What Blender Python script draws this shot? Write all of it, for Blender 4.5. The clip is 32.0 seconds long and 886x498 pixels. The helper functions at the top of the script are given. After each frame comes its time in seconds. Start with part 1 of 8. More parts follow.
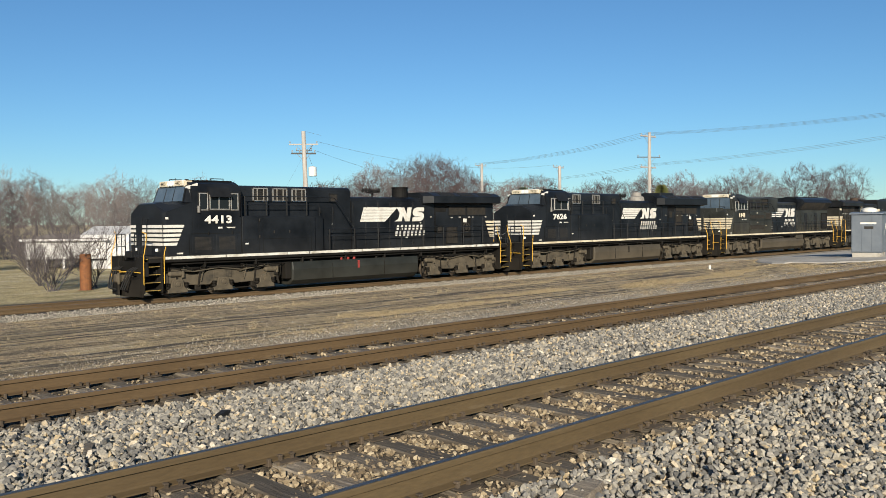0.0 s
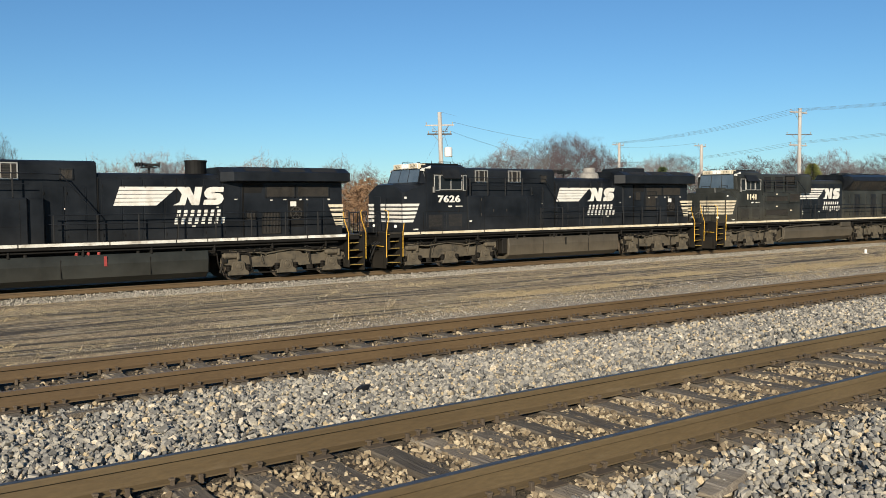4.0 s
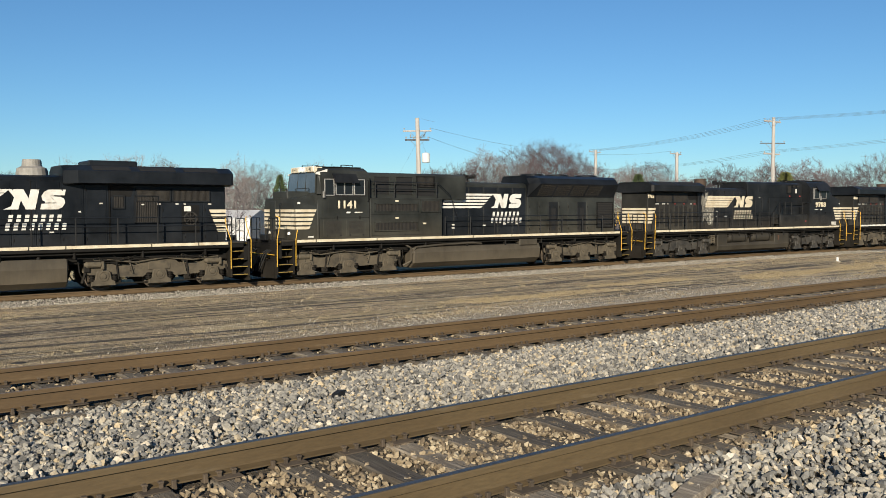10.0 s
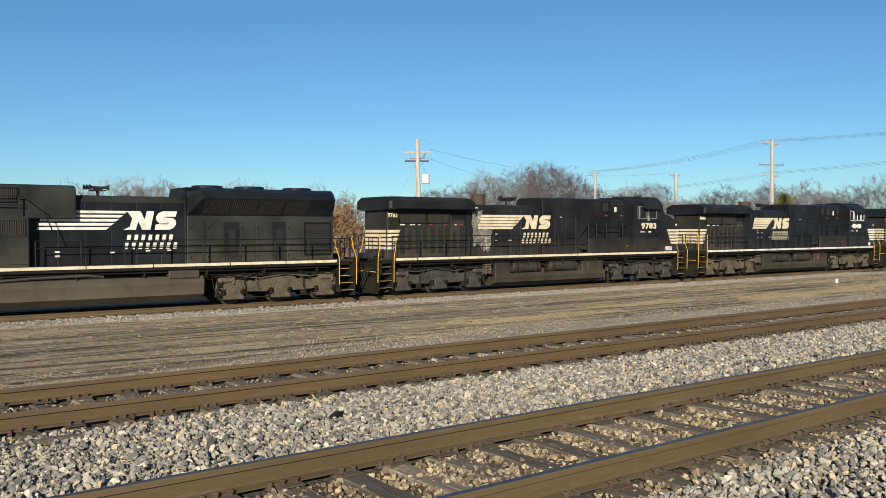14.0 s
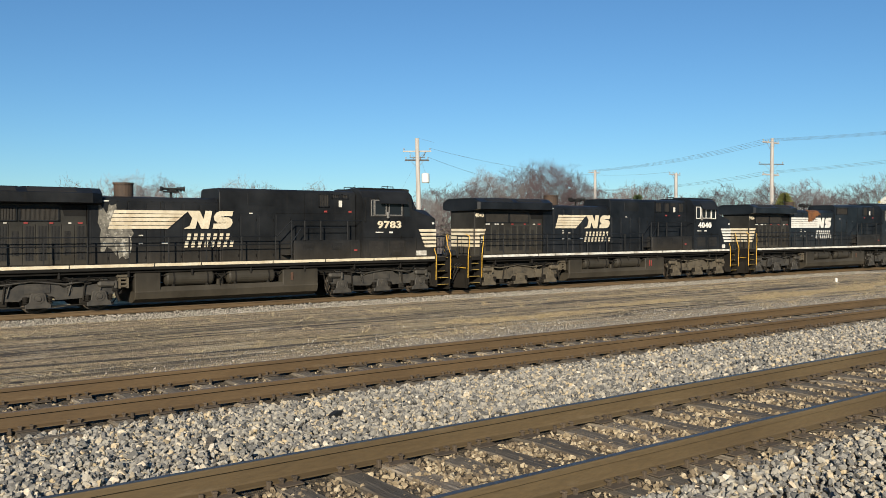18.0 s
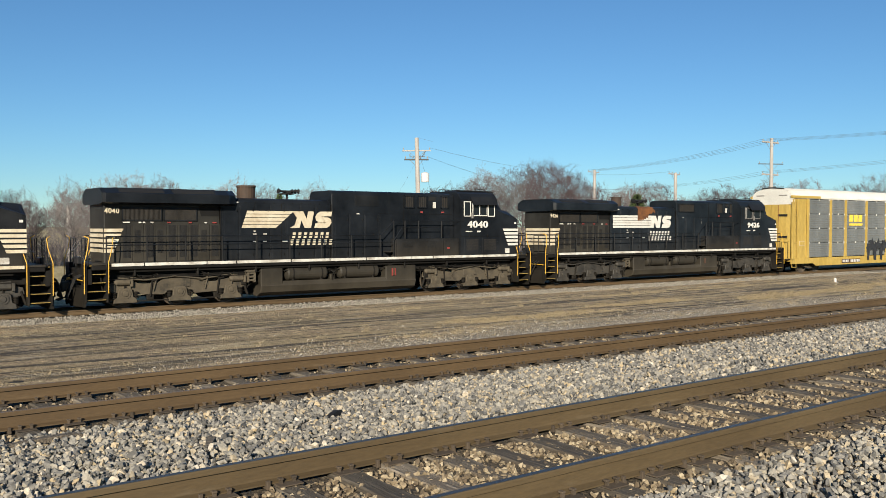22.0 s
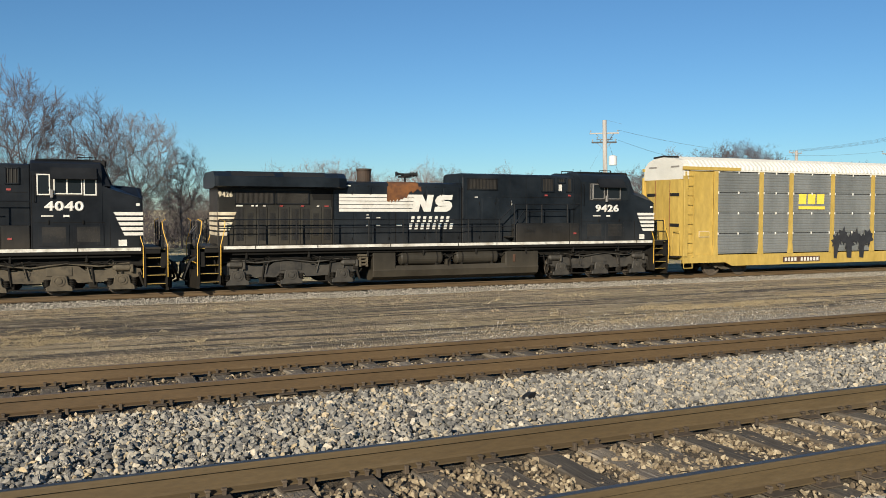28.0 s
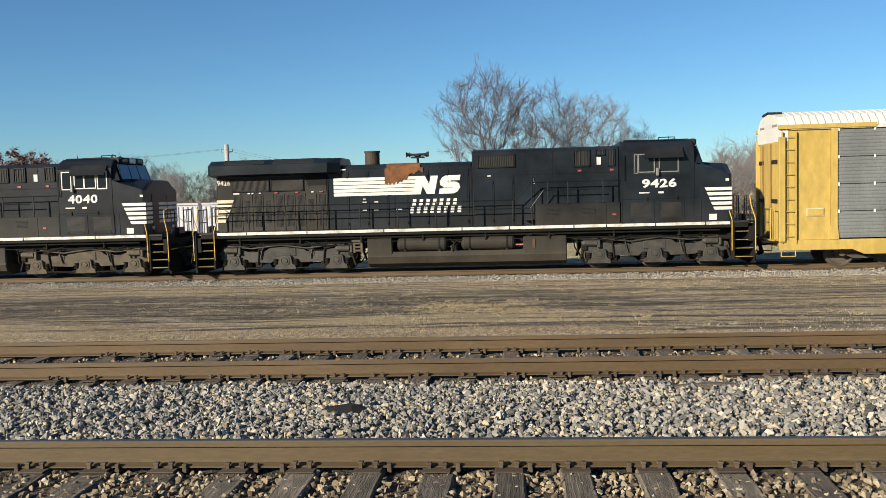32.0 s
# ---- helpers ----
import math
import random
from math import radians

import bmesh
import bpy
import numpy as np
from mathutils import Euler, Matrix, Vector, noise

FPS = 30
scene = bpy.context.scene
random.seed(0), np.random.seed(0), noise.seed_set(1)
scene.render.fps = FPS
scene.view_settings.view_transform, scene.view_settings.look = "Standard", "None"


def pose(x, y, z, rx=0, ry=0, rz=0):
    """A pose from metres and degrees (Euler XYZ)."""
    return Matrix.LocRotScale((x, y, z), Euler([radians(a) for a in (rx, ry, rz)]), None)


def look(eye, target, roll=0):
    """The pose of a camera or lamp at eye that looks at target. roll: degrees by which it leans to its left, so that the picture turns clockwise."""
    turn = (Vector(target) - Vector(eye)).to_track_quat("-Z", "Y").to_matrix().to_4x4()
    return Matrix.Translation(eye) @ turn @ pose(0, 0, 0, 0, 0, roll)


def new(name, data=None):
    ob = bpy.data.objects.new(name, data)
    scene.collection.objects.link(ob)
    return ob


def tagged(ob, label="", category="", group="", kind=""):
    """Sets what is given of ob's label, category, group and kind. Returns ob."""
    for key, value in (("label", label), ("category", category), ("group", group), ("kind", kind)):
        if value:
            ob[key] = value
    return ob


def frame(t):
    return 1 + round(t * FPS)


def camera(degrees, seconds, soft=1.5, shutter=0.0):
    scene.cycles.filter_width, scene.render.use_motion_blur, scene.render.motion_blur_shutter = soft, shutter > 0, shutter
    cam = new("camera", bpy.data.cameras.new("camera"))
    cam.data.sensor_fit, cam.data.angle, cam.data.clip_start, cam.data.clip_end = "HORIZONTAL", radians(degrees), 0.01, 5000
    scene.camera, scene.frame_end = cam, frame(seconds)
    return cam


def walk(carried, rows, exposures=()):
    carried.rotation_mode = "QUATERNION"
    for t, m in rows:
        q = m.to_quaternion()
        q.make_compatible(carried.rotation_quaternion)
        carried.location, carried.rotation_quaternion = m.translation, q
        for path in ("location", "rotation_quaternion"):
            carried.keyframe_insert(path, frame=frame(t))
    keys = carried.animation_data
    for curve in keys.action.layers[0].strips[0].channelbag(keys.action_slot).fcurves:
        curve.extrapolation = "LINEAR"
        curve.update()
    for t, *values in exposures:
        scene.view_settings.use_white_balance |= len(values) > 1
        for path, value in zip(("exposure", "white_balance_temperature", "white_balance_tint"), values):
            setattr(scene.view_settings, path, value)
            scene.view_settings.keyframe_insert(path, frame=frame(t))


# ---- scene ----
LENS = 54.6
PATH = [
    (0, 0.064, 0.036, 1.594, 88.07, 0.63, -44.64), (0.5, 0.035, 0.044, 1.597, 88.09, 0.57, -42.61),
    (1, 0.019, 0.045, 1.593, 87.97, 0.70, -40.68), (1.5, 0.017, 0.043, 1.601, 87.72, 0.70, -39.17),
    (2, 0.018, 0.045, 1.594, 87.62, 0.65, -37.97), (2.5, 0.028, 0.042, 1.601, 87.63, 0.66, -36.97),
    (3, 0.029, 0.037, 1.598, 87.63, 0.69, -36.15), (3.5, 0.031, 0.039, 1.599, 87.14, 0.61, -35.61),
    (5.5, 0.042, 0.046, 1.593, 86.47, 0.34, -36.57), (6, 0.043, 0.039, 1.595, 86.45, 0.30, -36.97),
    (7, 0.045, 0.030, 1.599, 86.44, 0.29, -37.23), (8, 0.038, 0.032, 1.595, 86.44, 0.31, -37.22),
    (9, 0.026, 0.036, 1.598, 86.40, 0.19, -37.23), (9.5, 0.038, 0.040, 1.595, 86.57, 0.25, -37.21),
    (10, 0.036, 0.040, 1.594, 87.22, 0.13, -37.21), (10.5, 0.033, 0.039, 1.593, 87.86, 0.01, -37.21),
    (11, 0.037, 0.038, 1.602, 88.27, 0.01, -37.21), (11.5, 0.035, 0.033, 1.596, 88.56, 0.03, -37.21),
    (12, 0.037, 0.027, 1.596, 88.61, 0.04, -37.20), (13, 0.029, 0.014, 1.596, 88.62, 0.02, -37.22),
    (14, 0.032, 0.005, 1.602, 88.61, 0.05, -37.22), (14.5, 0.031, 0.002, 1.605, 88.61, -0.01, -37.24),
    (16.5, 0.032, -0.004, 1.602, 88.57, 0.02, -37.23), (17, 0.034, -0.001, 1.602, 88.56, 0.04, -37.21),
    (18, 0.033, -0.010, 1.605, 88.55, 0.03, -37.22), (19, 0.033, -0.014, 1.611, 88.55, 0.00, -37.24),
    (20, 0.031, -0.028, 1.617, 88.52, -0.04, -37.24), (21, 0.028, -0.034, 1.617, 88.51, -0.04, -37.24),
    (22, 0.021, -0.033, 1.617, 88.50, -0.05, -37.25), (23, 0.024, -0.038, 1.618, 88.49, 0.01, -37.24),
    (24, 0.036, -0.013, 1.611, 88.49, 0.04, -37.21), (24.5, 0.039, 0.005, 1.612, 88.45, 0.05, -37.19),
    (26.5, -0.007, -0.007, 1.601, 88.17, -0.15, -32.16), (27, -0.037, -0.024, 1.601, 87.87, -0.22, -30.36),
    (27.5, -0.088, -0.050, 1.616, 87.58, -0.20, -27.85), (28, -0.125, -0.039, 1.624, 87.40, -0.16, -25.00),
    (28.5, -0.135, -0.027, 1.617, 87.38, 0.00, -22.33), (29, -0.155, -0.034, 1.618, 87.12, 0.02, -19.05),
    (29.5, -0.152, -0.034, 1.622, 86.97, 0.16, -15.68), (30, -0.129, -0.067, 1.634, 86.79, 0.37, -11.67),
    (30.5, -0.078, -0.094, 1.635, 86.68, 0.38, -7.06), (31, -0.034, -0.133, 1.640, 86.41, 0.67, -3.03),
    (31.5, -0.017, -0.173, 1.653, 86.27, 1.02, 0.70), (32, -0.032, -0.177, 1.657, 86.13, 1.58, 4.49)]
RUN = [(0, -0.76), (2, 8.22), (3.5, 14.73), (5.5, 23.62), (8, 34.63), (10, 43.46), (12, 52.26), (14, 61.02), (14.5, 63.21), (16.5, 71.79), (18, 78.33), (20, 87.01), (22, 95.64), (24, 104.33), (24.5, 106.47), (26.5, 114.91), (28, 121.36), (30, 130.13), (32, 138.77)]

cam = camera(LENS, 32.0, 0.4)
walk(cam, [(row[0], pose(*row[1:])) for row in PATH], [(0, 0.10), (24, 0.10), (27, 0.06), (29, 0.0), (30, 0.06), (31, 0.2), (32, 0.28)])

# ---- light: clear low winter sun from behind the viewer, to the west ----
SUN_EL, SUN_AZ = 20.5, 223.0      # degrees; the azimuth is the compass bearing of the sun, +y being north
world = bpy.data.worlds.new("sky")
scene.world = world
world.use_nodes = True
wn = world.node_tree.nodes
sky = wn.new("ShaderNodeTexSky")
sky.sky_type, sky.sun_disc = "NISHITA", False
sky.sun_elevation, sky.sun_rotation = radians(SUN_EL), radians(SUN_AZ)
sky.altitude, sky.air_density, sky.dust_density, sky.ozone_density = 600, 1.0, 0.0, 4.0
wn["Background"].inputs["Strength"].default_value = 0.078
clear = wn.new("ShaderNodeMix")       # the clear, slightly cyan cast of this winter sky
clear.data_type, clear.blend_type = "RGBA", "MULTIPLY"
clear.inputs[0].default_value, clear.inputs[7].default_value = 1.0, (0.77, 1.06, 1.205, 1)
world.node_tree.links.new(sky.outputs["Color"], clear.inputs[6])
world.node_tree.links.new(clear.outputs[2], wn["Background"].inputs["Color"])

sun_data = bpy.data.lights.new("sun", "SUN")
sun_data.energy, sun_data.angle, sun_data.color = 7.3, radians(0.53), (1.0, 0.90, 0.735)
sun = new("sun", sun_data)
sun_from = Vector((math.sin(radians(SUN_AZ)) * math.cos(radians(SUN_EL)),
                   math.cos(radians(SUN_AZ)) * math.cos(radians(SUN_EL)), math.sin(radians(SUN_EL))))
sun.matrix_world = look(sun_from * 60, (0, 0, 0))

# ---- materials ----
def node_tree(name):
    m = bpy.data.materials.new(name)
    m.use_nodes = True
    return m, m.node_tree.nodes, m.node_tree.links, m.node_tree.nodes["Principled BSDF"]


def mapped(nodes, links, scale=(1, 1, 1), coords="Object"):
    co = nodes.new("ShaderNodeTexCoord")
    mp = nodes.new("ShaderNodeMapping")
    mp.inputs["Scale"].default_value = scale
    links.new(co.outputs[coords], mp.inputs["Vector"])
    return mp.outputs["Vector"]


def noise_of(nodes, links, vec, scale, detail=4.0, rough=0.6):
    n = nodes.new("ShaderNodeTexNoise")
    n.inputs["Scale"].default_value, n.inputs["Detail"].default_value = scale, detail
    n.inputs["Roughness"].default_value = rough
    links.new(vec, n.inputs["Vector"])
    return n.outputs["Fac"]


def ramp_of(nodes, links, fac, stops):
    r = nodes.new("ShaderNodeValToRGB")
    els = r.color_ramp.elements
    while len(els) < len(stops):
        els.new(0.5)
    for e, (p, c) in zip(els, stops):
        e.position = p
        e.color = (*c, 1) if len(c) == 3 else c
    links.new(fac, r.inputs["Fac"])
    return r.outputs["Color"]


def mix_of(nodes, links, fac, a, b, mode="MIX"):
    m = nodes.new("ShaderNodeMix")
    m.data_type, m.blend_type = "RGBA", mode
    for sock, val in ((m.inputs[0], fac), (m.inputs[6], a), (m.inputs[7], b)):
        if isinstance(val, (int, float)):
            sock.default_value = val
        elif isinstance(val, tuple):
            sock.default_value = (*val, 1)
        else:
            links.new(val, sock)
    return m.outputs[2]


def grey(v):
    return (v, v, v)


def math_of(nodes, links, op, a, b=0.0, clamp=False):
    m = nodes.new("ShaderNodeMath")
    m.operation, m.use_clamp = op, clamp
    for sock, val in ((m.inputs[0], a), (m.inputs[1], b)):
        if isinstance(val, (int, float)):
            sock.default_value = val
        else:
            links.new(val, sock)
    return m.outputs[0]


def bump_of(nodes, links, bsdf, height, strength, distance=0.02):
    b = nodes.new("ShaderNodeBump")
    b.inputs["Strength"].default_value, b.inputs["Distance"].default_value = strength, distance
    links.new(height, b.inputs["Height"])
    links.new(b.outputs["Normal"], bsdf.inputs["Normal"])


def surface(name, a, b, rough=0.6, metal=0.0, scale=2.0, fine=40.0, stretch=(1, 1, 1), bump=0.15, dist=0.01,
            dirt=None, dirt_lo=0.52, dirt_hi=0.72, dirt_scale=1.3, random_tone=0.0, rough_var=0.12):
    """A painted, stained or weathered surface: two colours by coarse noise, fine grain, and patches of dirt."""
    m, nodes, links, bsdf = node_tree(name)
    vec = mapped(nodes, links, stretch)
    n1, n2 = noise_of(nodes, links, vec, scale), noise_of(nodes, links, vec, fine, 3.0)
    col = ramp_of(nodes, links, n1, [(0.3, a), (0.7, b)])
    grain = ramp_of(nodes, links, n2, [(0.25, grey(0.82)), (0.75, grey(1.15))])
    col = mix_of(nodes, links, 1.0, col, grain, "MULTIPLY")
    if dirt:
        n3 = noise_of(nodes, links, vec, dirt_scale, 6.0, 0.7)
        f = ramp_of(nodes, links, n3, [(dirt_lo, grey(0)), (dirt_hi, grey(1))])
        col = mix_of(nodes, links, f, col, dirt)
    if random_tone:
        inf = nodes.new("ShaderNodeObjectInfo")
        f = ramp_of(nodes, links, inf.outputs["Random"], [(0, grey(1 - random_tone)), (1, grey(1 + random_tone))])
        col = mix_of(nodes, links, 1.0, col, f, "MULTIPLY")
    links.new(col, bsdf.inputs["Base Color"])
    r = math_of(nodes, links, "MULTIPLY_ADD", n1, rough_var)
    r.node.inputs[2].default_value = rough - rough_var / 2
    links.new(r, bsdf.inputs["Roughness"])
    bsdf.inputs["Metallic"].default_value = metal
    if bump:
        bump_of(nodes, links, bsdf, n2, bump, dist)
    return m


def dusty(name, paint, dust, lo, hi, amount=0.8, rough=0.38, rust=None):
    """Gloss paint of rolling stock: rain streaks, faded patches, and road dust that thins out with height."""
    m, nodes, links, bsdf = node_tree(name)
    vec = mapped(nodes, links)
    streak = noise_of(nodes, links, mapped(nodes, links, (3.0, 3.0, 0.25)), 2.2, 5.0, 0.65)
    patch = noise_of(nodes, links, vec, 0.7, 4.0)
    fine = noise_of(nodes, links, vec, 30.0, 3.0)
    dark = tuple(c * 0.6 for c in paint)
    pale = tuple(c * 1.6 + 0.005 for c in paint)
    col = ramp_of(nodes, links, patch, [(0.3, dark), (0.7, pale)])
    f = ramp_of(nodes, links, streak, [(0.54, grey(0)), (0.80, grey(0.07))])
    col = mix_of(nodes, links, f, col, dust)
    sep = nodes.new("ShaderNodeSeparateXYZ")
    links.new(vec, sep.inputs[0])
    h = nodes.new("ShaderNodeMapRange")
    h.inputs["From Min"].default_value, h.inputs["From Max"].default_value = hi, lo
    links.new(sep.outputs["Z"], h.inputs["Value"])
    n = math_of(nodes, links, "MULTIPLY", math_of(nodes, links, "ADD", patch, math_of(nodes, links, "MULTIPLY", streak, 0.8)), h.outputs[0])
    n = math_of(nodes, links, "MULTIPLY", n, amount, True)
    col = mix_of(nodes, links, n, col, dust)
    if rust:
        rn = noise_of(nodes, links, vec, 3.5, 6.0, 0.7)
        col = mix_of(nodes, links, ramp_of(nodes, links, rn, [(0.66, grey(0)), (0.72, grey(0.9))]), col, rust)
    links.new(col, bsdf.inputs["Base Color"])
    r = math_of(nodes, links, "MULTIPLY_ADD", n, 0.35)
    r.node.inputs[2].default_value = rough
    links.new(r, bsdf.inputs["Roughness"])
    bsdf.inputs["Specular IOR Level"].default_value = 0.16
    bump_of(nodes, links, bsdf, math_of(nodes, links, "ADD", patch, math_of(nodes, links, "MULTIPLY", fine, 0.15)), 0.25, 0.012)
    return m


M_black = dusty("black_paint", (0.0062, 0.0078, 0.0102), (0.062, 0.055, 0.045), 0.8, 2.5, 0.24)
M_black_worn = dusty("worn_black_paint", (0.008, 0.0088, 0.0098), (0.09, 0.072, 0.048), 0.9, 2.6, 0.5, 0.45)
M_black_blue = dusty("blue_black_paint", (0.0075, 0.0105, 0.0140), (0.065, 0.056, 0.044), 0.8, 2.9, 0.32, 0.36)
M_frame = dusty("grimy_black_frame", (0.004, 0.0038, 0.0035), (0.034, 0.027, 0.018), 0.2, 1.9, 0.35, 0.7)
M_truck = surface("dusty_truck_steel", (0.046, 0.037, 0.024), (0.098, 0.079, 0.051), 0.85, 0, 1.6, 35, bump=0.3, dirt=(0.012, 0.011, 0.009), dirt_lo=0.54, dirt_hi=0.72)
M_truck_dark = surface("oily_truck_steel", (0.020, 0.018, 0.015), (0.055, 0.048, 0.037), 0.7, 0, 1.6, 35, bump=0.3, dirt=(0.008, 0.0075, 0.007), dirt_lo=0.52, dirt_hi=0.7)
M_tank = dusty("dusty_tank_steel", (0.026, 0.024, 0.020), (0.125, 0.10, 0.066), 0.0, 1.9, 0.7, 0.5)
M_tank_grimy = dusty("grimy_tank_steel", (0.014, 0.013, 0.011), (0.085, 0.070, 0.047), 0.0, 1.9, 0.5, 0.5)
M_tank_dark = dusty("black_tank_paint", (0.012, 0.0145, 0.0135), (0.06, 0.052, 0.04), 0.0, 1.5, 0.4, 0.42)
M_white = surface("white_stripe_paint", (0.52, 0.50, 0.45), (0.64, 0.62, 0.57), 0.5, 0, 3, 40, dirt=(0.28, 0.24, 0.17), dirt_lo=0.56, dirt_hi=0.85)
M_sill = surface("dirty_sill_stripe", (0.46, 0.44, 0.39), (0.66, 0.64, 0.58), 0.5, 0, 2.5, 40, dirt=(0.15, 0.115, 0.075), dirt_lo=0.48, dirt_hi=0.72)
M_cream = surface("dirty_cream_paint", (0.46, 0.39, 0.27), (0.60, 0.54, 0.41), 0.6, 0, 2.5, 40, dirt=(0.28, 0.19, 0.10), dirt_lo=0.5, dirt_hi=0.8)
M_yellow = surface("yellow_safety_paint", (0.52, 0.29, 0.025), (0.66, 0.39, 0.045), 0.5, 0, 4, 60, dirt=(0.2, 0.12, 0.04), dirt_lo=0.6)
M_tread = surface("dirty_yellow_tread_paint", (0.26, 0.165, 0.035), (0.42, 0.28, 0.06), 0.6, 0, 6, 60, dirt=(0.10, 0.07, 0.035), dirt_lo=0.48)
M_radiator = dusty("dusty_radiator_doors", (0.016, 0.0155, 0.0135), (0.085, 0.072, 0.052), 0.9, 3.4, 0.45, 0.5)
M_slot = surface("dark_louvre_slats", (0.007, 0.0065, 0.0055), (0.014, 0.0125, 0.010), 0.7, 0.0, 4, 60)
# near-black for rubber and black parts; also the painted shade inside openings
M_dark = surface("black_and_recess_shade", (0.003, 0.003, 0.003), (0.007, 0.0065, 0.006), 0.8, 0, 5, 50)
M_grille = surface("grille_steel", (0.016, 0.0145, 0.0125), (0.034, 0.029, 0.023), 0.7, 0.2, 4, 60)
M_steel = surface("worn_bare_steel", (0.35, 0.34, 0.33), (0.5, 0.49, 0.47), 0.35, 0.9, 6, 80)
M_alu = surface("window_frame_metal", (0.30, 0.29, 0.27), (0.42, 0.40, 0.37), 0.45, 0.6, 5, 60)
M_red = surface("red_marking", (0.20, 0.024, 0.02), (0.29, 0.05, 0.043), 0.5, 0, 5, 50)
M_burnt = surface("burnt_rust_patch", (0.060, 0.024, 0.010), (0.20, 0.075, 0.018), 0.85, 0, 2.6, 30, bump=0.3)
M_rust = surface("rust_patch", (0.11, 0.042, 0.016), (0.20, 0.078, 0.026), 0.85, 0, 4, 40, bump=0.3)
M_lens = surface("lamp_lens", (0.7, 0.7, 0.66), (0.8, 0.8, 0.76), 0.15, 0, 5, 40)
M_glass, _n, _l, _b = node_tree("cab_glass")
_b.inputs["Base Color"].default_value = (0.012, 0.015, 0.018, 1)
_b.inputs["Roughness"].default_value = 0.06
_b.inputs["IOR"].default_value = 1.4
_b.inputs["Specular IOR Level"].default_value = 0.16
_v = noise_of(_n, _l, mapped(_n, _l), 1.2)
bump_of(_n, _l, _b, _v, 0.05, 0.02)

M_rail = surface("brown_rail_steel", (0.062, 0.038, 0.0155), (0.098, 0.062, 0.027), 0.75, 0.0, 1.2, 30, (0.4, 2, 2), 0.15, dirt=(0.165, 0.125, 0.075), dirt_lo=0.58, dirt_hi=0.82)
M_rail_dusty = surface("dusty_rail_steel", (0.064, 0.042, 0.0175), (0.098, 0.068, 0.031), 0.75, 0.0, 0.8, 30, (0.4, 2, 2), 0.15, dirt=(0.15, 0.118, 0.074), dirt_lo=0.58, dirt_hi=0.8)
M_rail_top = surface("polished_rail_head", (0.075, 0.072, 0.069), (0.13, 0.126, 0.122), 0.45, 0.7, 2, 40, (0.3, 6, 1))
M_rail_dull = surface("dull_rail_head", (0.15, 0.10, 0.06), (0.24, 0.17, 0.11), 0.55, 0.4, 2, 40, (0.3, 6, 1))
M_spike = surface("rusted_fastening", (0.045, 0.033, 0.022), (0.085, 0.062, 0.04), 0.85, 0.0, 8, 50, random_tone=0.25)


def tie_material():
    m, nodes, links, bsdf = node_tree("weathered_tie_timber")
    grain = noise_of(nodes, links, mapped(nodes, links, (14.0, 0.7, 14.0)), 3.0, 6.0, 0.7)
    big = noise_of(nodes, links, mapped(nodes, links), 1.7, 4.0)
    col = ramp_of(nodes, links, grain, [(0.3, (0.042, 0.034, 0.025)), (0.55, (0.13, 0.108, 0.08)), (0.75, (0.25, 0.215, 0.17))])
    col = mix_of(nodes, links, ramp_of(nodes, links, big, [(0.45, grey(0)), (0.7, grey(0.6))]), col, (0.075, 0.055, 0.035))
    inf = nodes.new("ShaderNodeObjectInfo")
    f = ramp_of(nodes, links, inf.outputs["Random"], [(0, grey(0.65)), (0.8, grey(1.1)), (1, grey(1.9))])
    col = mix_of(nodes, links, 1.0, col, f, "MULTIPLY")
    links.new(col, bsdf.inputs["Base Color"])
    bsdf.inputs["Roughness"].default_value = 0.9
    bump_of(nodes, links, bsdf, grain, 0.9, 0.02)
    return m


def stone_material(name, stops, fine_lo=0.75, fine_hi=1.25):
    """Crushed stone whose tone differs from piece to piece."""
    m, nodes, links, bsdf = node_tree(name)
    geo = nodes.new("ShaderNodeNewGeometry")
    col = ramp_of(nodes, links, geo.outputs["Random Per Island"], stops)
    n = noise_of(nodes, links, mapped(nodes, links), 45.0, 4.0)
    col = mix_of(nodes, links, 1.0, col, ramp_of(nodes, links, n, [(0.3, grey(fine_lo)), (0.7, grey(fine_hi))]), "MULTIPLY")
    links.new(col, bsdf.inputs["Base Color"])
    bsdf.inputs["Roughness"].default_value = 0.85
    bump_of(nodes, links, bsdf, n, 0.4, 0.01)
    return m


M_tie = tie_material()
M_stone = stone_material("grey_ballast_stone", [(0.0, (0.075, 0.072, 0.066)), (0.28, (0.16, 0.153, 0.138)), (0.58, (0.243, 0.226, 0.192)), (0.80, (0.315, 0.286, 0.230)), (0.91, (0.36, 0.28, 0.165)), (1.0, (0.48, 0.435, 0.36))])
M_stone_tan = stone_material("rust_stained_ballast_stone", [(0.0, (0.085, 0.062, 0.038)), (0.35, (0.16, 0.122, 0.076)), (0.7, (0.25, 0.195, 0.120)), (1.0, (0.38, 0.315, 0.21))])
M_stone_far = stone_material("pale_ballast_stone", [(0.0, (0.14, 0.125, 0.10)), (0.5, (0.235, 0.212, 0.172)), (1.0, (0.35, 0.32, 0.27))])
M_gravel = stone_material("dirt_gravel", [(0.0, (0.06, 0.047, 0.030)), (0.4, (0.17, 0.134, 0.086)), (0.75, (0.265, 0.215, 0.142)), (1.0, (0.34, 0.285, 0.20))])
M_straw = stone_material("dry_straw_grass", [(0.0, (0.20, 0.150, 0.080)), (0.5, (0.29, 0.228, 0.130)), (1.0, (0.38, 0.31, 0.19))])
M_bark = surface("bare_bark", (0.062, 0.053, 0.054), (0.108, 0.093, 0.095), 0.9, 0, 3, 20, (1, 1, 0.3), 0.3, random_tone=0.25)
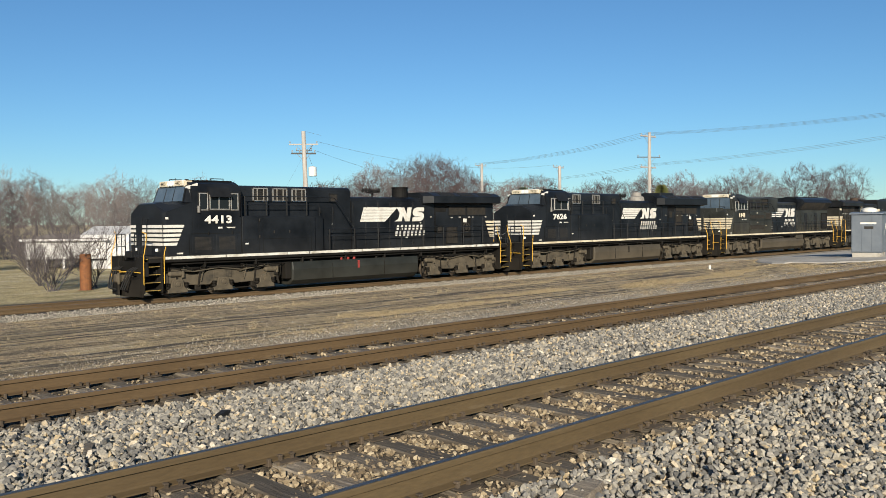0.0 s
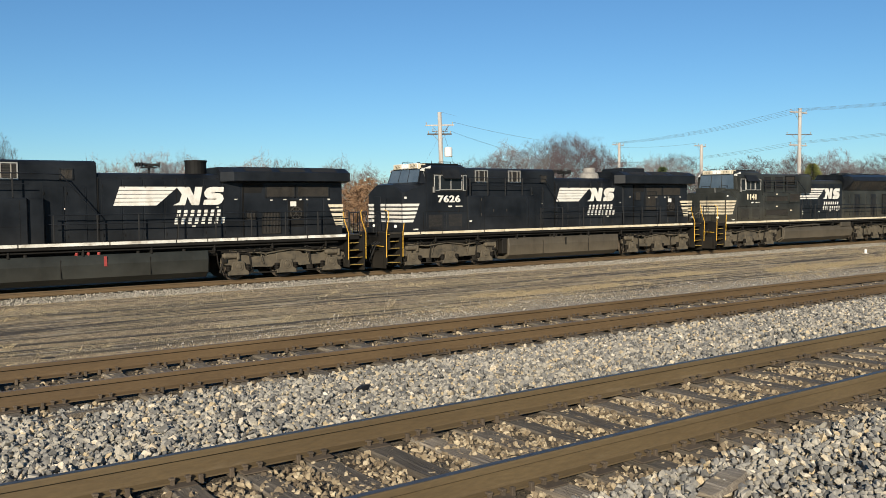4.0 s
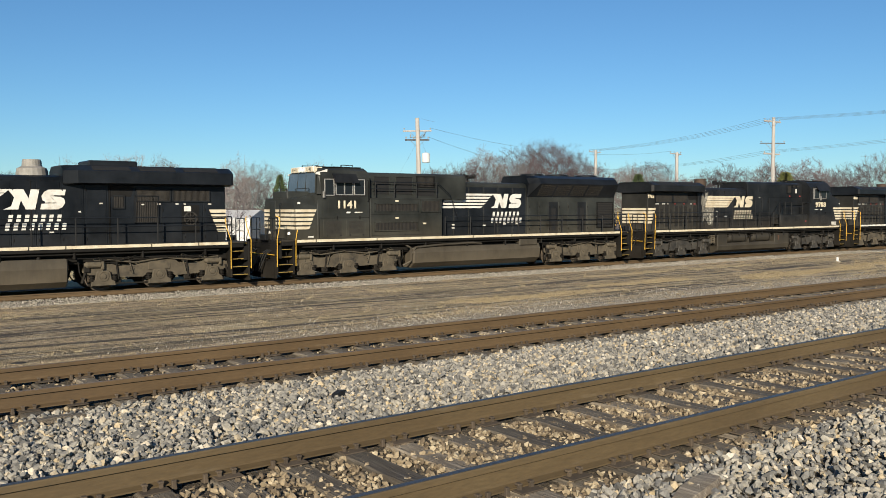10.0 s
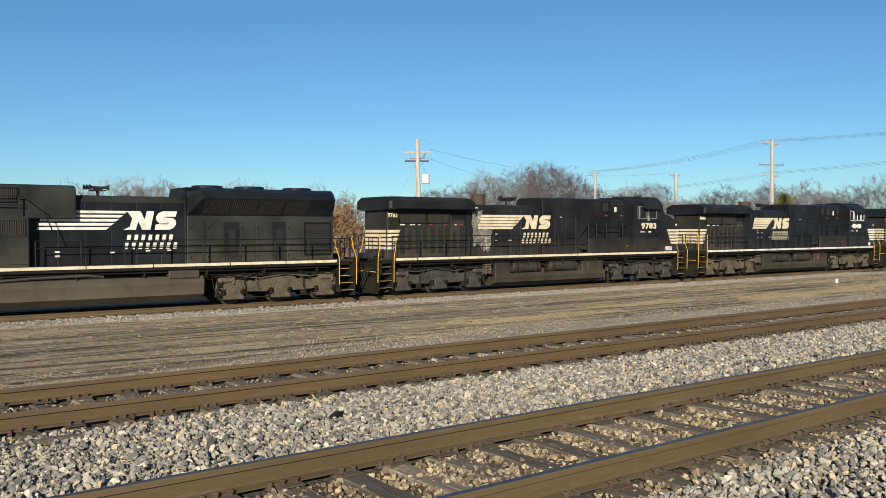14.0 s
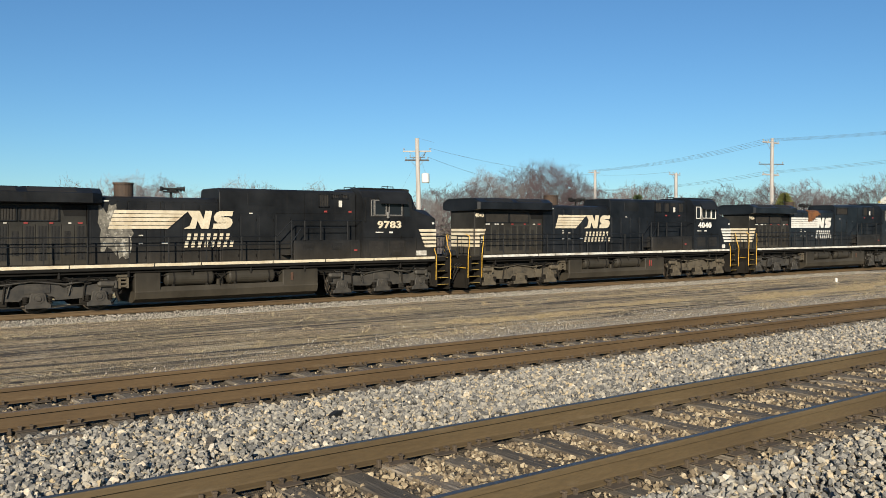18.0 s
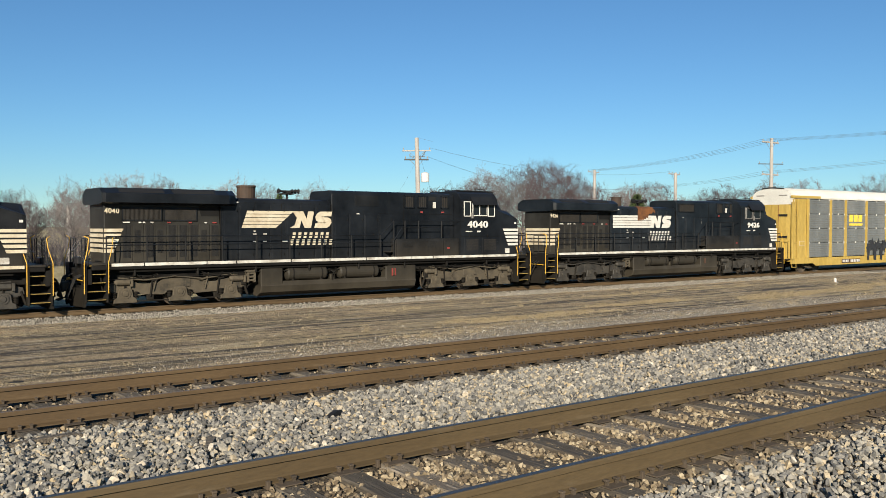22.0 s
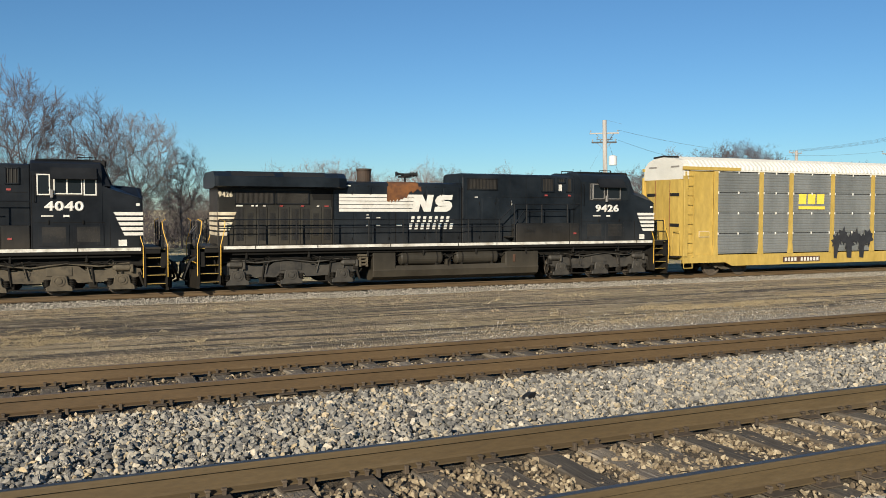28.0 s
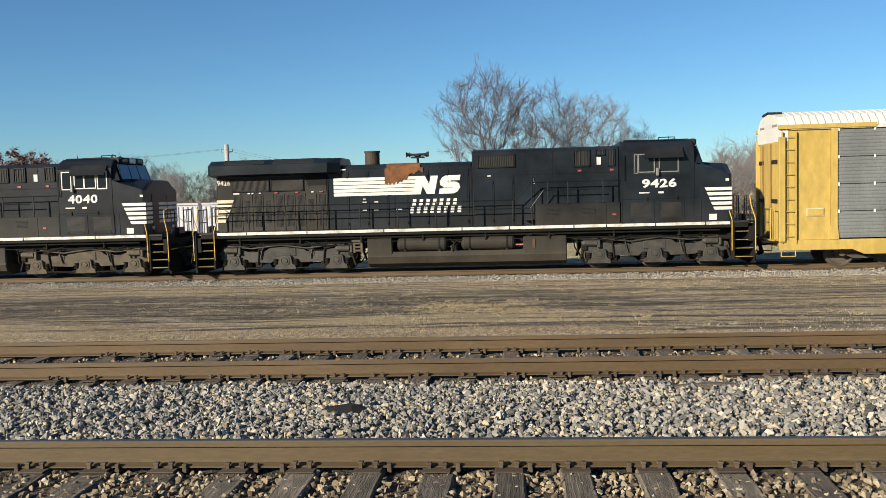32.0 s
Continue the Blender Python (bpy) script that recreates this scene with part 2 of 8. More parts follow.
M_bark_red = surface("reddish_twigs", (0.085, 0.060, 0.060), (0.14, 0.102, 0.102), 0.9, 0, 3, 20, bump=0.2, random_tone=0.2)
M_bark_pale = surface("pale_twigs", (0.125, 0.107, 0.102), (0.205, 0.178, 0.17), 0.9, 0, 3, 20, bump=0.2, random_tone=0.2)
M_twig = surface("grey_twigs", (0.088, 0.073, 0.073), (0.142, 0.119, 0.119), 0.9, 0, 3, 20, bump=0.2, random_tone=0.2)
M_green = surface("evergreen_needles", (0.025, 0.045, 0.014), (0.075, 0.10, 0.03), 0.8, 0, 2, 20, random_tone=0.2)
M_pole = surface("grey_pole_timber", (0.27, 0.25, 0.23), (0.43, 0.405, 0.375), 0.9, 0, 2, 30, (6, 6, 0.3), 0.4)
M_cabinet = surface("grey_cabinet_paint", (0.105, 0.122, 0.142), (0.145, 0.165, 0.188), 0.5, 0.1, 1.2, 30)
M_concrete = surface("pale_concrete", (0.27, 0.25, 0.215), (0.40, 0.375, 0.33), 0.9, 0, 0.5, 30, (0.4, 1, 1), bump=0.3, dirt=(0.14, 0.12, 0.09), dirt_lo=0.55, dirt_hi=0.7, dirt_scale=0.35)
# blue base colour carries the sky's reflection on the sloped glass
M_screen_glass = surface("windscreen_glass", (0.045, 0.065, 0.085), (0.075, 0.10, 0.125), 0.08, 0, 1.0, 20, bump=0, rough_var=0.02)
M_wire = surface("dark_cable", (0.05, 0.05, 0.05), (0.09, 0.09, 0.09), 0.6, 0, 1, 10, bump=0)

# ---- mesh building ----
class Build:
    """Collects vertices and faces of one mesh."""

    def __init__(self):
        self.v, self.f = [], []

    def add(self, vs, fs):
        n = len(self.v)
        self.v.extend(vs)
        self.f.extend([tuple(i + n for i in f) for f in fs])
        return self

    def box(self, x0, x1, y0, y1, z0, z1, c=0.0):
        """A box, its edges chamfered by c."""
        x0, x1, y0, y1, z0, z1 = min(x0, x1), max(x0, x1), min(y0, y1), max(y0, y1), min(z0, z1), max(z0, z1)
        if c <= 0:
            return self.add([(x, y, z) for x in (x0, x1) for y in (y0, y1) for z in (z0, z1)],
                            [(0, 1, 3, 2), (4, 6, 7, 5), (0, 4, 5, 1), (2, 3, 7, 6), (0, 2, 6, 4), (1, 5, 7, 3)])
        c = min(c, (x1 - x0) * 0.45, (y1 - y0) * 0.45, (z1 - z0) * 0.45)
        vs, idx = [], {}
        for i, x in ((0, x0), (1, x1)):
            for j, y in ((0, y0), (1, y1)):
                for k, z in ((0, z0), (1, z1)):
                    sx, sy, sz = (1 - 2 * i) * c, (1 - 2 * j) * c, (1 - 2 * k) * c
                    idx[i, j, k] = len(vs)
                    vs += [(x, y + sy, z + sz), (x + sx, y, z + sz), (x + sx, y + sy, z)]
        I = lambda i, j, k, a: idx[i, j, k] + a
        fs = []
        for i in (0, 1):
            q = [I(i, 0, 0, 0), I(i, 1, 0, 0), I(i, 1, 1, 0), I(i, 0, 1, 0)]
            fs.append(tuple(q if i else q[::-1]))
            q = [I(0, i, 0, 1), I(0, i, 1, 1), I(1, i, 1, 1), I(1, i, 0, 1)]
            fs.append(tuple(q if i else q[::-1]))
            q = [I(0, 0, i, 2), I(1, 0, i, 2), I(1, 1, i, 2), I(0, 1, i, 2)]
            fs.append(tuple(q if i else q[::-1]))
        for a in (0, 1):
            for b in (0, 1):
                fs.append((I(a, b, 0, 0), I(a, b, 0, 1), I(a, b, 1, 1), I(a, b, 1, 0)))
                fs.append((I(a, 0, b, 0), I(a, 0, b, 2), I(a, 1, b, 2), I(a, 1, b, 0)))
                fs.append((I(0, a, b, 1), I(0, a, b, 2), I(1, a, b, 2), I(1, a, b, 1)))
        for i in (0, 1):
            for j in (0, 1):
                for k in (0, 1):
                    fs.append((I(i, j, k, 0), I(i, j, k, 1), I(i, j, k, 2)))
        return self.add(vs, fs)

    def prism(self, profile, a, b, axis="y", shrink=0.0):
        """A profile of (x, z) drawn along y, or of (y, z) along x, or of (x, y) along z, from a to b. shrink: chamfer of both ends."""
        put = {"y": lambda p, t: (p[0], t, p[1]), "x": lambda p, t: (t, p[0], p[1]), "z": lambda p, t: (p[0], p[1], t)}[axis]
        n = len(profile)
        rings = [(0.0, a), (0.0, b)]
        if shrink:
            s = shrink if b > a else -shrink
            rings = [(shrink, a), (0, a + s), (0, b - s), (shrink, b)]
        cx, cz = sum(p[0] for p in profile) / n, sum(p[1] for p in profile) / n
        vs = []
        for d, t in rings:
            for p in profile:
                r = math.hypot(p[0] - cx, p[1] - cz) or 1
                k = max(0.0, 1 - d / r)
                vs.append(put((cx + (p[0] - cx) * k, cz + (p[1] - cz) * k), t))
        fs = [tuple(range(n))[::-1], tuple(range((len(rings) - 1) * n, len(rings) * n))]
        for r in range(len(rings) - 1):
            fs += [(r * n + i, r * n + (i + 1) % n, r * n + n + (i + 1) % n, r * n + n + i) for i in range(n)]
        return self.add(vs, fs)

    def rod(self, p, q, r0, r1=None, n=8, caps=True):
        p, q = Vector(p), Vector(q)
        r1 = r0 if r1 is None else r1
        d = (q - p).normalized()
        s = d.orthogonal().normalized()
        t = d.cross(s)
        vs = [tuple(c + (s * math.cos(2 * math.pi * i / n) + t * math.sin(2 * math.pi * i / n)) * r)
              for c, r in ((p, r0), (q, r1)) for i in range(n)]
        fs = [(i, (i + 1) % n, n + (i + 1) % n, n + i) for i in range(n)]
        if caps:
            fs += [tuple(range(n))[::-1], tuple(range(n, 2 * n))]
        return self.add(vs, fs)

    def tube(self, pts, r, n=6):
        for a, b in zip(pts, pts[1:]):
            self.rod(a, b, r, r, n)
        return self

    def lathe(self, p, axis, rings, n=16):
        """Rings of (distance along the axis, radius) round a line from p."""
        p, d = Vector(p), Vector(axis).normalized()
        s = d.orthogonal().normalized()
        t = d.cross(s)
        vs = [tuple(p + d * h + (s * math.cos(2 * math.pi * i / n) + t * math.sin(2 * math.pi * i / n)) * r) for h, r in rings for i in range(n)]
        fs = [tuple(range(n))[::-1], tuple(range((len(rings) - 1) * n, len(rings) * n))]
        for k in range(len(rings) - 1):
            fs += [(k * n + i, k * n + (i + 1) % n, k * n + n + (i + 1) % n, k * n + n + i) for i in range(n)]
        return self.add(vs, fs)

    def mesh(self, name, material, smooth=False):
        me = bpy.data.meshes.new(name)
        me.from_pydata([tuple(p) for p in self.v], [], self.f)
        bm = bmesh.new()
        bm.from_mesh(me)
        bmesh.ops.recalc_face_normals(bm, faces=bm.faces)
        bm.to_mesh(me)
        bm.free()
        me.materials.append(material)
        if smooth:
            me.polygons.foreach_set("use_smooth", [True] * len(me.polygons))
        return me


def part(name, made, material, parent, label="", smooth=False):
    """Links a Build (or a finished mesh) as one mesh object under a thing or a part."""
    ob = new(name, made if isinstance(made, bpy.types.Mesh) else made.mesh(name, material, smooth))
    ob.parent = parent
    if label:
        ob["label"] = label
    return ob


def thing(name, m=None, label="", category="", group="", kind=""):
    ob = new(name)
    ob.empty_display_size = 0.3
    if m is not None:
        ob.matrix_basis = m
    return tagged(ob, label, category, group, kind)


# ---- the lie of the land ----
T1_Y, T2_Y = 5.11, 10.46          # centre lines of the two near tracks
T1_Z, T2_Z = -0.12, -0.30         # their rail heads
T3_Y, T3_K, T3_Z = 33.75, -0.018, -1.44   # the train's track: y at x = 0, its slant, its rail heads
GAUGE = 1.505


def t3_y(x):
    return T3_Y + T3_K * x


def interp(v, pts):
    return float(np.interp(v, [p[0] for p in pts], [p[1] for p in pts]))


def land(x, y):
    d = y - t3_y(min(max(x, -300), 300))
    if y < 13:
        z = interp(y, [(-40, -1.0), (0, -0.52), (2.75, -0.42), (3.6, -0.355), (6.6, -0.355), (7.3, -0.40), (8.6, -0.50), (9.2, -0.535), (11.7, -0.535), (12.3, -0.60), (13, -0.63)])
    else:
        z = interp(d, [(-20.7, -0.63), (-14, -0.76), (-8, -1.12), (-4.0, -1.58), (-2.6, -1.67), (-1.9, -1.66), (1.9, -1.66), (3, -1.8), (8, -1.95), (40, -2.1), (300, -2.3)])
    if 12.5 < y and d < -3:
        z += 0.04 * noise.noise((x * 0.25, y * 0.5, 0.3)) + 0.015 * noise.noise((x * 1.3, y * 1.7, 3.3))
    return z


def land_material():
    m, nodes, links, bsdf = node_tree("yard_ground")
    vec = mapped(nodes, links)
    sep = nodes.new("ShaderNodeSeparateXYZ")
    links.new(vec, sep.inputs[0])
    x, y = sep.outputs["X"], sep.outputs["Y"]
    long = mapped(nodes, links, (0.12, 1.0, 1.0))
    wob = noise_of(nodes, links, long, 0.55, 5.0, 0.65)
    streak = noise_of(nodes, links, mapped(nodes, links, (0.10, 0.9, 1.0)), 1.1, 9.0, 0.82)
    grit = noise_of(nodes, links, vec, 14.0, 9.0, 0.9)
    speck = nodes.new("ShaderNodeTexVoronoi")
    speck.inputs["Scale"].default_value = 30.0
    links.new(vec, speck.inputs["Vector"])
    patch = noise_of(nodes, links, mapped(nodes, links, (0.5, 1, 1)), 0.8, 5.0)
    # distance from the train's track, and the same with a wavering edge
    off = math_of(nodes, links, "MULTIPLY_ADD", x, T3_K)
    off.node.inputs[2].default_value = T3_Y
    d = math_of(nodes, links, "SUBTRACT", y, off)
    dw = math_of(nodes, links, "ADD", d, math_of(nodes, links, "MULTIPLY_ADD", wob, 5.0))
    dw.node.inputs[1].links[0].from_node.inputs[2].default_value = -2.5

    def band(src, a, b, c, e):
        r = nodes.new("ShaderNodeMapRange")
        r.interpolation_type = "SMOOTHSTEP"
        for k, v in (("From Min", a), ("From Max", b)):
            r.inputs[k].default_value = v
        links.new(src, r.inputs["Value"])
        q = nodes.new("ShaderNodeMapRange")
        q.interpolation_type = "SMOOTHSTEP"
        for k, v in (("From Min", e), ("From Max", c)):
            q.inputs[k].default_value = v
        links.new(src, q.inputs["Value"])
        return math_of(nodes, links, "MULTIPLY", r.outputs[0], q.outputs[0])

    base = ramp_of(nodes, links, grit, [(0.39, (0.075, 0.057, 0.033)), (0.5, (0.455, 0.35, 0.205)), (0.60, (0.70, 0.565, 0.37))])
    tone = ramp_of(nodes, links, patch, [(0.3, (0.80, 0.765, 0.715)), (0.7, (1.10, 1.045, 0.955))])
    col = mix_of(nodes, links, 1.0, base, tone, "MULTIPLY")
    clump = noise_of(nodes, links, mapped(nodes, links, (5.0, 1.7, 1.0)), 1.6, 8.0, 0.78)
    col = mix_of(nodes, links, 1.0, col, ramp_of(nodes, links, clump, [(0.36, grey(0.50)), (0.50, grey(0.98)), (0.64, grey(1.42))]), "MULTIPLY")
    pebble = noise_of(nodes, links, mapped(nodes, links, (14.0, 5.0, 1.0)), 1.6, 6.0, 0.8)
    col = mix_of(nodes, links, 1.0, col, ramp_of(nodes, links, pebble, [(0.40, grey(0.62)), (0.50, grey(1.0)), (0.62, grey(1.35))]), "MULTIPLY")
    # straw
    straw = ramp_of(nodes, links, noise_of(nodes, links, mapped(nodes, links, (0.3, 1, 1)), 6.0, 6.0, 0.8), [(0.3, (0.25, 0.185, 0.092)), (0.7, (0.50, 0.39, 0.21))])
    yw = math_of(nodes, links, "ADD", y, math_of(nodes, links, "MULTIPLY_ADD", wob, 4.0))
    yw.node.inputs[1].links[0].from_node.inputs[2].default_value = -2.0
    f = math_of(nodes, links, "MULTIPLY", band(yw, 13.4, 15.0, 21, 24), ramp_of(nodes, links, patch, [(0.40, grey(0)), (0.56, grey(0.85))]))
    col = mix_of(nodes, links, f, col, straw)
    # long dark cinder streaks
    west = nodes.new("ShaderNodeMapRange")
    for k, v in (("From Min", 8.0), ("From Max", -8.0), ("To Min", 0.0), ("To Max", 0.22)):
        west.inputs[k].default_value = v
    links.new(x, west.inputs["Value"])
    cind = math_of(nodes, links, "MULTIPLY", band(yw, 15.2, 16.8, 19.5, 22.0), ramp_of(nodes, links, math_of(nodes, links, "ADD", streak, west.outputs[0]), [(0.50, grey(0)), (0.57, grey(0.95))]))
    cind = math_of(nodes, links, "MULTIPLY", cind, ramp_of(nodes, links, clump, [(0.38, grey(1)), (0.62, grey(0.45))]))
    col = mix_of(nodes, links, cind, col, (0.052, 0.038, 0.024))
    # thin broken lines of old cinders and wheel marks along the yard
    lines = noise_of(nodes, links, mapped(nodes, links, (0.07, 1.5, 1.0)), 1.9, 9.0, 0.8)
    lf = math_of(nodes, links, "MULTIPLY", band(yw, 13.4, 14.6, 24.5, 28.0), ramp_of(nodes, links, lines, [(0.505, grey(0)), (0.545, grey(0.96))]))
    col = mix_of(nodes, links, lf, col, (0.045, 0.034, 0.022))
    bright = noise_of(nodes, links, mapped(nodes, links, (0.15, 1.2, 1.0)), 2.6, 9.0, 0.85)
    lb = math_of(nodes, links, "MULTIPLY", band(yw, 13.0, 14.2, 27.0, 30.0), ramp_of(nodes, links, bright, [(0.54, grey(0)), (0.60, grey(0.75))]))
    col = mix_of(nodes, links, lb, col, (0.62, 0.52, 0.36))
    # pale broken stone beside the second track and beside the train's track
    pale = ramp_of(nodes, links, speck.outputs["Color"], [(0.0, (0.13, 0.115, 0.09)), (0.6, (0.29, 0.262, 0.215)), (1.0, (0.44, 0.405, 0.345))])
    f1 = band(math_of(nodes, links, "ADD", y, math_of(nodes, links, "MULTIPLY", wob, 3.0)), 10.5, 12.0, 14.4, 17.0)
    f1 = math_of(nodes, links, "MULTIPLY", f1, band(x, 2.0, 14.0, 400.0, 500.0))
    col = mix_of(nodes, links, math_of(nodes, links, "MULTIPLY", f1, 0.85), col, pale)
    f2 = band(d, -4.6, -3.2, 2.6, 3.6)
    col = mix_of(nodes, links, f2, col, pale)
    # oily bed under the train; behind it the train's shade is painted dark
    oil_and_shade = math_of(nodes, links, "MULTIPLY", band(d, -1.15, -0.75, 6.5, 8.0), 0.94)
    col = mix_of(nodes, links, oil_and_shade, col, (0.022, 0.019, 0.016))
    # bed below the near tracks
    bed = ramp_of(nodes, links, speck.outputs["Color"], [(0.0, (0.035, 0.026, 0.016)), (0.6, (0.10, 0.076, 0.048)), (1.0, (0.20, 0.16, 0.105))])
    col = mix_of(nodes, links, band(y, -60, -50, 11.9, 12.5), col, bed)
    # grass and bare soil behind the train
    turf = ramp_of(nodes, links, patch, [(0.3, (0.23, 0.205, 0.085)), (0.5, (0.44, 0.36, 0.185)), (0.7, (0.52, 0.45, 0.30))])
    turf = mix_of(nodes, links, 1.0, turf, ramp_of(nodes, links, clump, [(0.36, grey(0.45)), (0.5, grey(0.9)), (0.64, grey(1.3))]), "MULTIPLY")
    col = mix_of(nodes, links, math_of(nodes, links, "MULTIPLY", band(dw, 5.0, 7.5, 2000, 3000), band(d, 5.5, 8.0, 2000, 3000)), col, turf)
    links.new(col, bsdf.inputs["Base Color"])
    bsdf.inputs["Roughness"].default_value = 0.95
    relief = math_of(nodes, links, "ADD", grit, math_of(nodes, links, "MULTIPLY", speck.outputs["Distance"], 0.8))
    relief = math_of(nodes, links, "ADD", relief, math_of(nodes, links, "MULTIPLY", clump, 2.0))
    bump_of(nodes, links, bsdf, relief, 0.9, 0.045)
    return m


def build_land():
    xs = np.unique(np.concatenate([np.linspace(-4500, -200, 12), np.linspace(-200, -30, 24), np.linspace(-30, 70, 160), np.linspace(70, 300, 40), np.linspace(300, 4500, 12)]))
    ys = np.unique(np.concatenate([np.linspace(-4500, -40, 8), np.linspace(-40, 2, 12), np.linspace(2, 12, 40), np.linspace(12, 40, 90), np.linspace(40, 160, 40), np.linspace(160, 4500, 12)]))
    vs = [(float(x), float(y), land(float(x), float(y))) for y in ys for x in xs]
    n = len(xs)
    fs = [(j * n + i, j * n + i + 1, j * n + n + i + 1, j * n + n + i) for j in range(len(ys) - 1) for i in range(n - 1)]
    me = bpy.data.meshes.new("ground")
    me.from_pydata(vs, [], fs)
    me.materials.append(land_material())
    me.polygons.foreach_set("use_smooth", [True] * len(fs))
    return tagged(new("ground", me), "tan gravel and dirt rail yard with straw and dark cinder streaks", "ground", "", "structure")


build_land()


# ---- tracks ----
RAIL_PROFILE = [(-0.076, -0.185), (0.076, -0.185), (0.076, -0.174), (0.022, -0.158), (0.009, -0.145), (0.009, -0.048), (0.038, -0.042),
                (0.037, -0.008), (0.030, 0.0), (-0.030, 0.0), (-0.037, -0.008), (-0.038, -0.042), (-0.009, -0.048), (-0.009, -0.145), (-0.022, -0.158), (-0.076, -0.174)]


def track(name, m, x0, x1, tie0, tie1, polished, label, sink, spikes=(0, 0)):
    """Rails, ties, plates, spikes and anchors; x along the track, z = 0 on the rail heads."""
    t = thing(name, m, label, "track", "", "structure")
    for sy in (-1, 1):
        y = sy * GAUGE / 2
        b = Build().prism([(y + p[0], p[1]) for p in RAIL_PROFILE], x0, x1, "x")
        r = part("rail", b, M_rail_dusty if name == "track_1" else M_rail, t, "brown weathered steel rail")
        half = 0.024 if polished else 0.022
        cap = Build().box(x0, x1, y - half, y + half, -0.002, 0.0015)
        part("rail_head", cap, M_rail_top if polished else M_rail_dull, r, "worn rail head")
    tie = []
    for k in range(3):
        rnd = random.Random(k + 3)
        b = Build()
        n = 9
        pts = [(-1.3 + 2.6 * i / (n - 1)) for i in range(n)]
        vs, fs = [], []
        for yy in pts:
            w, h = 0.112 + rnd.uniform(-0.008, 0.008), rnd.uniform(-0.008, 0.006)
            vs += [(-w, yy, -0.375), (w, yy, -0.375), (w, yy, -0.212 + h), (w - 0.015, yy, -0.195 + h), (0.0, yy, -0.192 + h + rnd.uniform(-0.012, 0.003)), (-w + 0.015, yy, -0.195 + h), (-w, yy, -0.212 + h)]
        for i in range(n - 1):
            fs += [(i * 7 + j, i * 7 + (j + 1) % 7, i * 7 + 7 + (j + 1) % 7, i * 7 + 7 + j) for j in range(7)]
        fs += [tuple(range(7)), tuple(range((n - 1) * 7, n * 7))]
        tie.append(b.add(vs, fs).mesh("tie", M_tie))
    plate = Build().box(-0.10, 0.10, -0.18, 0.18, -0.193, -0.182, 0.004).mesh("tie_plate", M_spike)
    sp = Build()
    for sx in (-0.055, 0.055):
        sp.box(sx - 0.012, sx + 0.012, -0.112, -0.088, -0.19, -0.150)
        sp.box(sx - 0.02, sx + 0.02, -0.116, -0.070, -0.160, -0.143, 0.005)
        sp.box(sx * -1 - 0.012, sx * -1 + 0.012, 0.088, 0.112, -0.19, -0.150)
        sp.box(sx * -1 - 0.02, sx * -1 + 0.02, 0.070, 0.116, -0.160, -0.143, 0.005)
    spike = sp.mesh("spike", M_spike)
    an = Build().box(-0.018, 0.018, -0.10, 0.10, -0.215, -0.186, 0.004).box(-0.016, 0.016, -0.098, -0.066, -0.2, -0.150, 0.004)
    anchor = an.mesh("rail_anchor", M_spike)
    rnd = random.Random(len(name))
    x = tie0
    while x < tie1:
        o = new("tie", tie[rnd.randrange(3)])
        o.parent = t
        o.matrix_basis = pose(x, rnd.uniform(-0.05, 0.05), rnd.uniform(-0.012, 0.004) - sink, 0, rnd.uniform(-0.6, 0.6), rnd.uniform(-1.6, 1.6))
        if spikes[0] < x < spikes[1]:
            for sy in (-1, 1):
                p = new("tie_plate", plate)
                p.parent, p.matrix_basis = t, pose(x, sy * GAUGE / 2, 0)
                s = new("spike", spike)
                s.parent, s.matrix_basis = t, pose(x, sy * GAUGE / 2, rnd.uniform(0, 0.012), 0, 0, rnd.choice((0, 180)))
                if rnd.random() < 0.75:
                    a = new("rail_anchor", anchor)
                    a.parent, a.matrix_basis = t, pose(x + rnd.choice((-0.15, 0.15)), sy * GAUGE / 2, 0)
        x += 0.5 + rnd.uniform(-0.04, 0.04)
    return t


track("track_1", pose(0, T1_Y, T1_Z), -400, 400, -7, 36, True, "main track with polished rail heads on weathered timber ties", 0.0, (-4, 14))
track("track_2", pose(0, T2_Y, T2_Z), -400, 400, -9, 44, False, "brown unpolished rail track on worn timber ties", 0.0, (-6, 18))
track("track_3", pose(0, T3_Y, T3_Z, 0, 0, math.degrees(math.atan(T3_K))), -400, 400, -36, 72, True, "track under the train on dark timber ties in pale ballast", 0.02)


# ---- ballast and other loose ground cover ----
def stone_shapes(count, seed, points=9):
    """Angular pieces of crushed stone: hulls of a few scattered points."""
    rnd = np.random.RandomState(seed)
    out = []
    for _ in range(count):
        p = []
        while len(p) < points:
            v = rnd.normal(0, 1, 3)
            v *= rnd.uniform(0.85, 1.1) / np.linalg.norm(v)
            if all(np.linalg.norm(v - w) > 0.62 for w in p):
                p.append(v)
        p = np.array(p)
        p *= np.array([1.1, rnd.uniform(0.72, 1.0), rnd.uniform(0.55, 0.85)])
        bm = bmesh.new()
        for q in p:
            bm.verts.new(q)
        bmesh.ops.convex_hull(bm, input=bm.verts)
        bmesh.ops.triangulate(bm, faces=bm.faces)
        bm.verts.ensure_lookup_table()
        used = [v for v in bm.verts if v.link_faces]
        ix = {v: i for i, v in enumerate(used)}
        out.append((np.array([v.co[:] for v in used]), np.array([[ix[v] for v in f.verts] for f in bm.faces])))
        bm.free()
    return out


STONES = stone_shapes(16, 5)
CHIPS = stone_shapes(8, 6, 6)


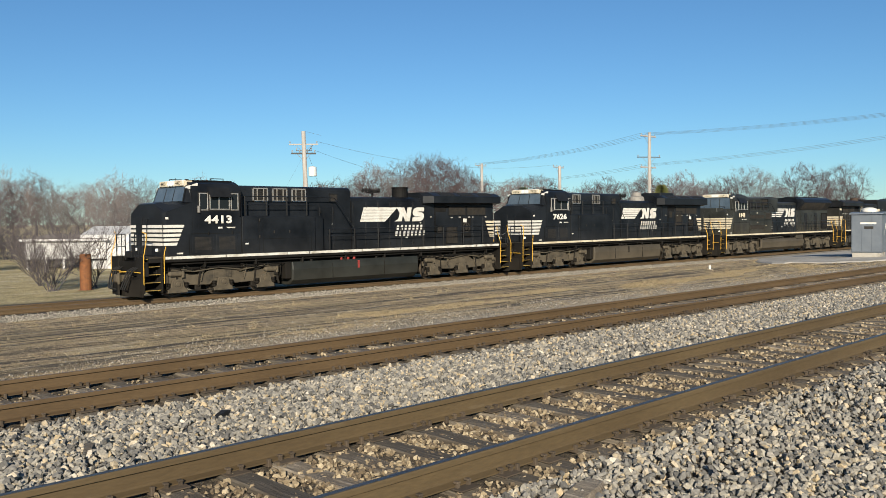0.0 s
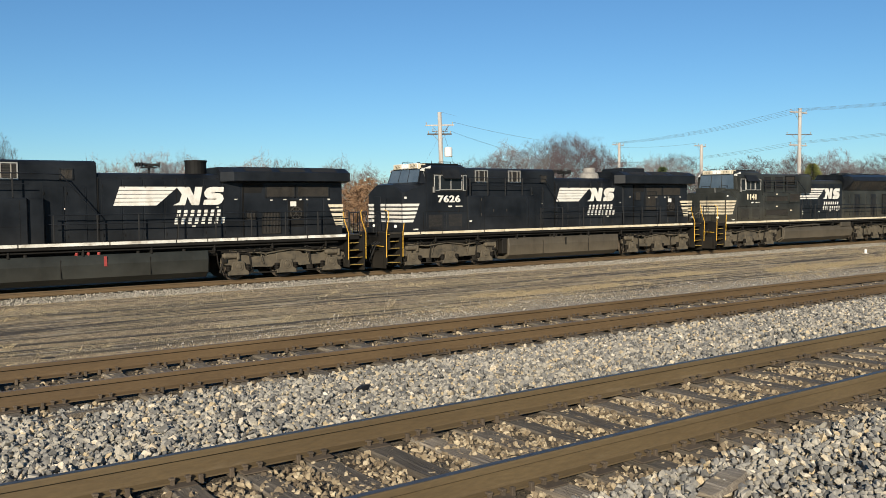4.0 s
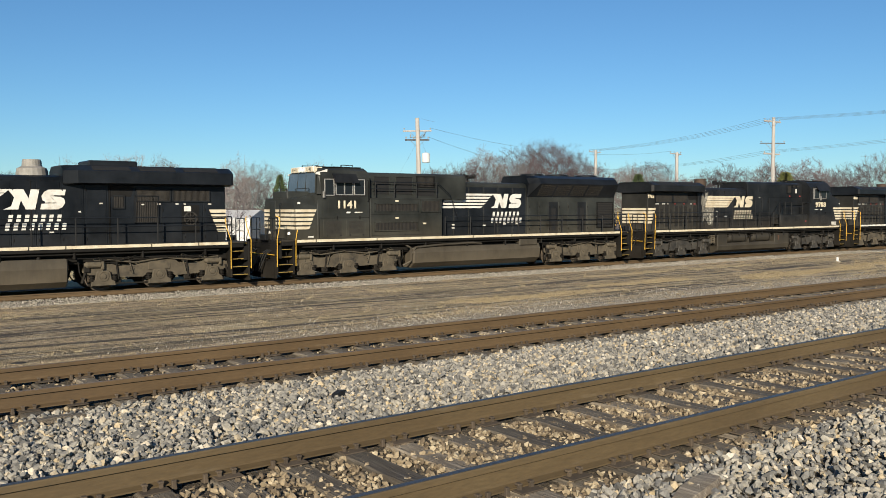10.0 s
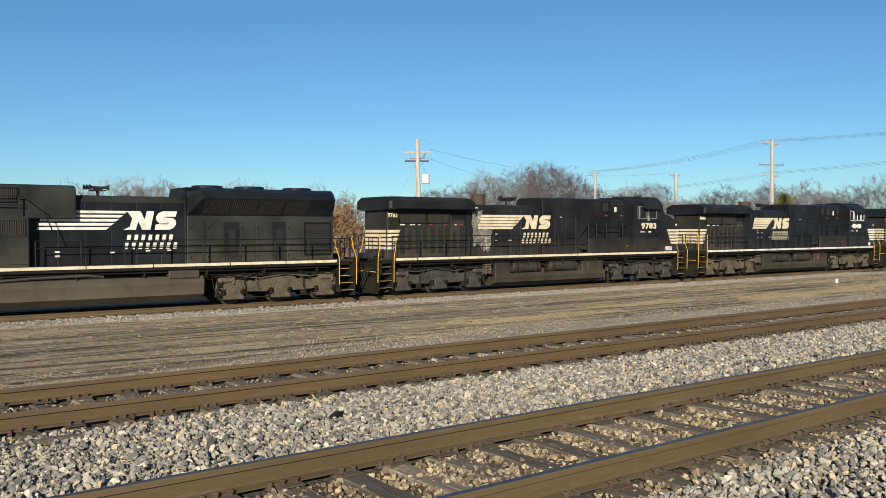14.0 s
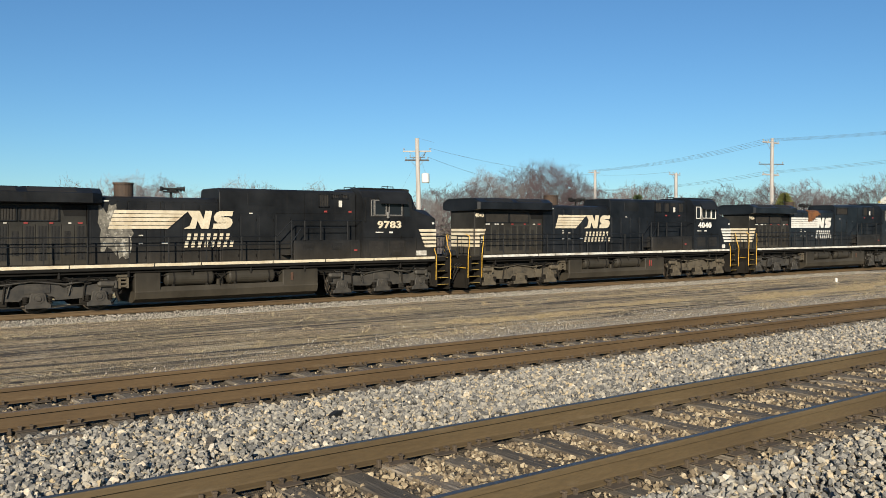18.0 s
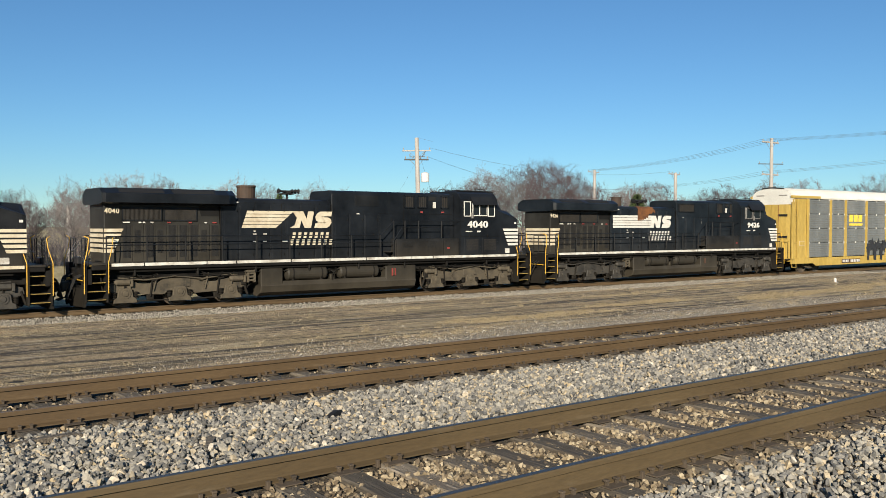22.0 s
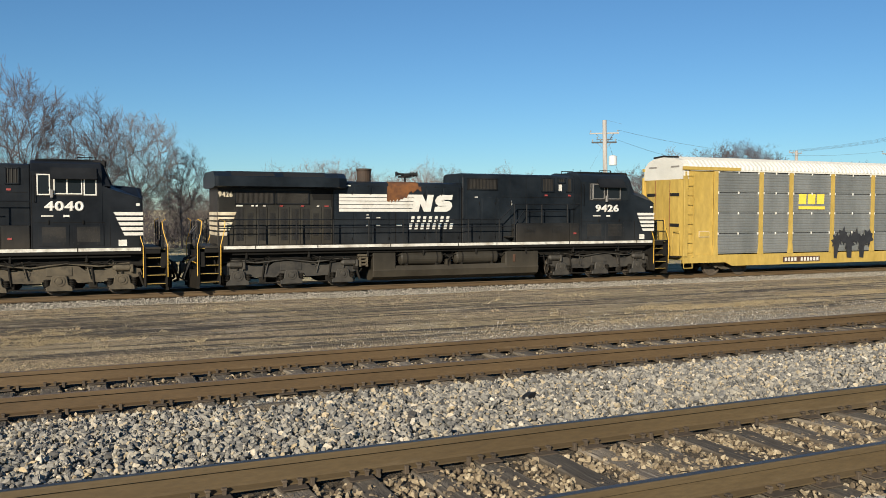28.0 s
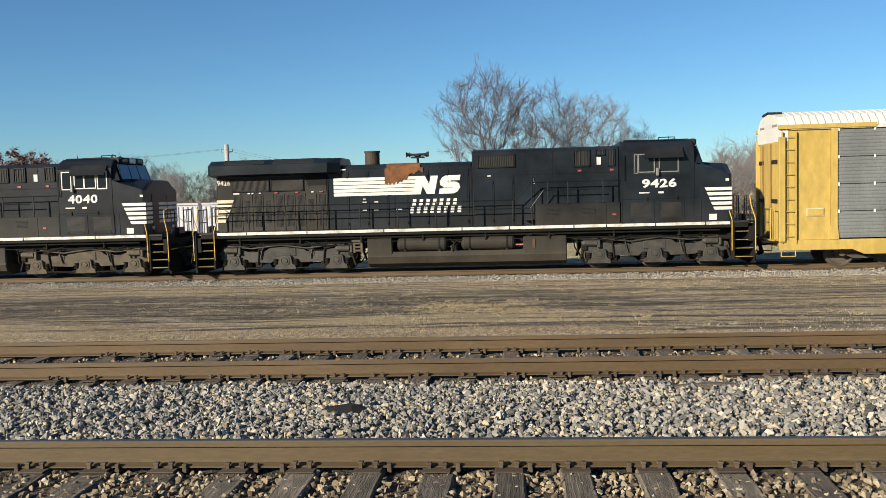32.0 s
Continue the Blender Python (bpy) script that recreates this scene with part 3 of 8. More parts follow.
def scatter(name, places, sizes, material, label, category, shapes=STONES, seed=1, parent=None):
    """One mesh of many separate pieces at places (n x 3) with sizes (n)."""
    rnd = np.random.RandomState(seed)
    n = len(places)
    pick = rnd.randint(0, len(shapes), n)
    q = rnd.normal(size=(n, 4))
    q /= np.linalg.norm(q, axis=1)[:, None]
    w, x, y, z = q.T
    R = np.stack([1 - 2 * (y * y + z * z), 2 * (x * y - z * w), 2 * (x * z + y * w), 2 * (x * y + z * w), 1 - 2 * (x * x + z * z), 2 * (y * z - x * w),
                  2 * (x * z - y * w), 2 * (y * z + x * w), 1 - 2 * (x * x + y * y)], 1).reshape(n, 3, 3)
    V, F, base = [], [], 0
    for k, (sv, sf) in enumerate(shapes):
        i = np.nonzero(pick == k)[0]
        if not len(i):
            continue
        vv = np.einsum("nij,vj->nvi", R[i], sv) * sizes[i][:, None, None] + places[i][:, None, :]
        V.append(vv.reshape(-1, 3))
        F.append((sf[None] + (np.arange(len(i)) * len(sv))[:, None, None]).reshape(-1, 3) + base)
        base += len(i) * len(sv)
    V, F = np.concatenate(V), np.concatenate(F)
    me = bpy.data.meshes.new(name)
    me.vertices.add(len(V))
    me.vertices.foreach_set("co", V.ravel())
    me.loops.add(F.size)
    me.loops.foreach_set("vertex_index", F.ravel().astype(np.int32))
    me.polygons.add(len(F))
    me.polygons.foreach_set("loop_start", np.arange(0, F.size, 3).astype(np.int32))
    me.update()
    me.validate()
    me.shade_flat()
    me.materials.append(material)
    return tagged(new(name, me), label, category, "", "stuff")


def clear_of_rails(p, margin=0.085):
    ok = np.ones(len(p), bool)
    for c in (T1_Y, T2_Y):
        for s in (-1, 1):
            ok &= np.abs(p[:, 1] - (c + s * GAUGE / 2)) > margin
    return ok


def lay_ballast():
    rnd = np.random.RandomState(11)

    def spread(x0, x1, y0, y1, per_m2):
        n = int((x1 - x0) * (y1 - y0) * per_m2)
        return np.stack([rnd.uniform(x0, x1, n), rnd.uniform(y0, y1, n), np.zeros(n)], 1)

    def drop(p, lift):
        p[:, 2] = [land(a, b) for a, b in p[:, :2]]
        p[:, 2] += rnd.uniform(lift[0], lift[1], len(p))
        return p

    # between and around the two near tracks
    zones = [(-6.5, 9.5, 6.45, 9.30, 900), (9.5, 24.0, 6.45, 9.30, 560), (24.0, 50.0, 6.45, 9.30, 190),
             (0.0, 8.5, 2.1, 3.95, 950), (8.5, 19.0, 1.6, 3.95, 520), (-7.0, 0.0, 2.6, 3.95, 380), (-9.0, 14.0, 1.0, 2.9, 160), (-9.0, 16.0, -0.8, 1.2, 60), (19.0, 32.0, 1.9, 3.95, 130),
             (-8.0, 14.0, 11.55, 12.5, 160), (14.0, 34.0, 11.55, 12.5, 110)]
    p = np.concatenate([drop(spread(*z), (-0.02, 0.06)) for z in zones])
    p[:, :2] += rnd.normal(0, 0.12, (len(p), 2)) * (p[:, 1:2] < 3.5)
    p = p[clear_of_rails(p, 0.10)]
    scatter("ballast", p, rnd.uniform(0.019, 0.040, len(p)) * rnd.choice([0.8, 1, 1.25], len(p)) * np.where(p[:, 1] < 4.3, 0.95, 1.0), M_stone, "grey and buff crushed stone ballast between the tracks", "ballast", seed=2)
    # cribs between the ties
    zones = [(-5.0, 9.5, 3.9, 6.35, 950), (9.5, 24.0, 3.9, 6.35, 480)]
    p = np.concatenate([drop(spread(*z), (-0.05, 0.030)) for z in zones] + [drop(spread(*z), (-0.07, 0.03)) for z in ((-8.0, 16.0, 9.25, 11.65, 260), (16.0, 34.0, 9.25, 11.65, 140))])
    p = p[clear_of_rails(p, 0.11)]
    scatter("crib_ballast", p, rnd.uniform(0.016, 0.036, len(p)), M_stone_tan, "rust-stained tan ballast lying between the ties", "ballast", seed=3)
    # shoulder of the train's track, and pale stone beyond the second track
    n = 26000
    x = rnd.uniform(-30, 62, n)
    p = np.stack([x, T3_Y + T3_K * x - rnd.uniform(1.1, 3.9, n), np.zeros(n)], 1)
    p = drop(p, (0.0, 0.07))
    scatter("shoulder_ballast", p, rnd.uniform(0.02, 0.048, n), M_stone_far, "pale clean ballast along the train's track", "ballast", CHIPS, seed=4)
    n = 9000
    x = 2 + rnd.beta(1.2, 2.0, n) * 45
    p = np.stack([x, 12.1 + np.abs(rnd.normal(0, 1.6, n)) * np.clip((x - 1) / 8, 0.2, 1), np.zeros(n)], 1)
    p = drop(p, (-0.005, 0.02))
    m = 105000
    x = rnd.uniform(-17, 46, m)
    y = 12.1 + rnd.beta(1.0, 1.35, m) * 18
    q = np.stack([x, y, np.zeros(m)], 1)
    thin = np.array([noise.noise((a * 0.12, b * 0.9, 2.2)) for a, b in zip(x, y)])
    keep = (np.abs(np.degrees(np.arctan2(x - 0, y)) - 22) < 54) & (thin + rnd.uniform(-0.3, 0.3, m) > np.where((y > 14.8) & (y < 21.5), 0.30, -0.08))
    q = drop(q[keep], (-0.006, 0.008))
    scatter("gravel", q, rnd.uniform(0.008, 0.020, len(q)), M_gravel, "tan and grey gravel bits trodden into the dirt", "gravel", CHIPS, seed=7)
    scatter("loose_stone", p, rnd.uniform(0.011, 0.025, n), M_stone_far, "pale loose stones strewn over the dirt", "stone", CHIPS, seed=6)


lay_ballast()


def blades(seed, count, height, lean):
    rnd = np.random.RandomState(seed)
    V, F = [], []
    for i in range(count):
        a, r = rnd.uniform(0, 2 * math.pi), abs(rnd.normal(0, 0.09))
        x, y = r * math.cos(a), r * math.sin(a)
        h, w = height * rnd.uniform(0.4, 1.3), rnd.uniform(0.0028, 0.0055)
        b = rnd.uniform(0, 2 * math.pi)
        dx, dy = lean * h * math.cos(b), lean * h * math.sin(b)
        c = rnd.uniform(0, math.pi)
        ux, uy = w * math.cos(c), w * math.sin(c)
        k = len(V)
        V += [(x - ux, y - uy, 0), (x + ux, y + uy, 0), (x + dx * 0.4 + ux * 0.7, y + dy * 0.4 + uy * 0.7, h * 0.6), (x + dx * 0.4 - ux * 0.7, y + dy * 0.4 - uy * 0.7, h * 0.6), (x + dx, y + dy, h)]
        F += [(k, k + 1, k + 2), (k, k + 2, k + 3), (k + 3, k + 2, k + 4)]
    return np.array(V), np.array(F)


def grow_straw():
    """Dead grass: tufts standing in broken rows along the yard, and flattened wisps between them."""
    rnd = np.random.RandomState(21)
    shapes = [blades(s, 34, 0.060, 1.2) for s in range(5)]
    n = 12000
    x = rnd.uniform(-20, 60, n)
    row = rnd.choice([16.3, 17.3, 18.6, 21.0, 14.4], n, p=[0.42, 0.30, 0.12, 0.08, 0.08])
    y = row + rnd.normal(0, 0.26, n) - 0.012 * x
    keep = np.array([noise.noise((a * 0.22, b * 0.7, 7.7)) > 0.16 for a, b in zip(x, y)]) & (x > -2 + 3 * rnd.normal(0, 1, n) - 8 * (row < 15))
    m = 900
    xw, yw = rnd.uniform(-20, 60, m), rnd.uniform(13.2, 27, m)
    x, y = np.concatenate([x[keep], xw]), np.concatenate([y[keep], yw])
    p = np.stack([x, y, np.zeros(len(x))], 1)
    p[:, 2] = [land(a, b) - 0.01 for a, b in p[:, :2]]
    V, F, base = [], [], 0
    for q in p:
        sv, sf = shapes[rnd.randint(5)]
        a, s = rnd.uniform(0, 6.3), rnd.uniform(0.35, 1.3)
        c, si = math.cos(a) * s, math.sin(a) * s
        V.append(np.stack([sv[:, 0] * c * 1.2 - sv[:, 1] * si * 1.2, sv[:, 0] * si + sv[:, 1] * c, sv[:, 2] * s], 1) + q)
        F.append(sf + base)
        base += len(sv)
    me = bpy.data.meshes.new("dry_grass")
    me.from_pydata(np.concatenate(V).tolist(), [], np.concatenate(F).tolist())
    me.materials.append(M_straw)
    tagged(new("dry_grass", me), "flattened straw-coloured dead grass in the dirt", "grass", "", "stuff")


grow_straw()

# ---- the train: locomotives and one auto rack car; x forward, z = 0 on the rail heads ----
M_rust_dark = surface("dark_brown_paint", (0.05, 0.025, 0.015), (0.09, 0.045, 0.025), 0.6)
TEXT = {}


def lettering(text, size, material, shear=0.0, bold=0.0):
    """A flat mesh of a word in the built-in font, centred on its own middle."""
    key = (text, size, material.name, shear, bold)
    if key not in TEXT:
        cu = bpy.data.curves.new("word", "FONT")
        cu.body, cu.size, cu.align_x, cu.align_y = text, size, "CENTER", "CENTER"
        cu.space_character = 1.12
        cu.shear, cu.extrude, cu.bevel_depth, cu.bevel_resolution = shear, 0.003, bold, 0
        ob = bpy.data.objects.new("word", cu)
        scene.collection.objects.link(ob)
        me = bpy.data.meshes.new_from_object(ob.evaluated_get(bpy.context.evaluated_depsgraph_get()))
        bpy.data.objects.remove(ob)
        me.name = "lettering"
        me.materials.clear()
        me.materials.append(material)
        TEXT[key] = me
    return TEXT[key]


def face_on(x, y, z, sd):
    """A pose on the side sd (+1 left, -1 right) of a vehicle: words read from outside."""
    return Matrix(((-sd, 0, 0, x), (0, 0, sd, y), (0, 1, 0, z), (0, 0, 0, 1)))


def slanted(b, x, z, w, h, lean, y0, y1, taper=0.0):
    """A leaning bar in the x-z plane."""
    b.prism([(x, z), (x + w, z), (x + w + lean - taper, z + h), (x + lean, z + h)], y0, y1, "y")


def side_art(parent, sd, x_tail, y, ink, length, mane=True, gap=0.024):
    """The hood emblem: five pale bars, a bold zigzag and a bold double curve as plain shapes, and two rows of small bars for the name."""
    # u runs from the viewer's left to right, starting at x_tail
    ux = lambda u: x_tail - sd * u
    z0, h, wide = 2.99, 0.70, 1.86
    stem = length - wide

    def quad(b, pts, lift=0.006):
        b.prism([(ux(p[0]), z0 + p[1]) for p in pts], y, y + sd * lift, "y")

    step = (h + gap) / 5
    for i in range(5):
        b = Build()
        z = i * step
        t = step - gap
        lead = 0.20 * i / 4 if mane else 0.0
        end = stem - 0.72 + 0.17 * i if mane else stem + 0.10 + 0.03 * i
        quad(b, [(lead, z), (end, z), (end + (0.14 if mane else 0.03), z + t), (lead + (0.045 if mane else 0.0), z + t)])
        part("stripe", b, ink, parent, "white stripe")
    u = stem
    b = Build()
    quad(b, [(u - 0.10, 0) if mane else (u + 0.06, 0), (u + 0.36, 0), (u + 0.45, 0.46 * h), (u + 0.60, 0), (u + 0.90, 0), (u + 1.05, h), (u + 0.77, h), (u + 0.70, 0.54 * h), (u + 0.54, h)]
         + ([(u + 0.04, h), (u + 0.24, 0.60 * h), (u + 0.14, 0.16 * h)] if mane else [(u + 0.20, h)]), 0.008)
    part("emblem", b, ink, parent, "white zigzag device")
    # the double curve: a band led round two half circles
    t, r = 0.20, (h - 0.20) / 4
    mid = [(0.34, h - t / 2), (-0.10, h - t / 2)]
    mid += [(-0.10 - 1.35 * r * math.sin(a), h - t / 2 - r + r * math.cos(a)) for a in (0.5, 1.05, 1.57, 2.1, 2.65)]
    mid += [(-0.10, h / 2), (0.10, h / 2)]
    mid += [(0.10 + 1.35 * r * math.sin(a), t / 2 + r + r * math.cos(a)) for a in (0.5, 1.05, 1.57, 2.1, 2.65)]
    mid += [(0.10, t / 2), (-0.36, t / 2)]
    one, two = [], []
    for k, p in enumerate(mid):
        a, c = mid[max(k - 1, 0)], mid[min(k + 1, len(mid) - 1)]
        dx, dz = c[0] - a[0], c[1] - a[1]
        n = math.hypot(dx, dz)
        w = t / 2 + 0.05 * abs(dz) / n
        one.append((p[0] - dz / n * w, p[1] + dx / n * w))
        two.append((p[0] + dz / n * w, p[1] - dx / n * w))
    b = Build()
    quad(b, [(u + 1.50 + v[0] + 0.16 * (v[1] / h - 0.5), v[1]) for v in one + two[::-1]])
    part("emblem", b, ink, parent, "white double curve device")
    for z, n, a0 in ((2.565 - z0, 7, u + 0.02), (2.265 - z0, 8, u - 0.08)):
        b = Build()
        for k in range(n):
            a = a0 + k * 0.262
            quad(b, [(a, z), (a + 0.135, z), (a + 0.175, z + 0.24), (a + 0.04, z + 0.24)])
        tagged(part("name_bar", b, ink, parent, "row of small white bars"), "", "", "", "stuff")


WHEELS = []


def wheelset_mesh():
    b = Build()
    b.rod((0, -0.9, 0), (0, 0.9, 0), 0.09, n=10)
    for s in (-1, 1):
        b.lathe((0, s * 0.68, 0), (0, s, 0), [(0, 0.56), (0.03, 0.56), (0.035, 0.533), (0.13, 0.527), (0.13, 0.45), (0.10, 0.42), (0.09, 0.2), (0.13, 0.16), (0.13, 0.0)], 28)
        for k in range(5):
            a = k * 2 * math.pi / 5
            b.box(math.cos(a) * 0.3 - 0.03, math.cos(a) * 0.3 + 0.03, s * 0.77, s * 0.783, math.sin(a) * 0.3 - 0.03, math.sin(a) * 0.3 + 0.03)
    return b.mesh("wheelset", M_steel_dirty)


M_steel_dirty = surface("grimy_wheel_steel", (0.045, 0.036, 0.028), (0.11, 0.085, 0.06), 0.7, 0.2, 4, 40)
WHEELSET = wheelset_mesh()


def add_wheels(truck, xs, r=0.533):
    for x in xs:
        w = new("wheelset", WHEELSET)
        w.parent = truck
        w.matrix_basis = pose(x, 0, r)
        WHEELS.append((w, x, r))


def spring(b, x, y, z0, z1, r, turns=4, wire=0.022):
    h = (z1 - z0) / turns
    rings = [(0, 0)]
    for k in range(turns):
        rings += [(k * h + 0.1 * h, r - wire), (k * h + 0.35 * h, r + wire), (k * h + 0.65 * h, r + wire), (k * h + 0.9 * h, r - wire)]
    b.lathe((x, y, z0), (0, 0, 1), rings + [(z1 - z0, 0)], 10)


TRUCKS = {}


def truck_meshes(style):
    half = 2.05
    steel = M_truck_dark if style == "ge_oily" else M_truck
    fr, gear = Build(), Build()
    for s in (-1, 1):
        y0, y1 = s * 1.02, s * 1.16
        # cast side frame with drops over the axles
        top = [(-2.75, 0.70), (-2.7, 0.92), (-2.4, 1.0), (-1.72, 0.98), (-1.5, 0.90), (-0.85, 0.90), (-0.6, 1.08), (0.6, 1.08), (0.85, 0.90), (1.5, 0.90), (1.72, 0.98), (2.4, 1.0), (2.7, 0.92), (2.75, 0.70)]
        low = [(2.5, 0.60), (1.7, 0.60), (1.52, 0.50), (0.62, 0.46), (0.45, 0.60), (-0.45, 0.60), (-0.62, 0.46), (-1.52, 0.50), (-1.7, 0.60), (-2.5, 0.60)]
        fr.prism(top + low, y0, y1, "y", 0.02)
        for x in (-half / 2, half / 2):
            fr.lathe((x, s * 1.15, 0.83), (0, s, 0), [(0, 0.12), (0.03, 0.12), (0.03, 0.07), (-0.02, 0.06)], 12)
            gear.lathe((x, s * 1.165, 0.74), (0, s, 0), [(0, 0.06), (0.006, 0.06), (0.006, 0.0)], 10)
        for x in (-half, 0, half):
            for dx in (-0.40, 0.40):
                gear.box(x + dx - 0.11, x + dx + 0.11, s * 1.0, s * 1.22, 0.22, 0.28, 0.01)
        # brake gear, air pipe and rods
        for x in (-2.0, 0.62, 1.6):
            gear.rod((x + 0.22, s * 1.2, 1.04), (x + 0.46, s * 1.2, 1.0), 0.04, n=6)
            gear.rod((x + 0.42, s * 1.2, 1.08), (x + 0.5, s * 1.18, 0.42), 0.035, n=6)
            gear.box(x + 0.34, x + 0.62, s * 1.04, s * 1.14, 0.28, 0.5, 0.03)
        gear.tube([(-2.6, s * 1.24, 1.10), (-1.2, s * 1.24, 1.13), (0, s * 1.25, 1.16), (1.2, s * 1.24, 1.13), (2.6, s * 1.24, 1.08)], 0.022, 6)
        gear.tube([(-2.5, s * 1.2, 0.30), (-0.9, s * 1.2, 0.26), (0.9, s * 1.2, 0.26), (2.5, s * 1.2, 0.30)], 0.026, 6)
        gear.box(-0.34, 0.34, s * 0.95, s * 1.14, 1.06, 1.24, 0.03)
        fr.box(-0.42, 0.42, s * 1.15, s * 1.19, 0.72, 1.04, 0.02)
        gear.box(1.0, 1.38, s * 0.9, s * 1.1, 1.0, 1.22, 0.03)
        gear.box(-1.25, -0.95, s * 0.95, s * 1.1, 0.98, 1.3, 0.03)
        gear.box(-2.72, -2.5, s * 1.1, s * 1.24, 0.7, 1.05, 0.03)
        for e in (-1, 1):
            gear.rod((e * 2.78, s * 1.15, 0.32), (e * 2.62, s * 1.15, 0.8), 0.05, n=6)
            gear.tube([(e * 2.9, s * 1.12, 1.2), (e * 2.85, s * 1.15, 0.7), (e * 2.6, s * 0.9, 0.25)], 0.025, 6)
            gear.tube([(e * 1.7, s * 1.3, 1.3), (e * 1.5, s * 1.34, 1.12), (e * 1.1, s * 1.3, 1.2), (e * 0.8, s * 1.2, 1.3)], 0.018, 5)
        # sanding pipes, brackets and small boxes on the frame
        for x in (-2.2, -1.15, 0.85, 1.75):
            fr.rod((x, s * 1.21, 1.24), (x + 0.16, s * 1.21, 0.62), 0.026, n=6)
            fr.box(x - 0.16, x + 0.12, s * 1.05, s * 1.2, 1.06, 1.2, 0.02)
        fr.tube([(-1.9, s * 1.22, 1.14), (-0.9, s * 1.24, 1.02), (0.2, s * 1.24, 1.16), (1.3, s * 1.23, 1.04), (2.3, s * 1.22, 1.14)], 0.03, 6)
        if style == "emd":
            for x in (-half, 0, half):
                fr.prism([(x - 0.42, 0.5), (x + 0.42, 0.5), (x + 0.3, 0.98), (x - 0.3, 0.98)], s * 1.16, s * 1.22, "y", 0.02)
    fr.box(-2.3, 2.3, -0.95, 0.95, 0.72, 0.98, 0.04)
    for x in (-half, 0, half):  # motors hung on the axles
        gear.box(x - 0.1, x + 0.85, -0.55, 0.55, 0.20, 0.95, 0.12)
    box = Build().prism([(-0.44, 0.20), (0.44, 0.20), (0.42, 0.34), (0.30, 0.42), (0.25, 0.70), (0.19, 0.75), (-0.19, 0.75), (-0.25, 0.70), (-0.30, 0.42), (-0.42, 0.34)], -1.10, -1.27, "y", 0.03)
    box.lathe((0, -1.26, 0.55), (0, -1, 0), [(0, 0.19), (0.03, 0.19), (0.035, 0.155), (0.02, 0.145), (0.02, 0.105), (0.05, 0.09), (0.05, 0.0)], 16)
    spr = Build()
    spring(spr, 0, -1.17, 0.36, 0.62, 0.085)
    cyl = Build().rod((-0.26, -1.2, 0.98), (0.20, -1.2, 0.98), 0.12, n=12).rod((-0.36, -1.2, 0.98), (-0.26, -1.2, 0.98), 0.06, 0.12, 12).box(0.22, 0.34, -1.3, -1.14, 0.8, 1.1, 0.03)
    return half, fr.mesh("side_frame", steel), gear.mesh("brake_rigging", M_frame), box.mesh("journal_box", steel), spr.mesh("coil_spring", M_frame), cyl.mesh("brake_cylinder", steel)


def truck(parent, cx, style, flip=1):
    """A three-axle truck. style: 'ge' or 'emd'."""
    t = thing("truck", pose(cx, 0, 0, 0, 0, 0 if flip > 0 else 180))
    t.parent = parent
    if style not in TRUCKS:
        TRUCKS[style] = truck_meshes(style)
    half, frame_me, gear_me, box_me, spring_me, cyl_me = TRUCKS[style]
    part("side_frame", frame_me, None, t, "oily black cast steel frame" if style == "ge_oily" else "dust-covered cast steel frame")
    tagged(part("brake_rigging", gear_me, None, t), "", "", "", "stuff")
    for s in (0, 180):
        k = 1 if s == 0 else -1
        for x in (-half, 0, half):
            part("journal_box", box_me, None, t).matrix_basis = pose(x, 0, 0, 0, 0, s)
            for dx in (-0.4, 0.4):  # one spring each side of the box
                part("coil_spring", spring_me, None, t).matrix_basis = pose(x + dx, 0, 0, 0, 0, s)
        for x in (-2.35, 2.1):
            part("brake_cylinder", cyl_me, None, t).matrix_basis = pose(x, 0, 0, 0, 0, s)
    add_wheels(t, (-half, 0, half))
    return t


def loft(b, rings):
    """Joins rings of equal length into one closed body."""
    n = len(rings[0])
    vs = [p for r in rings for p in r]
    fs = [tuple(range(n))[::-1], tuple(range((len(rings) - 1) * n, len(rings) * n))]
    for k in range(len(rings) - 1):
        fs += [(k * n + i, k * n + (i + 1) % n, k * n + n + (i + 1) % n, k * n + n + i) for i in range(n)]
    b.add(vs, fs)


def hood_ring(x, w, z0, z1, c):
    """A hood's cross-section at x: half width w, chamfered top."""
    return [(x, -w, z0), (x, w, z0), (x, w, z1 - c), (x, w - c * 0.5, z1 - c * 0.3), (x, w - c * 1.4, z1), (x, -w + c * 1.4, z1), (x, -w + c * 0.5, z1 - c * 0.3), (x, -w, z1 - c)]


def hood(parent, name, x0, x1, w, z0, z1, c, mat, label=""):
    b = Build()
    loft(b, [hood_ring(x0, w - 0.02, z0, z1 - 0.02, c), hood_ring(x0 + 0.03, w, z0, z1, c), hood_ring(x1 - 0.03, w, z0, z1, c), hood_ring(x1, w - 0.02, z0, z1 - 0.02, c)])
    return part(name, b, mat, parent, label)


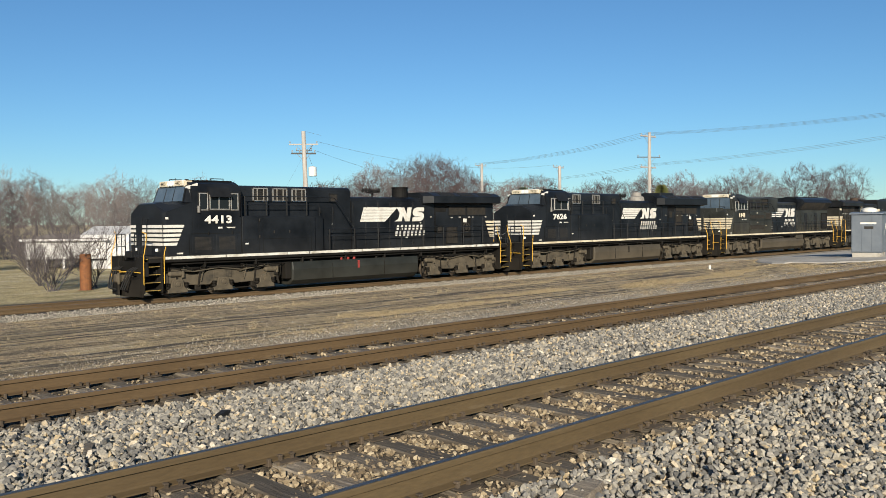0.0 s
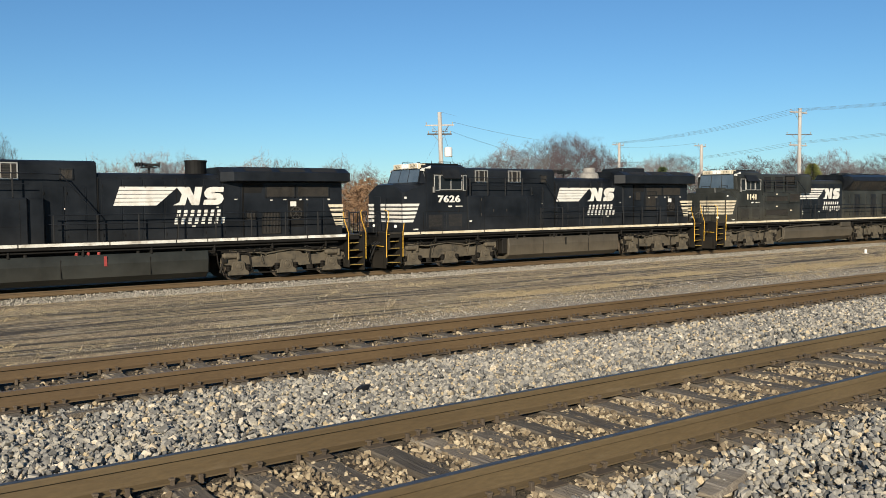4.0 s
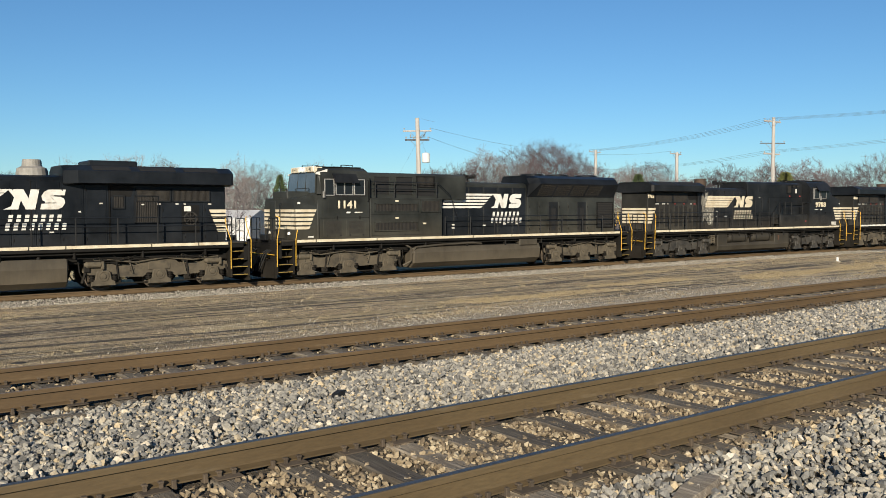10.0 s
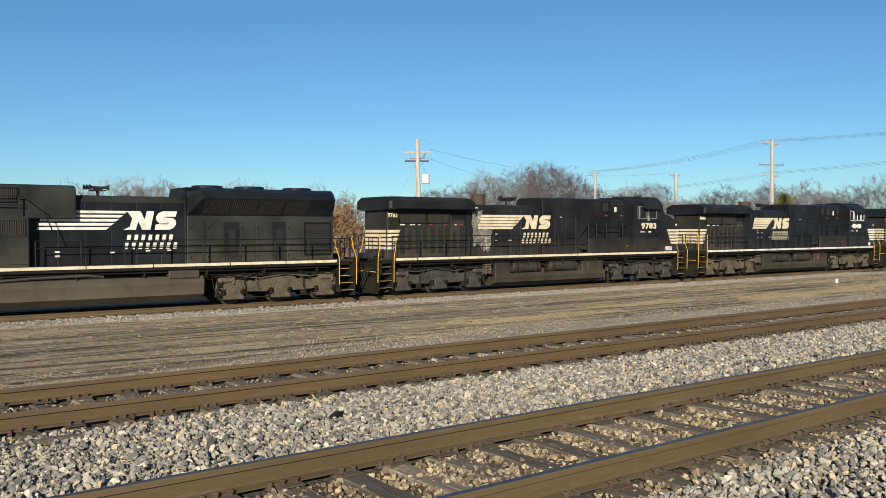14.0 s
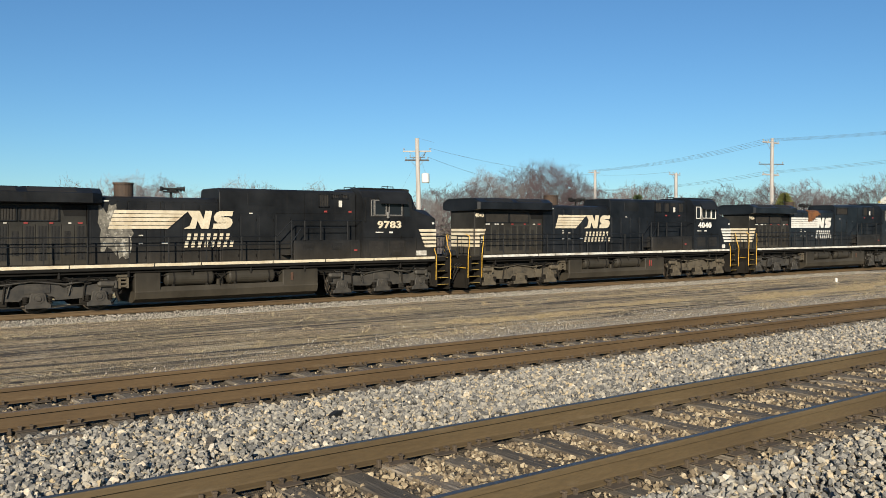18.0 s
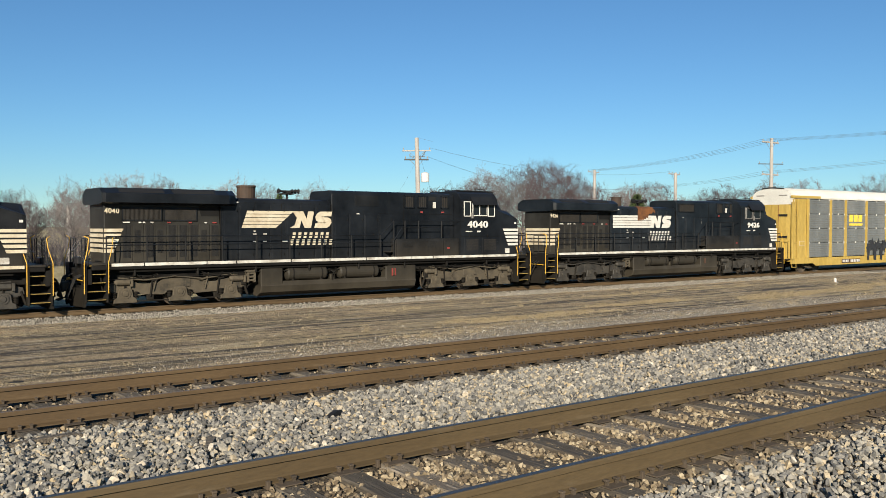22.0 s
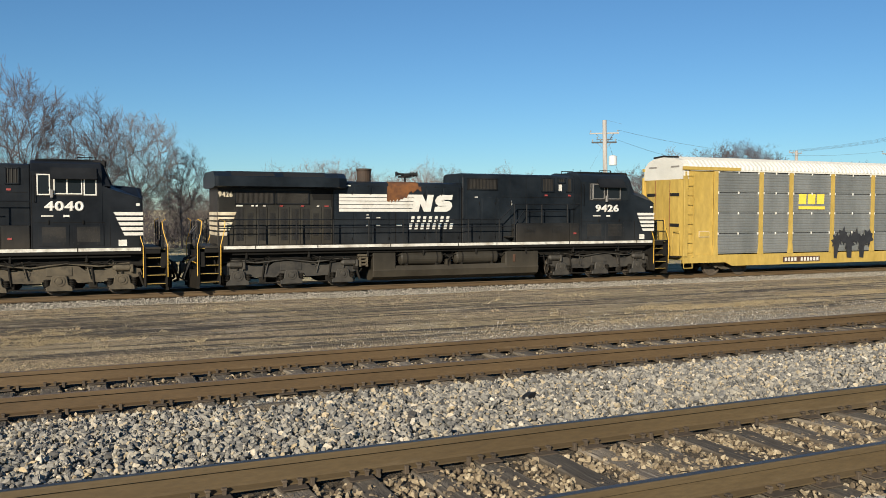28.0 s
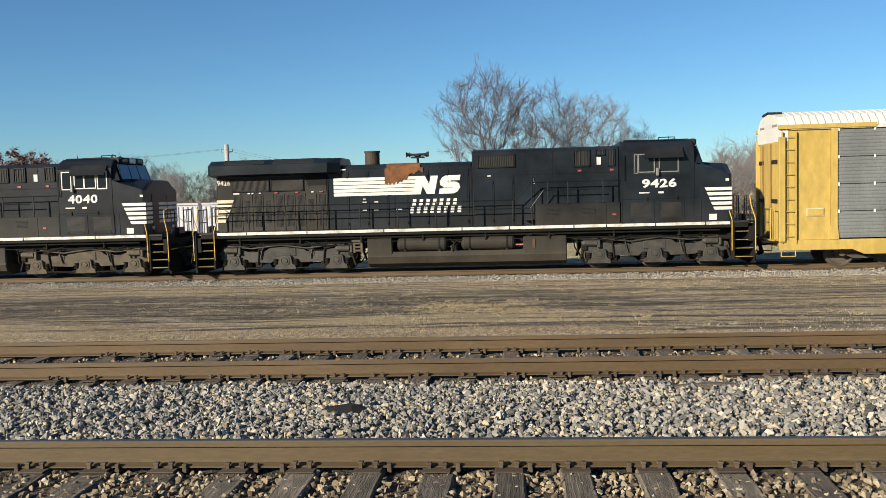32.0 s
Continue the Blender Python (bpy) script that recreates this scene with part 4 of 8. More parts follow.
def hood_door(parent, x0, x1, y, sd, z0, z1, mat, louvre=False, latch=True):
    b = Build().box(x0, x1, y - sd * 0.01, y + sd * 0.022, z0, z1, 0.008)
    if not louvre:
        b.box(x0 + 0.06, x1 - 0.06, y + sd * 0.02, y + sd * 0.030, z0 + 0.06, z1 - 0.06, 0.006)
    d = part("hood_door", b, M_black_worn if louvre else mat, parent)
    if louvre:
        g = Build()
        g.box(x0 + 0.15, x1 - 0.18, y, y + sd * 0.026, z0 + 0.16, z1 - 0.3)
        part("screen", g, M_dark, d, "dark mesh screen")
        g = Build()
        for a in ((x0 + 0.12, x0 + 0.15, z0 + 0.13, z1 - 0.27), (x1 - 0.18, x1 - 0.15, z0 + 0.13, z1 - 0.27)):
            g.box(a[0], a[1], y + sd * 0.02, y + sd * 0.036, a[2], a[3])
        g.box(x0 + 0.15, x1 - 0.18, y + sd * 0.02, y + sd * 0.036, z1 - 0.30, z1 - 0.27)
        part("screen_frame", g, M_black_worn, d)
    if latch:
        for z in (z0 + 0.25, z1 - 0.25):
            part("latch", Build().box(x1 - 0.07, x1 - 0.03, y + sd * 0.02, y + sd * 0.05, z - 0.05, z + 0.05, 0.008), M_frame, d)
    return d


def placard(parent, x, z, y, sd, w, h, mat, name="placard"):
    part(name, Build().box(x - w / 2, x + w / 2, y, y + sd * 0.035, z - h / 2, z + h / 2), mat, parent)


def grille(parent, x0, x1, z0, z1, y, sd, bars, mat=None, horizontal=False, name="grille"):
    f = Build()
    t = 0.045
    for a in ((x0, x1, z0, z0 + t), (x0, x1, z1 - t, z1), (x0, x0 + t, z0, z1), (x1 - t, x1, z0, z1)):
        f.box(a[0], a[1], y - sd * 0.02, y + sd * 0.05, a[2], a[3])
    g = part(name, f, mat or M_frame, parent)
    # no hole behind the bars: a near-black sheet carries the opening's shade
    part("screen", Build().box(x0 + t, x1 - t, y - sd * 0.02, y + sd * 0.012, z0 + t, z1 - t), M_dark, g, "dark sheet for the shade in the opening")
    s = Build()
    for i in range(bars):
        if horizontal:
            z = z0 + t + (z1 - z0 - 2 * t) * (i + 0.5) / bars
            s.box(x0 + t, x1 - t, y, y + sd * 0.035, z - 0.012, z + 0.012)
        else:
            x = x0 + t + (x1 - x0 - 2 * t) * (i + 0.5) / bars
            s.box(x - 0.014, x + 0.014, y, y + sd * 0.035, z0 + t, z1 - t)
    tagged(part("bar", s, M_grille, g), "", "", "", "stuff")
    return g


def cab_window(parent, x0, x1, z0, z1, y, sd, frame=None, t=0.05):
    f = Build()
    for a in ((x0, x1, z0, z0 + t), (x0, x1, z1 - t, z1), (x0, x0 + t, z0 + t, z1 - t), (x1 - t, x1, z0 + t, z1 - t)):
        f.box(a[0], a[1], y - sd * 0.02, y + sd * 0.03, a[2], a[3], 0.006)
    w = part("window", f, frame or M_alu, parent, "pale metal window frame")
    part("pane", Build().box(x0 + t, x1 - t, y - sd * 0.02, y + sd * 0.012, z0 + t, z1 - t), M_glass, w, "dark glass pane")
    return w


def handrail(parent, sd, runs, posts, y=1.47, mat=None, deck=1.58):
    for run in runs:
        part("handrail", Build().tube([(x, sd * y, z) for x, z in run], 0.021, 6), mat or M_black, parent)
    me = {}
    for x, z0, z1 in posts:
        k = round(z1 - z0, 2)
        if k not in me:
            me[k] = Build().box(-0.022, 0.022, -0.022, 0.022, 0, z1 - z0, 0.006).mesh("stanchion", mat or M_black)
        p = part("stanchion", me[k], None, parent)
        p.matrix_basis = pose(x, sd * y, z0)


def step_well(parent, x, sd, end, mat=None):
    """Corner steps with yellow tread edges and yellow grab rails. end: +1 front, -1 rear."""
    b = Build()
    b.box(x - 0.40, x - 0.34, sd * 0.85, sd * 1.5, 0.28, 1.69, 0.01)
    b.box(x + 0.34, x + 0.40, sd * 0.85, sd * 1.5, 0.28, 1.69, 0.01)
    b.box(x - 0.36, x + 0.36, sd * 0.82, sd * 0.88, 0.28, 1.69, 0.01)
    st = part("step_well", b, M_frame, parent)
    for k in range(5):
        z = 0.36 + k * 0.31
        part("tread", Build().box(x - 0.34, x + 0.34, sd * 0.86, sd * (1.44 - 0.02 * k), z, z + 0.035), M_frame, st)
        part("tread_edge", Build().box(x - 0.33, x + 0.33, sd * (1.442 - 0.02 * k), sd * (1.455 - 0.02 * k), z + 0.012, z + 0.034), M_tread, st, "yellow painted tread edge")
    for dx in (-0.44, 0.40):
        part("grab_rail", Build().tube([(x + dx, sd * 1.52, 0.62), (x + dx, sd * 1.54, 1.75), (x + dx - end * 0.14, sd * 1.46, 2.25), (x + dx - end * 0.18, sd * 1.42, 2.62), (x + dx - end * 0.05, sd * 1.3, 2.7)], 0.017, 6), M_yellow, parent, "yellow grab rail")


def end_gear(parent, end):
    """Platform end: pilot plate, coupler, hoses, end handrails, uncoupling lever. end: +1 front, -1 rear."""
    e = end
    b = Build()
    b.prism([(e * 10.55, 0.95), (e * 10.62, 1.5), (e * 10.42, 1.5), (e * 10.40, 0.95)], -1.45, 1.45, "y")
    part("end_sheet", b, M_frame, parent)
    b = Build()
    b.prism([(-1.42, 0.14), (-1.3, 0.9), (1.3, 0.9), (1.42, 0.14), (0.5, 0.10), (-0.5, 0.10)], e * 10.6, e * 10.68, "x")
    for s in (-1, 1):
        b.prism([(e * 10.64, s * 1.4), (e * 10.9, s * 0.35), (e * 10.84, s * 0.3), (e * 10.6, s * 1.35)], 0.14, 0.82, "z")
    part("plow", b, M_frame, parent, "dirty black pilot plow")
    b = Build()
    b.box(e * 10.3, e * 10.95, -0.12, 0.12, 0.72, 0.98, 0.03)
    b.box(e * 10.9, e * 11.14, -0.2, 0.16, 0.68, 1.02, 0.05)
    b.rod((e * 11.05, 0.14, 0.62), (e * 11.05, 0.14, 1.08), 0.06, n=8)
    part("coupler", b, M_truck, parent, "rusty knuckle coupler")
    for y in (-1.0, -0.78, -0.55, 0.5, 0.72, 0.95):
        part("air_hose", Build().tube([(e * 10.6, y, 1.28), (e * 10.85, y, 1.15), (e * 11.0, y * 0.9, 0.75), (e * 11.1, y * 0.8, 0.45), (e * 10.95, y * 0.7, 0.38)], 0.028, 6), M_dark, parent, "black rubber air hose")
    b = Build()
    b.tube([(e * 10.72, -1.4, 1.1), (e * 10.74, -0.4, 1.12), (e * 10.95, 0.0, 1.1), (e * 10.74, 0.4, 1.12), (e * 10.72, 1.4, 1.1)], 0.018, 6)
    part("uncoupling_lever", b, M_yellow, parent, "yellow uncoupling lever")
    for s in (-1, 1):
        part("end_rail", Build().tube([(e * 10.5, s * 0.45, 1.55), (e * 10.5, s * 0.45, 2.6), (e * 10.5, s * 1.3, 2.6), (e * 10.5, s * 1.3, 1.55)], 0.022, 6), M_black, parent)
        part("end_rail", Build().tube([(e * 10.5, s * 0.45, 2.1), (e * 10.5, s * 1.3, 2.1)], 0.018, 6), M_black, parent)
        part("end_rail", Build().tube([(e * 10.5, s * 0.8, 1.55), (e * 10.5, s * 0.8, 2.6)], 0.018, 6), M_black, parent)
    b = Build().tube([(e * 10.52, -0.4, 2.45), (e * 10.7, -0.2, 2.2), (e * 10.75, 0.1, 2.15), (e * 10.52, 0.4, 2.45)], 0.012, 5)
    part("safety_chain", b, M_steel, parent)
    b = Build().box(e * 10.45, e * 10.6, -0.3, 0.3, 1.66, 1.92, 0.02)
    part("footboard", b, M_black, parent, "raised end gangway plate")


def roof_fan(parent, x, z, r):
    b = Build().lathe((x, 0, z), (0, 0, 1), [(0, r), (0.12, r), (0.14, r - 0.05), (0.1, r - 0.07), (0.1, 0.0)], 20)
    part("roof_fan", b, M_black, parent)


def horn(parent, x, z):
    """Five trumpets on a bracket, three forward and two back."""
    b = Build()
    b.rod((x, 0, z - 0.05), (x, 0, z + 0.26), 0.05, n=6)
    b.box(x - 0.26, x + 0.26, -0.20, 0.20, z + 0.22, z + 0.28, 0.01)
    b.box(x - 0.10, x + 0.10, -0.24, 0.24, z + 0.27, z + 0.36, 0.02)
    for s, y, l in ((1, -0.19, 0.46), (1, 0.0, 0.40), (1, 0.19, 0.34), (-1, -0.11, 0.44), (-1, 0.11, 0.36)):
        b.lathe((x, y, z + 0.36), (s, 0, 0), [(0, 0.035), (l * 0.7, 0.045), (l * 0.9, 0.075), (l, 0.115), (l + 0.005, 0.0)], 10)
    part("air_horn", b, M_dark, parent, "black five-chime air horn")


def nose_stripes(parent, sd, x_front, mat, x_len=0.62, z0=2.13):
    for i in range(5):
        z = z0 + i * 0.178
        ln = x_len + i * 0.075
        for s in (-1, 1):
            b = Build().prism([(x_front, z), (x_front - ln, z), (x_front - ln - 0.06, z + 0.115), (x_front, z + 0.115)], s * 1.515, s * 1.522, "y")
            part("nose_stripe", b, mat, parent, "pale nose stripe")
        b = Build().box(x_front + 0.004, x_front + 0.012, -1.45, 1.45, z, z + 0.115)
        part("nose_stripe", b, mat, parent, "pale nose stripe")


def loco_base(name, label, sd, sill_mat, length=10.4):
    lo = thing(name, None, label, "locomotive", "locomotives of the train")
    b = Build()
    b.box(-length, length, -1.0, 1.0, 1.0, 1.64, 0.03)
    b.box(-length, length, -1.48, 1.48, 1.46, 1.64, 0.02)
    part("underframe", b, M_frame, lo, "grimy black underframe")
    part("walkway", Build().box(-length, length, -1.5, 1.5, 1.64, 1.70), M_black_worn, lo)
    # painted edge of the walkway in plates
    rnd = random.Random(len(label) + int(sd))
    for s in (-1, 1):
        x = -9.75
        while x < 9.7:
            w = rnd.choice((1.2, 1.8, 2.4, 3.0))
            x1 = min(x + w, 9.75)
            part("sill_stripe", Build().box(x + 0.02, x1 - 0.02, s * 1.5, s * 1.508, 1.585, 1.695), M_sill if sill_mat is M_white else sill_mat, lo, "pale reflective sill stripe")
            x = x1
    # pipes and brackets below the walkway
    b = Build()
    for s in (-1, 1):
        b.tube([(-9.4, s * 1.35, 1.38), (9.4, s * 1.35, 1.38)], 0.03, 6)
        b.tube([(-9.4, s * 1.25, 1.20), (-4.2, s * 1.3, 1.22), (4.2, s * 1.3, 1.22), (9.4, s * 1.25, 1.2)], 0.02, 6)
        for k in range(8):
            x = -8.9 + k * 2.4
            b.box(x, x + 0.08, s * 1.2, s * 1.4, 1.2, 1.48, 0.02)
    part("piping", b, M_frame, lo)
    for e in (-1, 1):
        end_gear(lo, e)
        for s in (-1, 1):
            step_well(lo, e * 10.24, s, e)
    return lo


NOSE = 9.80
CABS = {  # rear and front of the cab; its side windows as (rear, front, divider), and whether their frames are pale
    "4413": (6.30, 8.54, ((7.85, 8.25, 0), (6.86, 7.78, 7.36), (6.45, 6.81, 0)), "pale"),
    "7626": (6.25, 8.52, ((7.82, 8.12, 0), (6.56, 7.80, 7.20), (6.30, 6.52, 0)), "pale"),
    "1141": (6.22, 8.56, ((7.98, 8.46, 0), (7.06, 7.92, 7.50), (6.48, 7.02, 0)), "pale"),
    "9783": (5.84, 8.46, ((6.30, 6.44, 0), (6.46, 7.08, 0), (7.20, 7.92, 0)), "dull"),
    "4040": (6.20, 8.46, ((6.40, 6.82, 0), (6.92, 7.83, 7.34), (7.87, 8.29, 0)), "white"),
    "9426": (5.80, 8.46, ((6.30, 6.42, 0), (6.43, 7.04, 0), (7.18, 7.90, 0)), "dull")}
NUMBER_AT = {"4413": 7.37, "7626": 7.29, "1141": 7.36, "9783": 7.26, "4040": 7.26, "9426": 7.20}


def nose_and_cab(lo, sd, number, paint, boards, emd=False):
    xr, xf, openings, look_of = CABS[number]
    # nose
    b = Build()
    ring = lambda x, w, zt, c: [(x, -w, 1.702), (x, w, 1.702), (x, w, zt - c), (x, w - c, zt), (x, -w + c, zt), (x, -w, zt - c)]
    if emd:
        loft(b, [ring(xf - 0.4, 1.515, 3.62, 0.18), ring(xf + 0.2, 1.515, 3.62, 0.20), ring(xf + 0.22, 1.50, 3.56, 0.5), ring(NOSE, 1.48, 3.42, 0.12)])
        b.prism([(-0.75, 3.3), (0.75, 3.3), (0.7, 3.72), (-0.7, 3.72)], xf + 0.1, NOSE - 0.02, "x", 0.05)
    else:
        facet = lambda x, w, zs, zt: [(x, -w, 1.702), (x, w, 1.702), (x, w, zs), (x, 0.7, zt), (x, -0.7, zt), (x, -w, zs)]
        loft(b, [facet(xf - 0.1, 1.515, 3.92, 3.95), facet(xf + 0.34, 1.515, 3.74, 3.92), facet(NOSE - 0.14, 1.51, 3.48, 3.85), facet(NOSE, 1.47, 3.42, 3.81)])
    nose = part("nose", b, paint, lo, "black wide nose")
    part("nose_door", Build().box(NOSE - 0.01, NOSE + 0.02, -0.95, -0.35, 1.75, 3.3, 0.01), paint, nose)
    for y in (-0.95, 0.95):
        part("headlight", Build().lathe((NOSE, y, 1.95), (1, 0, 0), [(0, 0.07), (0.06, 0.07), (0.07, 0.05), (0.05, 0.0)], 12), M_lens, lo, "round ditch light")
    part("nose_grab", Build().tube([(NOSE + 0.02, 0.25, 3.2), (NOSE + 0.11, 0.25, 3.2), (NOSE + 0.11, 0.25, 2.3), (NOSE + 0.02, 0.25, 2.3)], 0.014, 6).tube([(NOSE - 0.3, -0.5, 3.72), (NOSE - 0.3, -0.5, 3.82), (NOSE - 0.3, 0.1, 3.82), (NOSE - 0.3, 0.1, 3.72)], 0.014, 6), M_black, lo)
    part("nose_grab", Build().tube([(xf + 0.3, sd * 0.9, 3.72), (xf + 0.3, sd * 0.9, 3.86), (NOSE - 0.4, sd * 0.75, 3.82), (NOSE - 0.4, sd * 0.75, 3.70)], 0.014, 6), M_black, lo)
    for s in (-1, 1):
        part("placard", Build().box(NOSE - 0.22, NOSE - 0.10, s * 1.50, s * 1.52, 3.18, 3.27), M_white, nose)
        if number in ("4040", "9783", "9426"):
            part("placard", Build().box(8.98 - 0.3 * (number == "9783"), 9.26, s * 1.515, s * 1.524, 1.76, 1.98), M_sill if number == "9783" else M_white, nose, "pale square notice")
        else:
            part("placard", Build().box(8.98, 9.24, s * 1.515, s * 1.524, 1.78, 1.84), M_sill, nose, "narrow pale notice")
    # cab shell
    b = Build()
    cr = lambda x, zt: [(x, -1.53, 1.702), (x, 1.53, 1.702), (x, 1.53, 4.34), (x, 1.30, zt - 0.12), (x, 1.0, zt), (x, -1.0, zt), (x, -1.30, zt - 0.12), (x, -1.53, 4.34)]
    zl, xl = (3.60, xf + 0.20) if emd else (3.86, xf + 0.30)
    loft(b, [cr(xr, 4.72), cr(xr + 0.04, 4.75), cr(xf - 0.04, 4.75), cr(xf, 4.72)])
    loft(b, [[(xf - 0.04, -1.5, zl), (xf - 0.04, 1.5, zl), (xf - 0.04, 1.28, 4.6), (xf - 0.04, -1.28, 4.6)], [(xl, -1.44, zl), (xl, 1.44, zl), (xf + 0.06, 1.22, 4.56), (xf + 0.06, -1.22, 4.56)]])
    cab = part("cab", b, paint, lo, "black cab with rounded roof edges")
    # windscreens on the sloped front
    for y0, y1 in ((-1.28, -0.42), (-0.38, 0.38), (0.42, 1.28)):
        xa, xb = xl - 0.005, xf + 0.12
        b = Build().add([(xa, y0, zl + 0.06), (xa, y1, zl + 0.06), (xb, y1 * 0.92, 4.50), (xb, y0 * 0.92, 4.50), (xa - 0.02, y0, zl + 0.05), (xa - 0.02, y1, zl + 0.05), (xb - 0.03, y1 * 0.92, 4.5), (xb - 0.03, y0 * 0.92, 4.5)],
                        [(0, 1, 2, 3), (4, 7, 6, 5), (0, 4, 5, 1), (1, 5, 6, 2), (2, 6, 7, 3), (3, 7, 4, 0)])
        b.v = [(p[0] + 0.022, p[1], p[2]) for p in b.v]
        part("windscreen", b, M_screen_glass, cab, "sloped windscreen with the sky's reflection in its colour")
    for y in (-0.40, 0.40, -1.31, 1.31):
        part("windscreen_pillar", Build().rod((xl + 0.02, y, zl + 0.03), (xf + 0.12, y * 0.93, 4.53), 0.025, n=6), paint, cab)
    # number boards and headlight over the windscreen
    b = Build().box(xf - 0.04, xf + 0.16, -1.0, 1.0, 4.53, 4.79, 0.04)
    if boards is M_white:  # pale shoulders of the brow, down the corner pillars
        for s in (-1, 1):
            b.prism([(xf - 0.34, 4.66), (xf + 0.13, 4.52), (xf + 0.16, 4.44), (xf - 0.02, 4.40), (xf - 0.34, 4.56)], s * 1.24, s * 1.37, "y")
    part("brow", b, boards, cab, "pale housing over the windscreen" if boards is M_white else "")
    for s in (-1, 1):
        part("number_board", Build().box(xf + 0.15, xf + 0.18, s * 0.35, s * 1.0, 4.56, 4.76), M_cream if boards is M_white else M_dark, cab)
        w = part("board_number", lettering(number, 0.2, M_dark if boards is M_white else M_cream), None, cab)
        w.matrix_basis = Matrix(((0, 0, 1, xf + 0.183), (1, 0, 0, s * 0.675), (0, 1, 0, 4.66), (0, 0, 0, 1)))
        part("number_board", Build().box(xf - 0.24, xf + 0.12, s * 1.05, s * 1.08, 4.52, 4.76), M_cream if boards is M_white else M_dark, cab)
    for y in (-0.14, 0.14):
        part("headlight", Build().lathe((xf + 0.15, y, 4.66), (1, 0, 0), [(0, 0.11), (0.05, 0.11), (0.06, 0.08), (0.04, 0.0)], 12), M_lens, cab)
    # side windows, sun shade, mirrors
    frame_mat = {"pale": M_alu, "dull": M_alu_dull, "white": M_white}[look_of]
    w0, w1 = min(o[0] for o in openings), max(o[1] for o in openings)
    for s in (-1, 1):
        y = s * 1.53
        part("seal", Build().box(w0 - 0.05, w1 + 0.05, s * 1.525, s * 1.536, 3.50, 4.28, 0.02), M_dark, cab, "black rubber window surround")
        for a, c, div in openings:
            z0 = 3.56 if c - a > 0.5 else 3.53
            win = cab_window(cab, a, c, z0, 4.25, y, s, frame_mat, 0.026 if c - a < 0.2 else 0.042)
            if div:
                part("divider", Build().box(div - 0.025, div + 0.025, y - s * 0.02, y + s * 0.034, z0 + 0.03, 4.21), frame_mat, win)
        if look_of == "dull":  # plain dark quarter light before the sliding windows
            part("pane", Build().prism([(8.00, 3.52), (8.34, 3.52), (8.28, 4.18), (8.00, 4.22)], y - s * 0.02, y + s * 0.008, "y"), M_glass, cab, "dark quarter light")
        a0 = w0 + (0.42 if look_of != "dull" else 0.35)
        a1 = w1 - (0.40 if look_of == "pale" else 0.0) + (0.15 if look_of == "dull" else 0.0)
        b = Build().prism([(s * 1.50, 4.42), (s * 1.76, 4.07), (s * 1.785, 4.09), (s * 1.50, 4.48)], min(a0, a1), max(a0, a1), "x")
        part("sun_shade", b, M_black_worn, cab, "dusty awning over the cab windows")
        mx = 7.12 if look_of == "dull" else 6.86 if look_of == "white" else w1 + 0.06
        part("mirror", Build().box(mx - 0.05, mx + 0.05, s * 1.56, s * 1.66, 3.44, 3.72, 0.015), M_alu_dull, cab)
        part("grab_rail", Build().tube([(xr + 0.12, s * 1.53, 3.3), (xr + 0.12, s * 1.60, 3.3), (xr + 0.12, s * 1.60, 4.2), (xr + 0.12, s * 1.53, 4.2)], 0.014, 5), M_frame, cab)
        # seams, latches and the access doors under the cab
        b = Build()
        b.box(xr + 0.02, xf + 0.1, s * 1.53, s * 1.537, 2.58, 2.598)
        b.box(xr + 0.02, xr + 0.04, s * 1.53, s * 1.537, 1.71, 4.3)
        b.box(8.70, 8.716, s * 1.515, s * 1.524, 1.71, 2.58)
        for x in (6.75, 7.85):
            b.box(x - 0.03, x + 0.03, s * 1.53, s * 1.56, 2.53, 2.67, 0.01)
        tagged(part("seam", b, M_frame, cab), "", "", "", "stuff")
        for a in (xr + 0.22, xr + 1.32):
            d = part("access_door", Build().box(a, a + 0.98, s * 1.53, s * 1.545, 1.78, 2.52, 0.008), paint, cab)
            b = Build()
            for k in range(15):
                b.box(a + 0.12, a + 0.86, s * 1.545, s * 1.552, 1.92 + k * 0.036, 1.938 + k * 0.036)
            tagged(part("louvre", b, M_grille, d), "", "", "", "stuff")
            for x in (a + 0.15, a + 0.8):
                part("latch", Build().lathe((x, s * 1.545, 1.85), (0, s, 0), [(0, 0.035), (0.02, 0.035), (0.02, 0)], 8), M_dark, d)
    # roof clutter
    b = Build()
    b.box(xr + 0.5, xr + 1.2, -0.45, 0.45, 4.74, 4.83, 0.03).box(xr + 1.4, xr + 2.1, -0.3, 0.35, 4.74, 4.81, 0.03)
    b.box(xr + 0.15, xf - 0.1, -1.05, -0.95, 4.74, 4.79, 0.02).box(xr + 0.15, xf - 0.1, 0.95, 1.05, 4.74, 4.79, 0.02)
    b.lathe((xf - 0.45, 0.2, 4.75), (0, 0, 1), [(0, 0.09), (0.1, 0.09), (0.12, 0.05), (0.12, 0)], 10)
    for x, y in ((xr + 1.3, 0.5), (xr + 0.3, -0.4), (xr + 1.9, -0.6)):
        b.rod((x, y, 4.74), (x, y, 4.94), 0.014, n=5)
    b.tube([(xr + 0.4, 0.75, 4.74), (xr + 0.4, 0.75, 4.88), (xr + 1.0, 0.75, 4.88), (xr + 1.0, 0.75, 4.74)], 0.018, 5)
    b.tube([(xr + 1.5, -0.75, 4.74), (xr + 1.5, -0.75, 4.88), (xr + 2.1, -0.75, 4.88), (xr + 2.1, -0.75, 4.74)], 0.018, 5)
    part("roof_gear", b, M_black_worn, cab, "antennas and air conditioner on the cab roof")
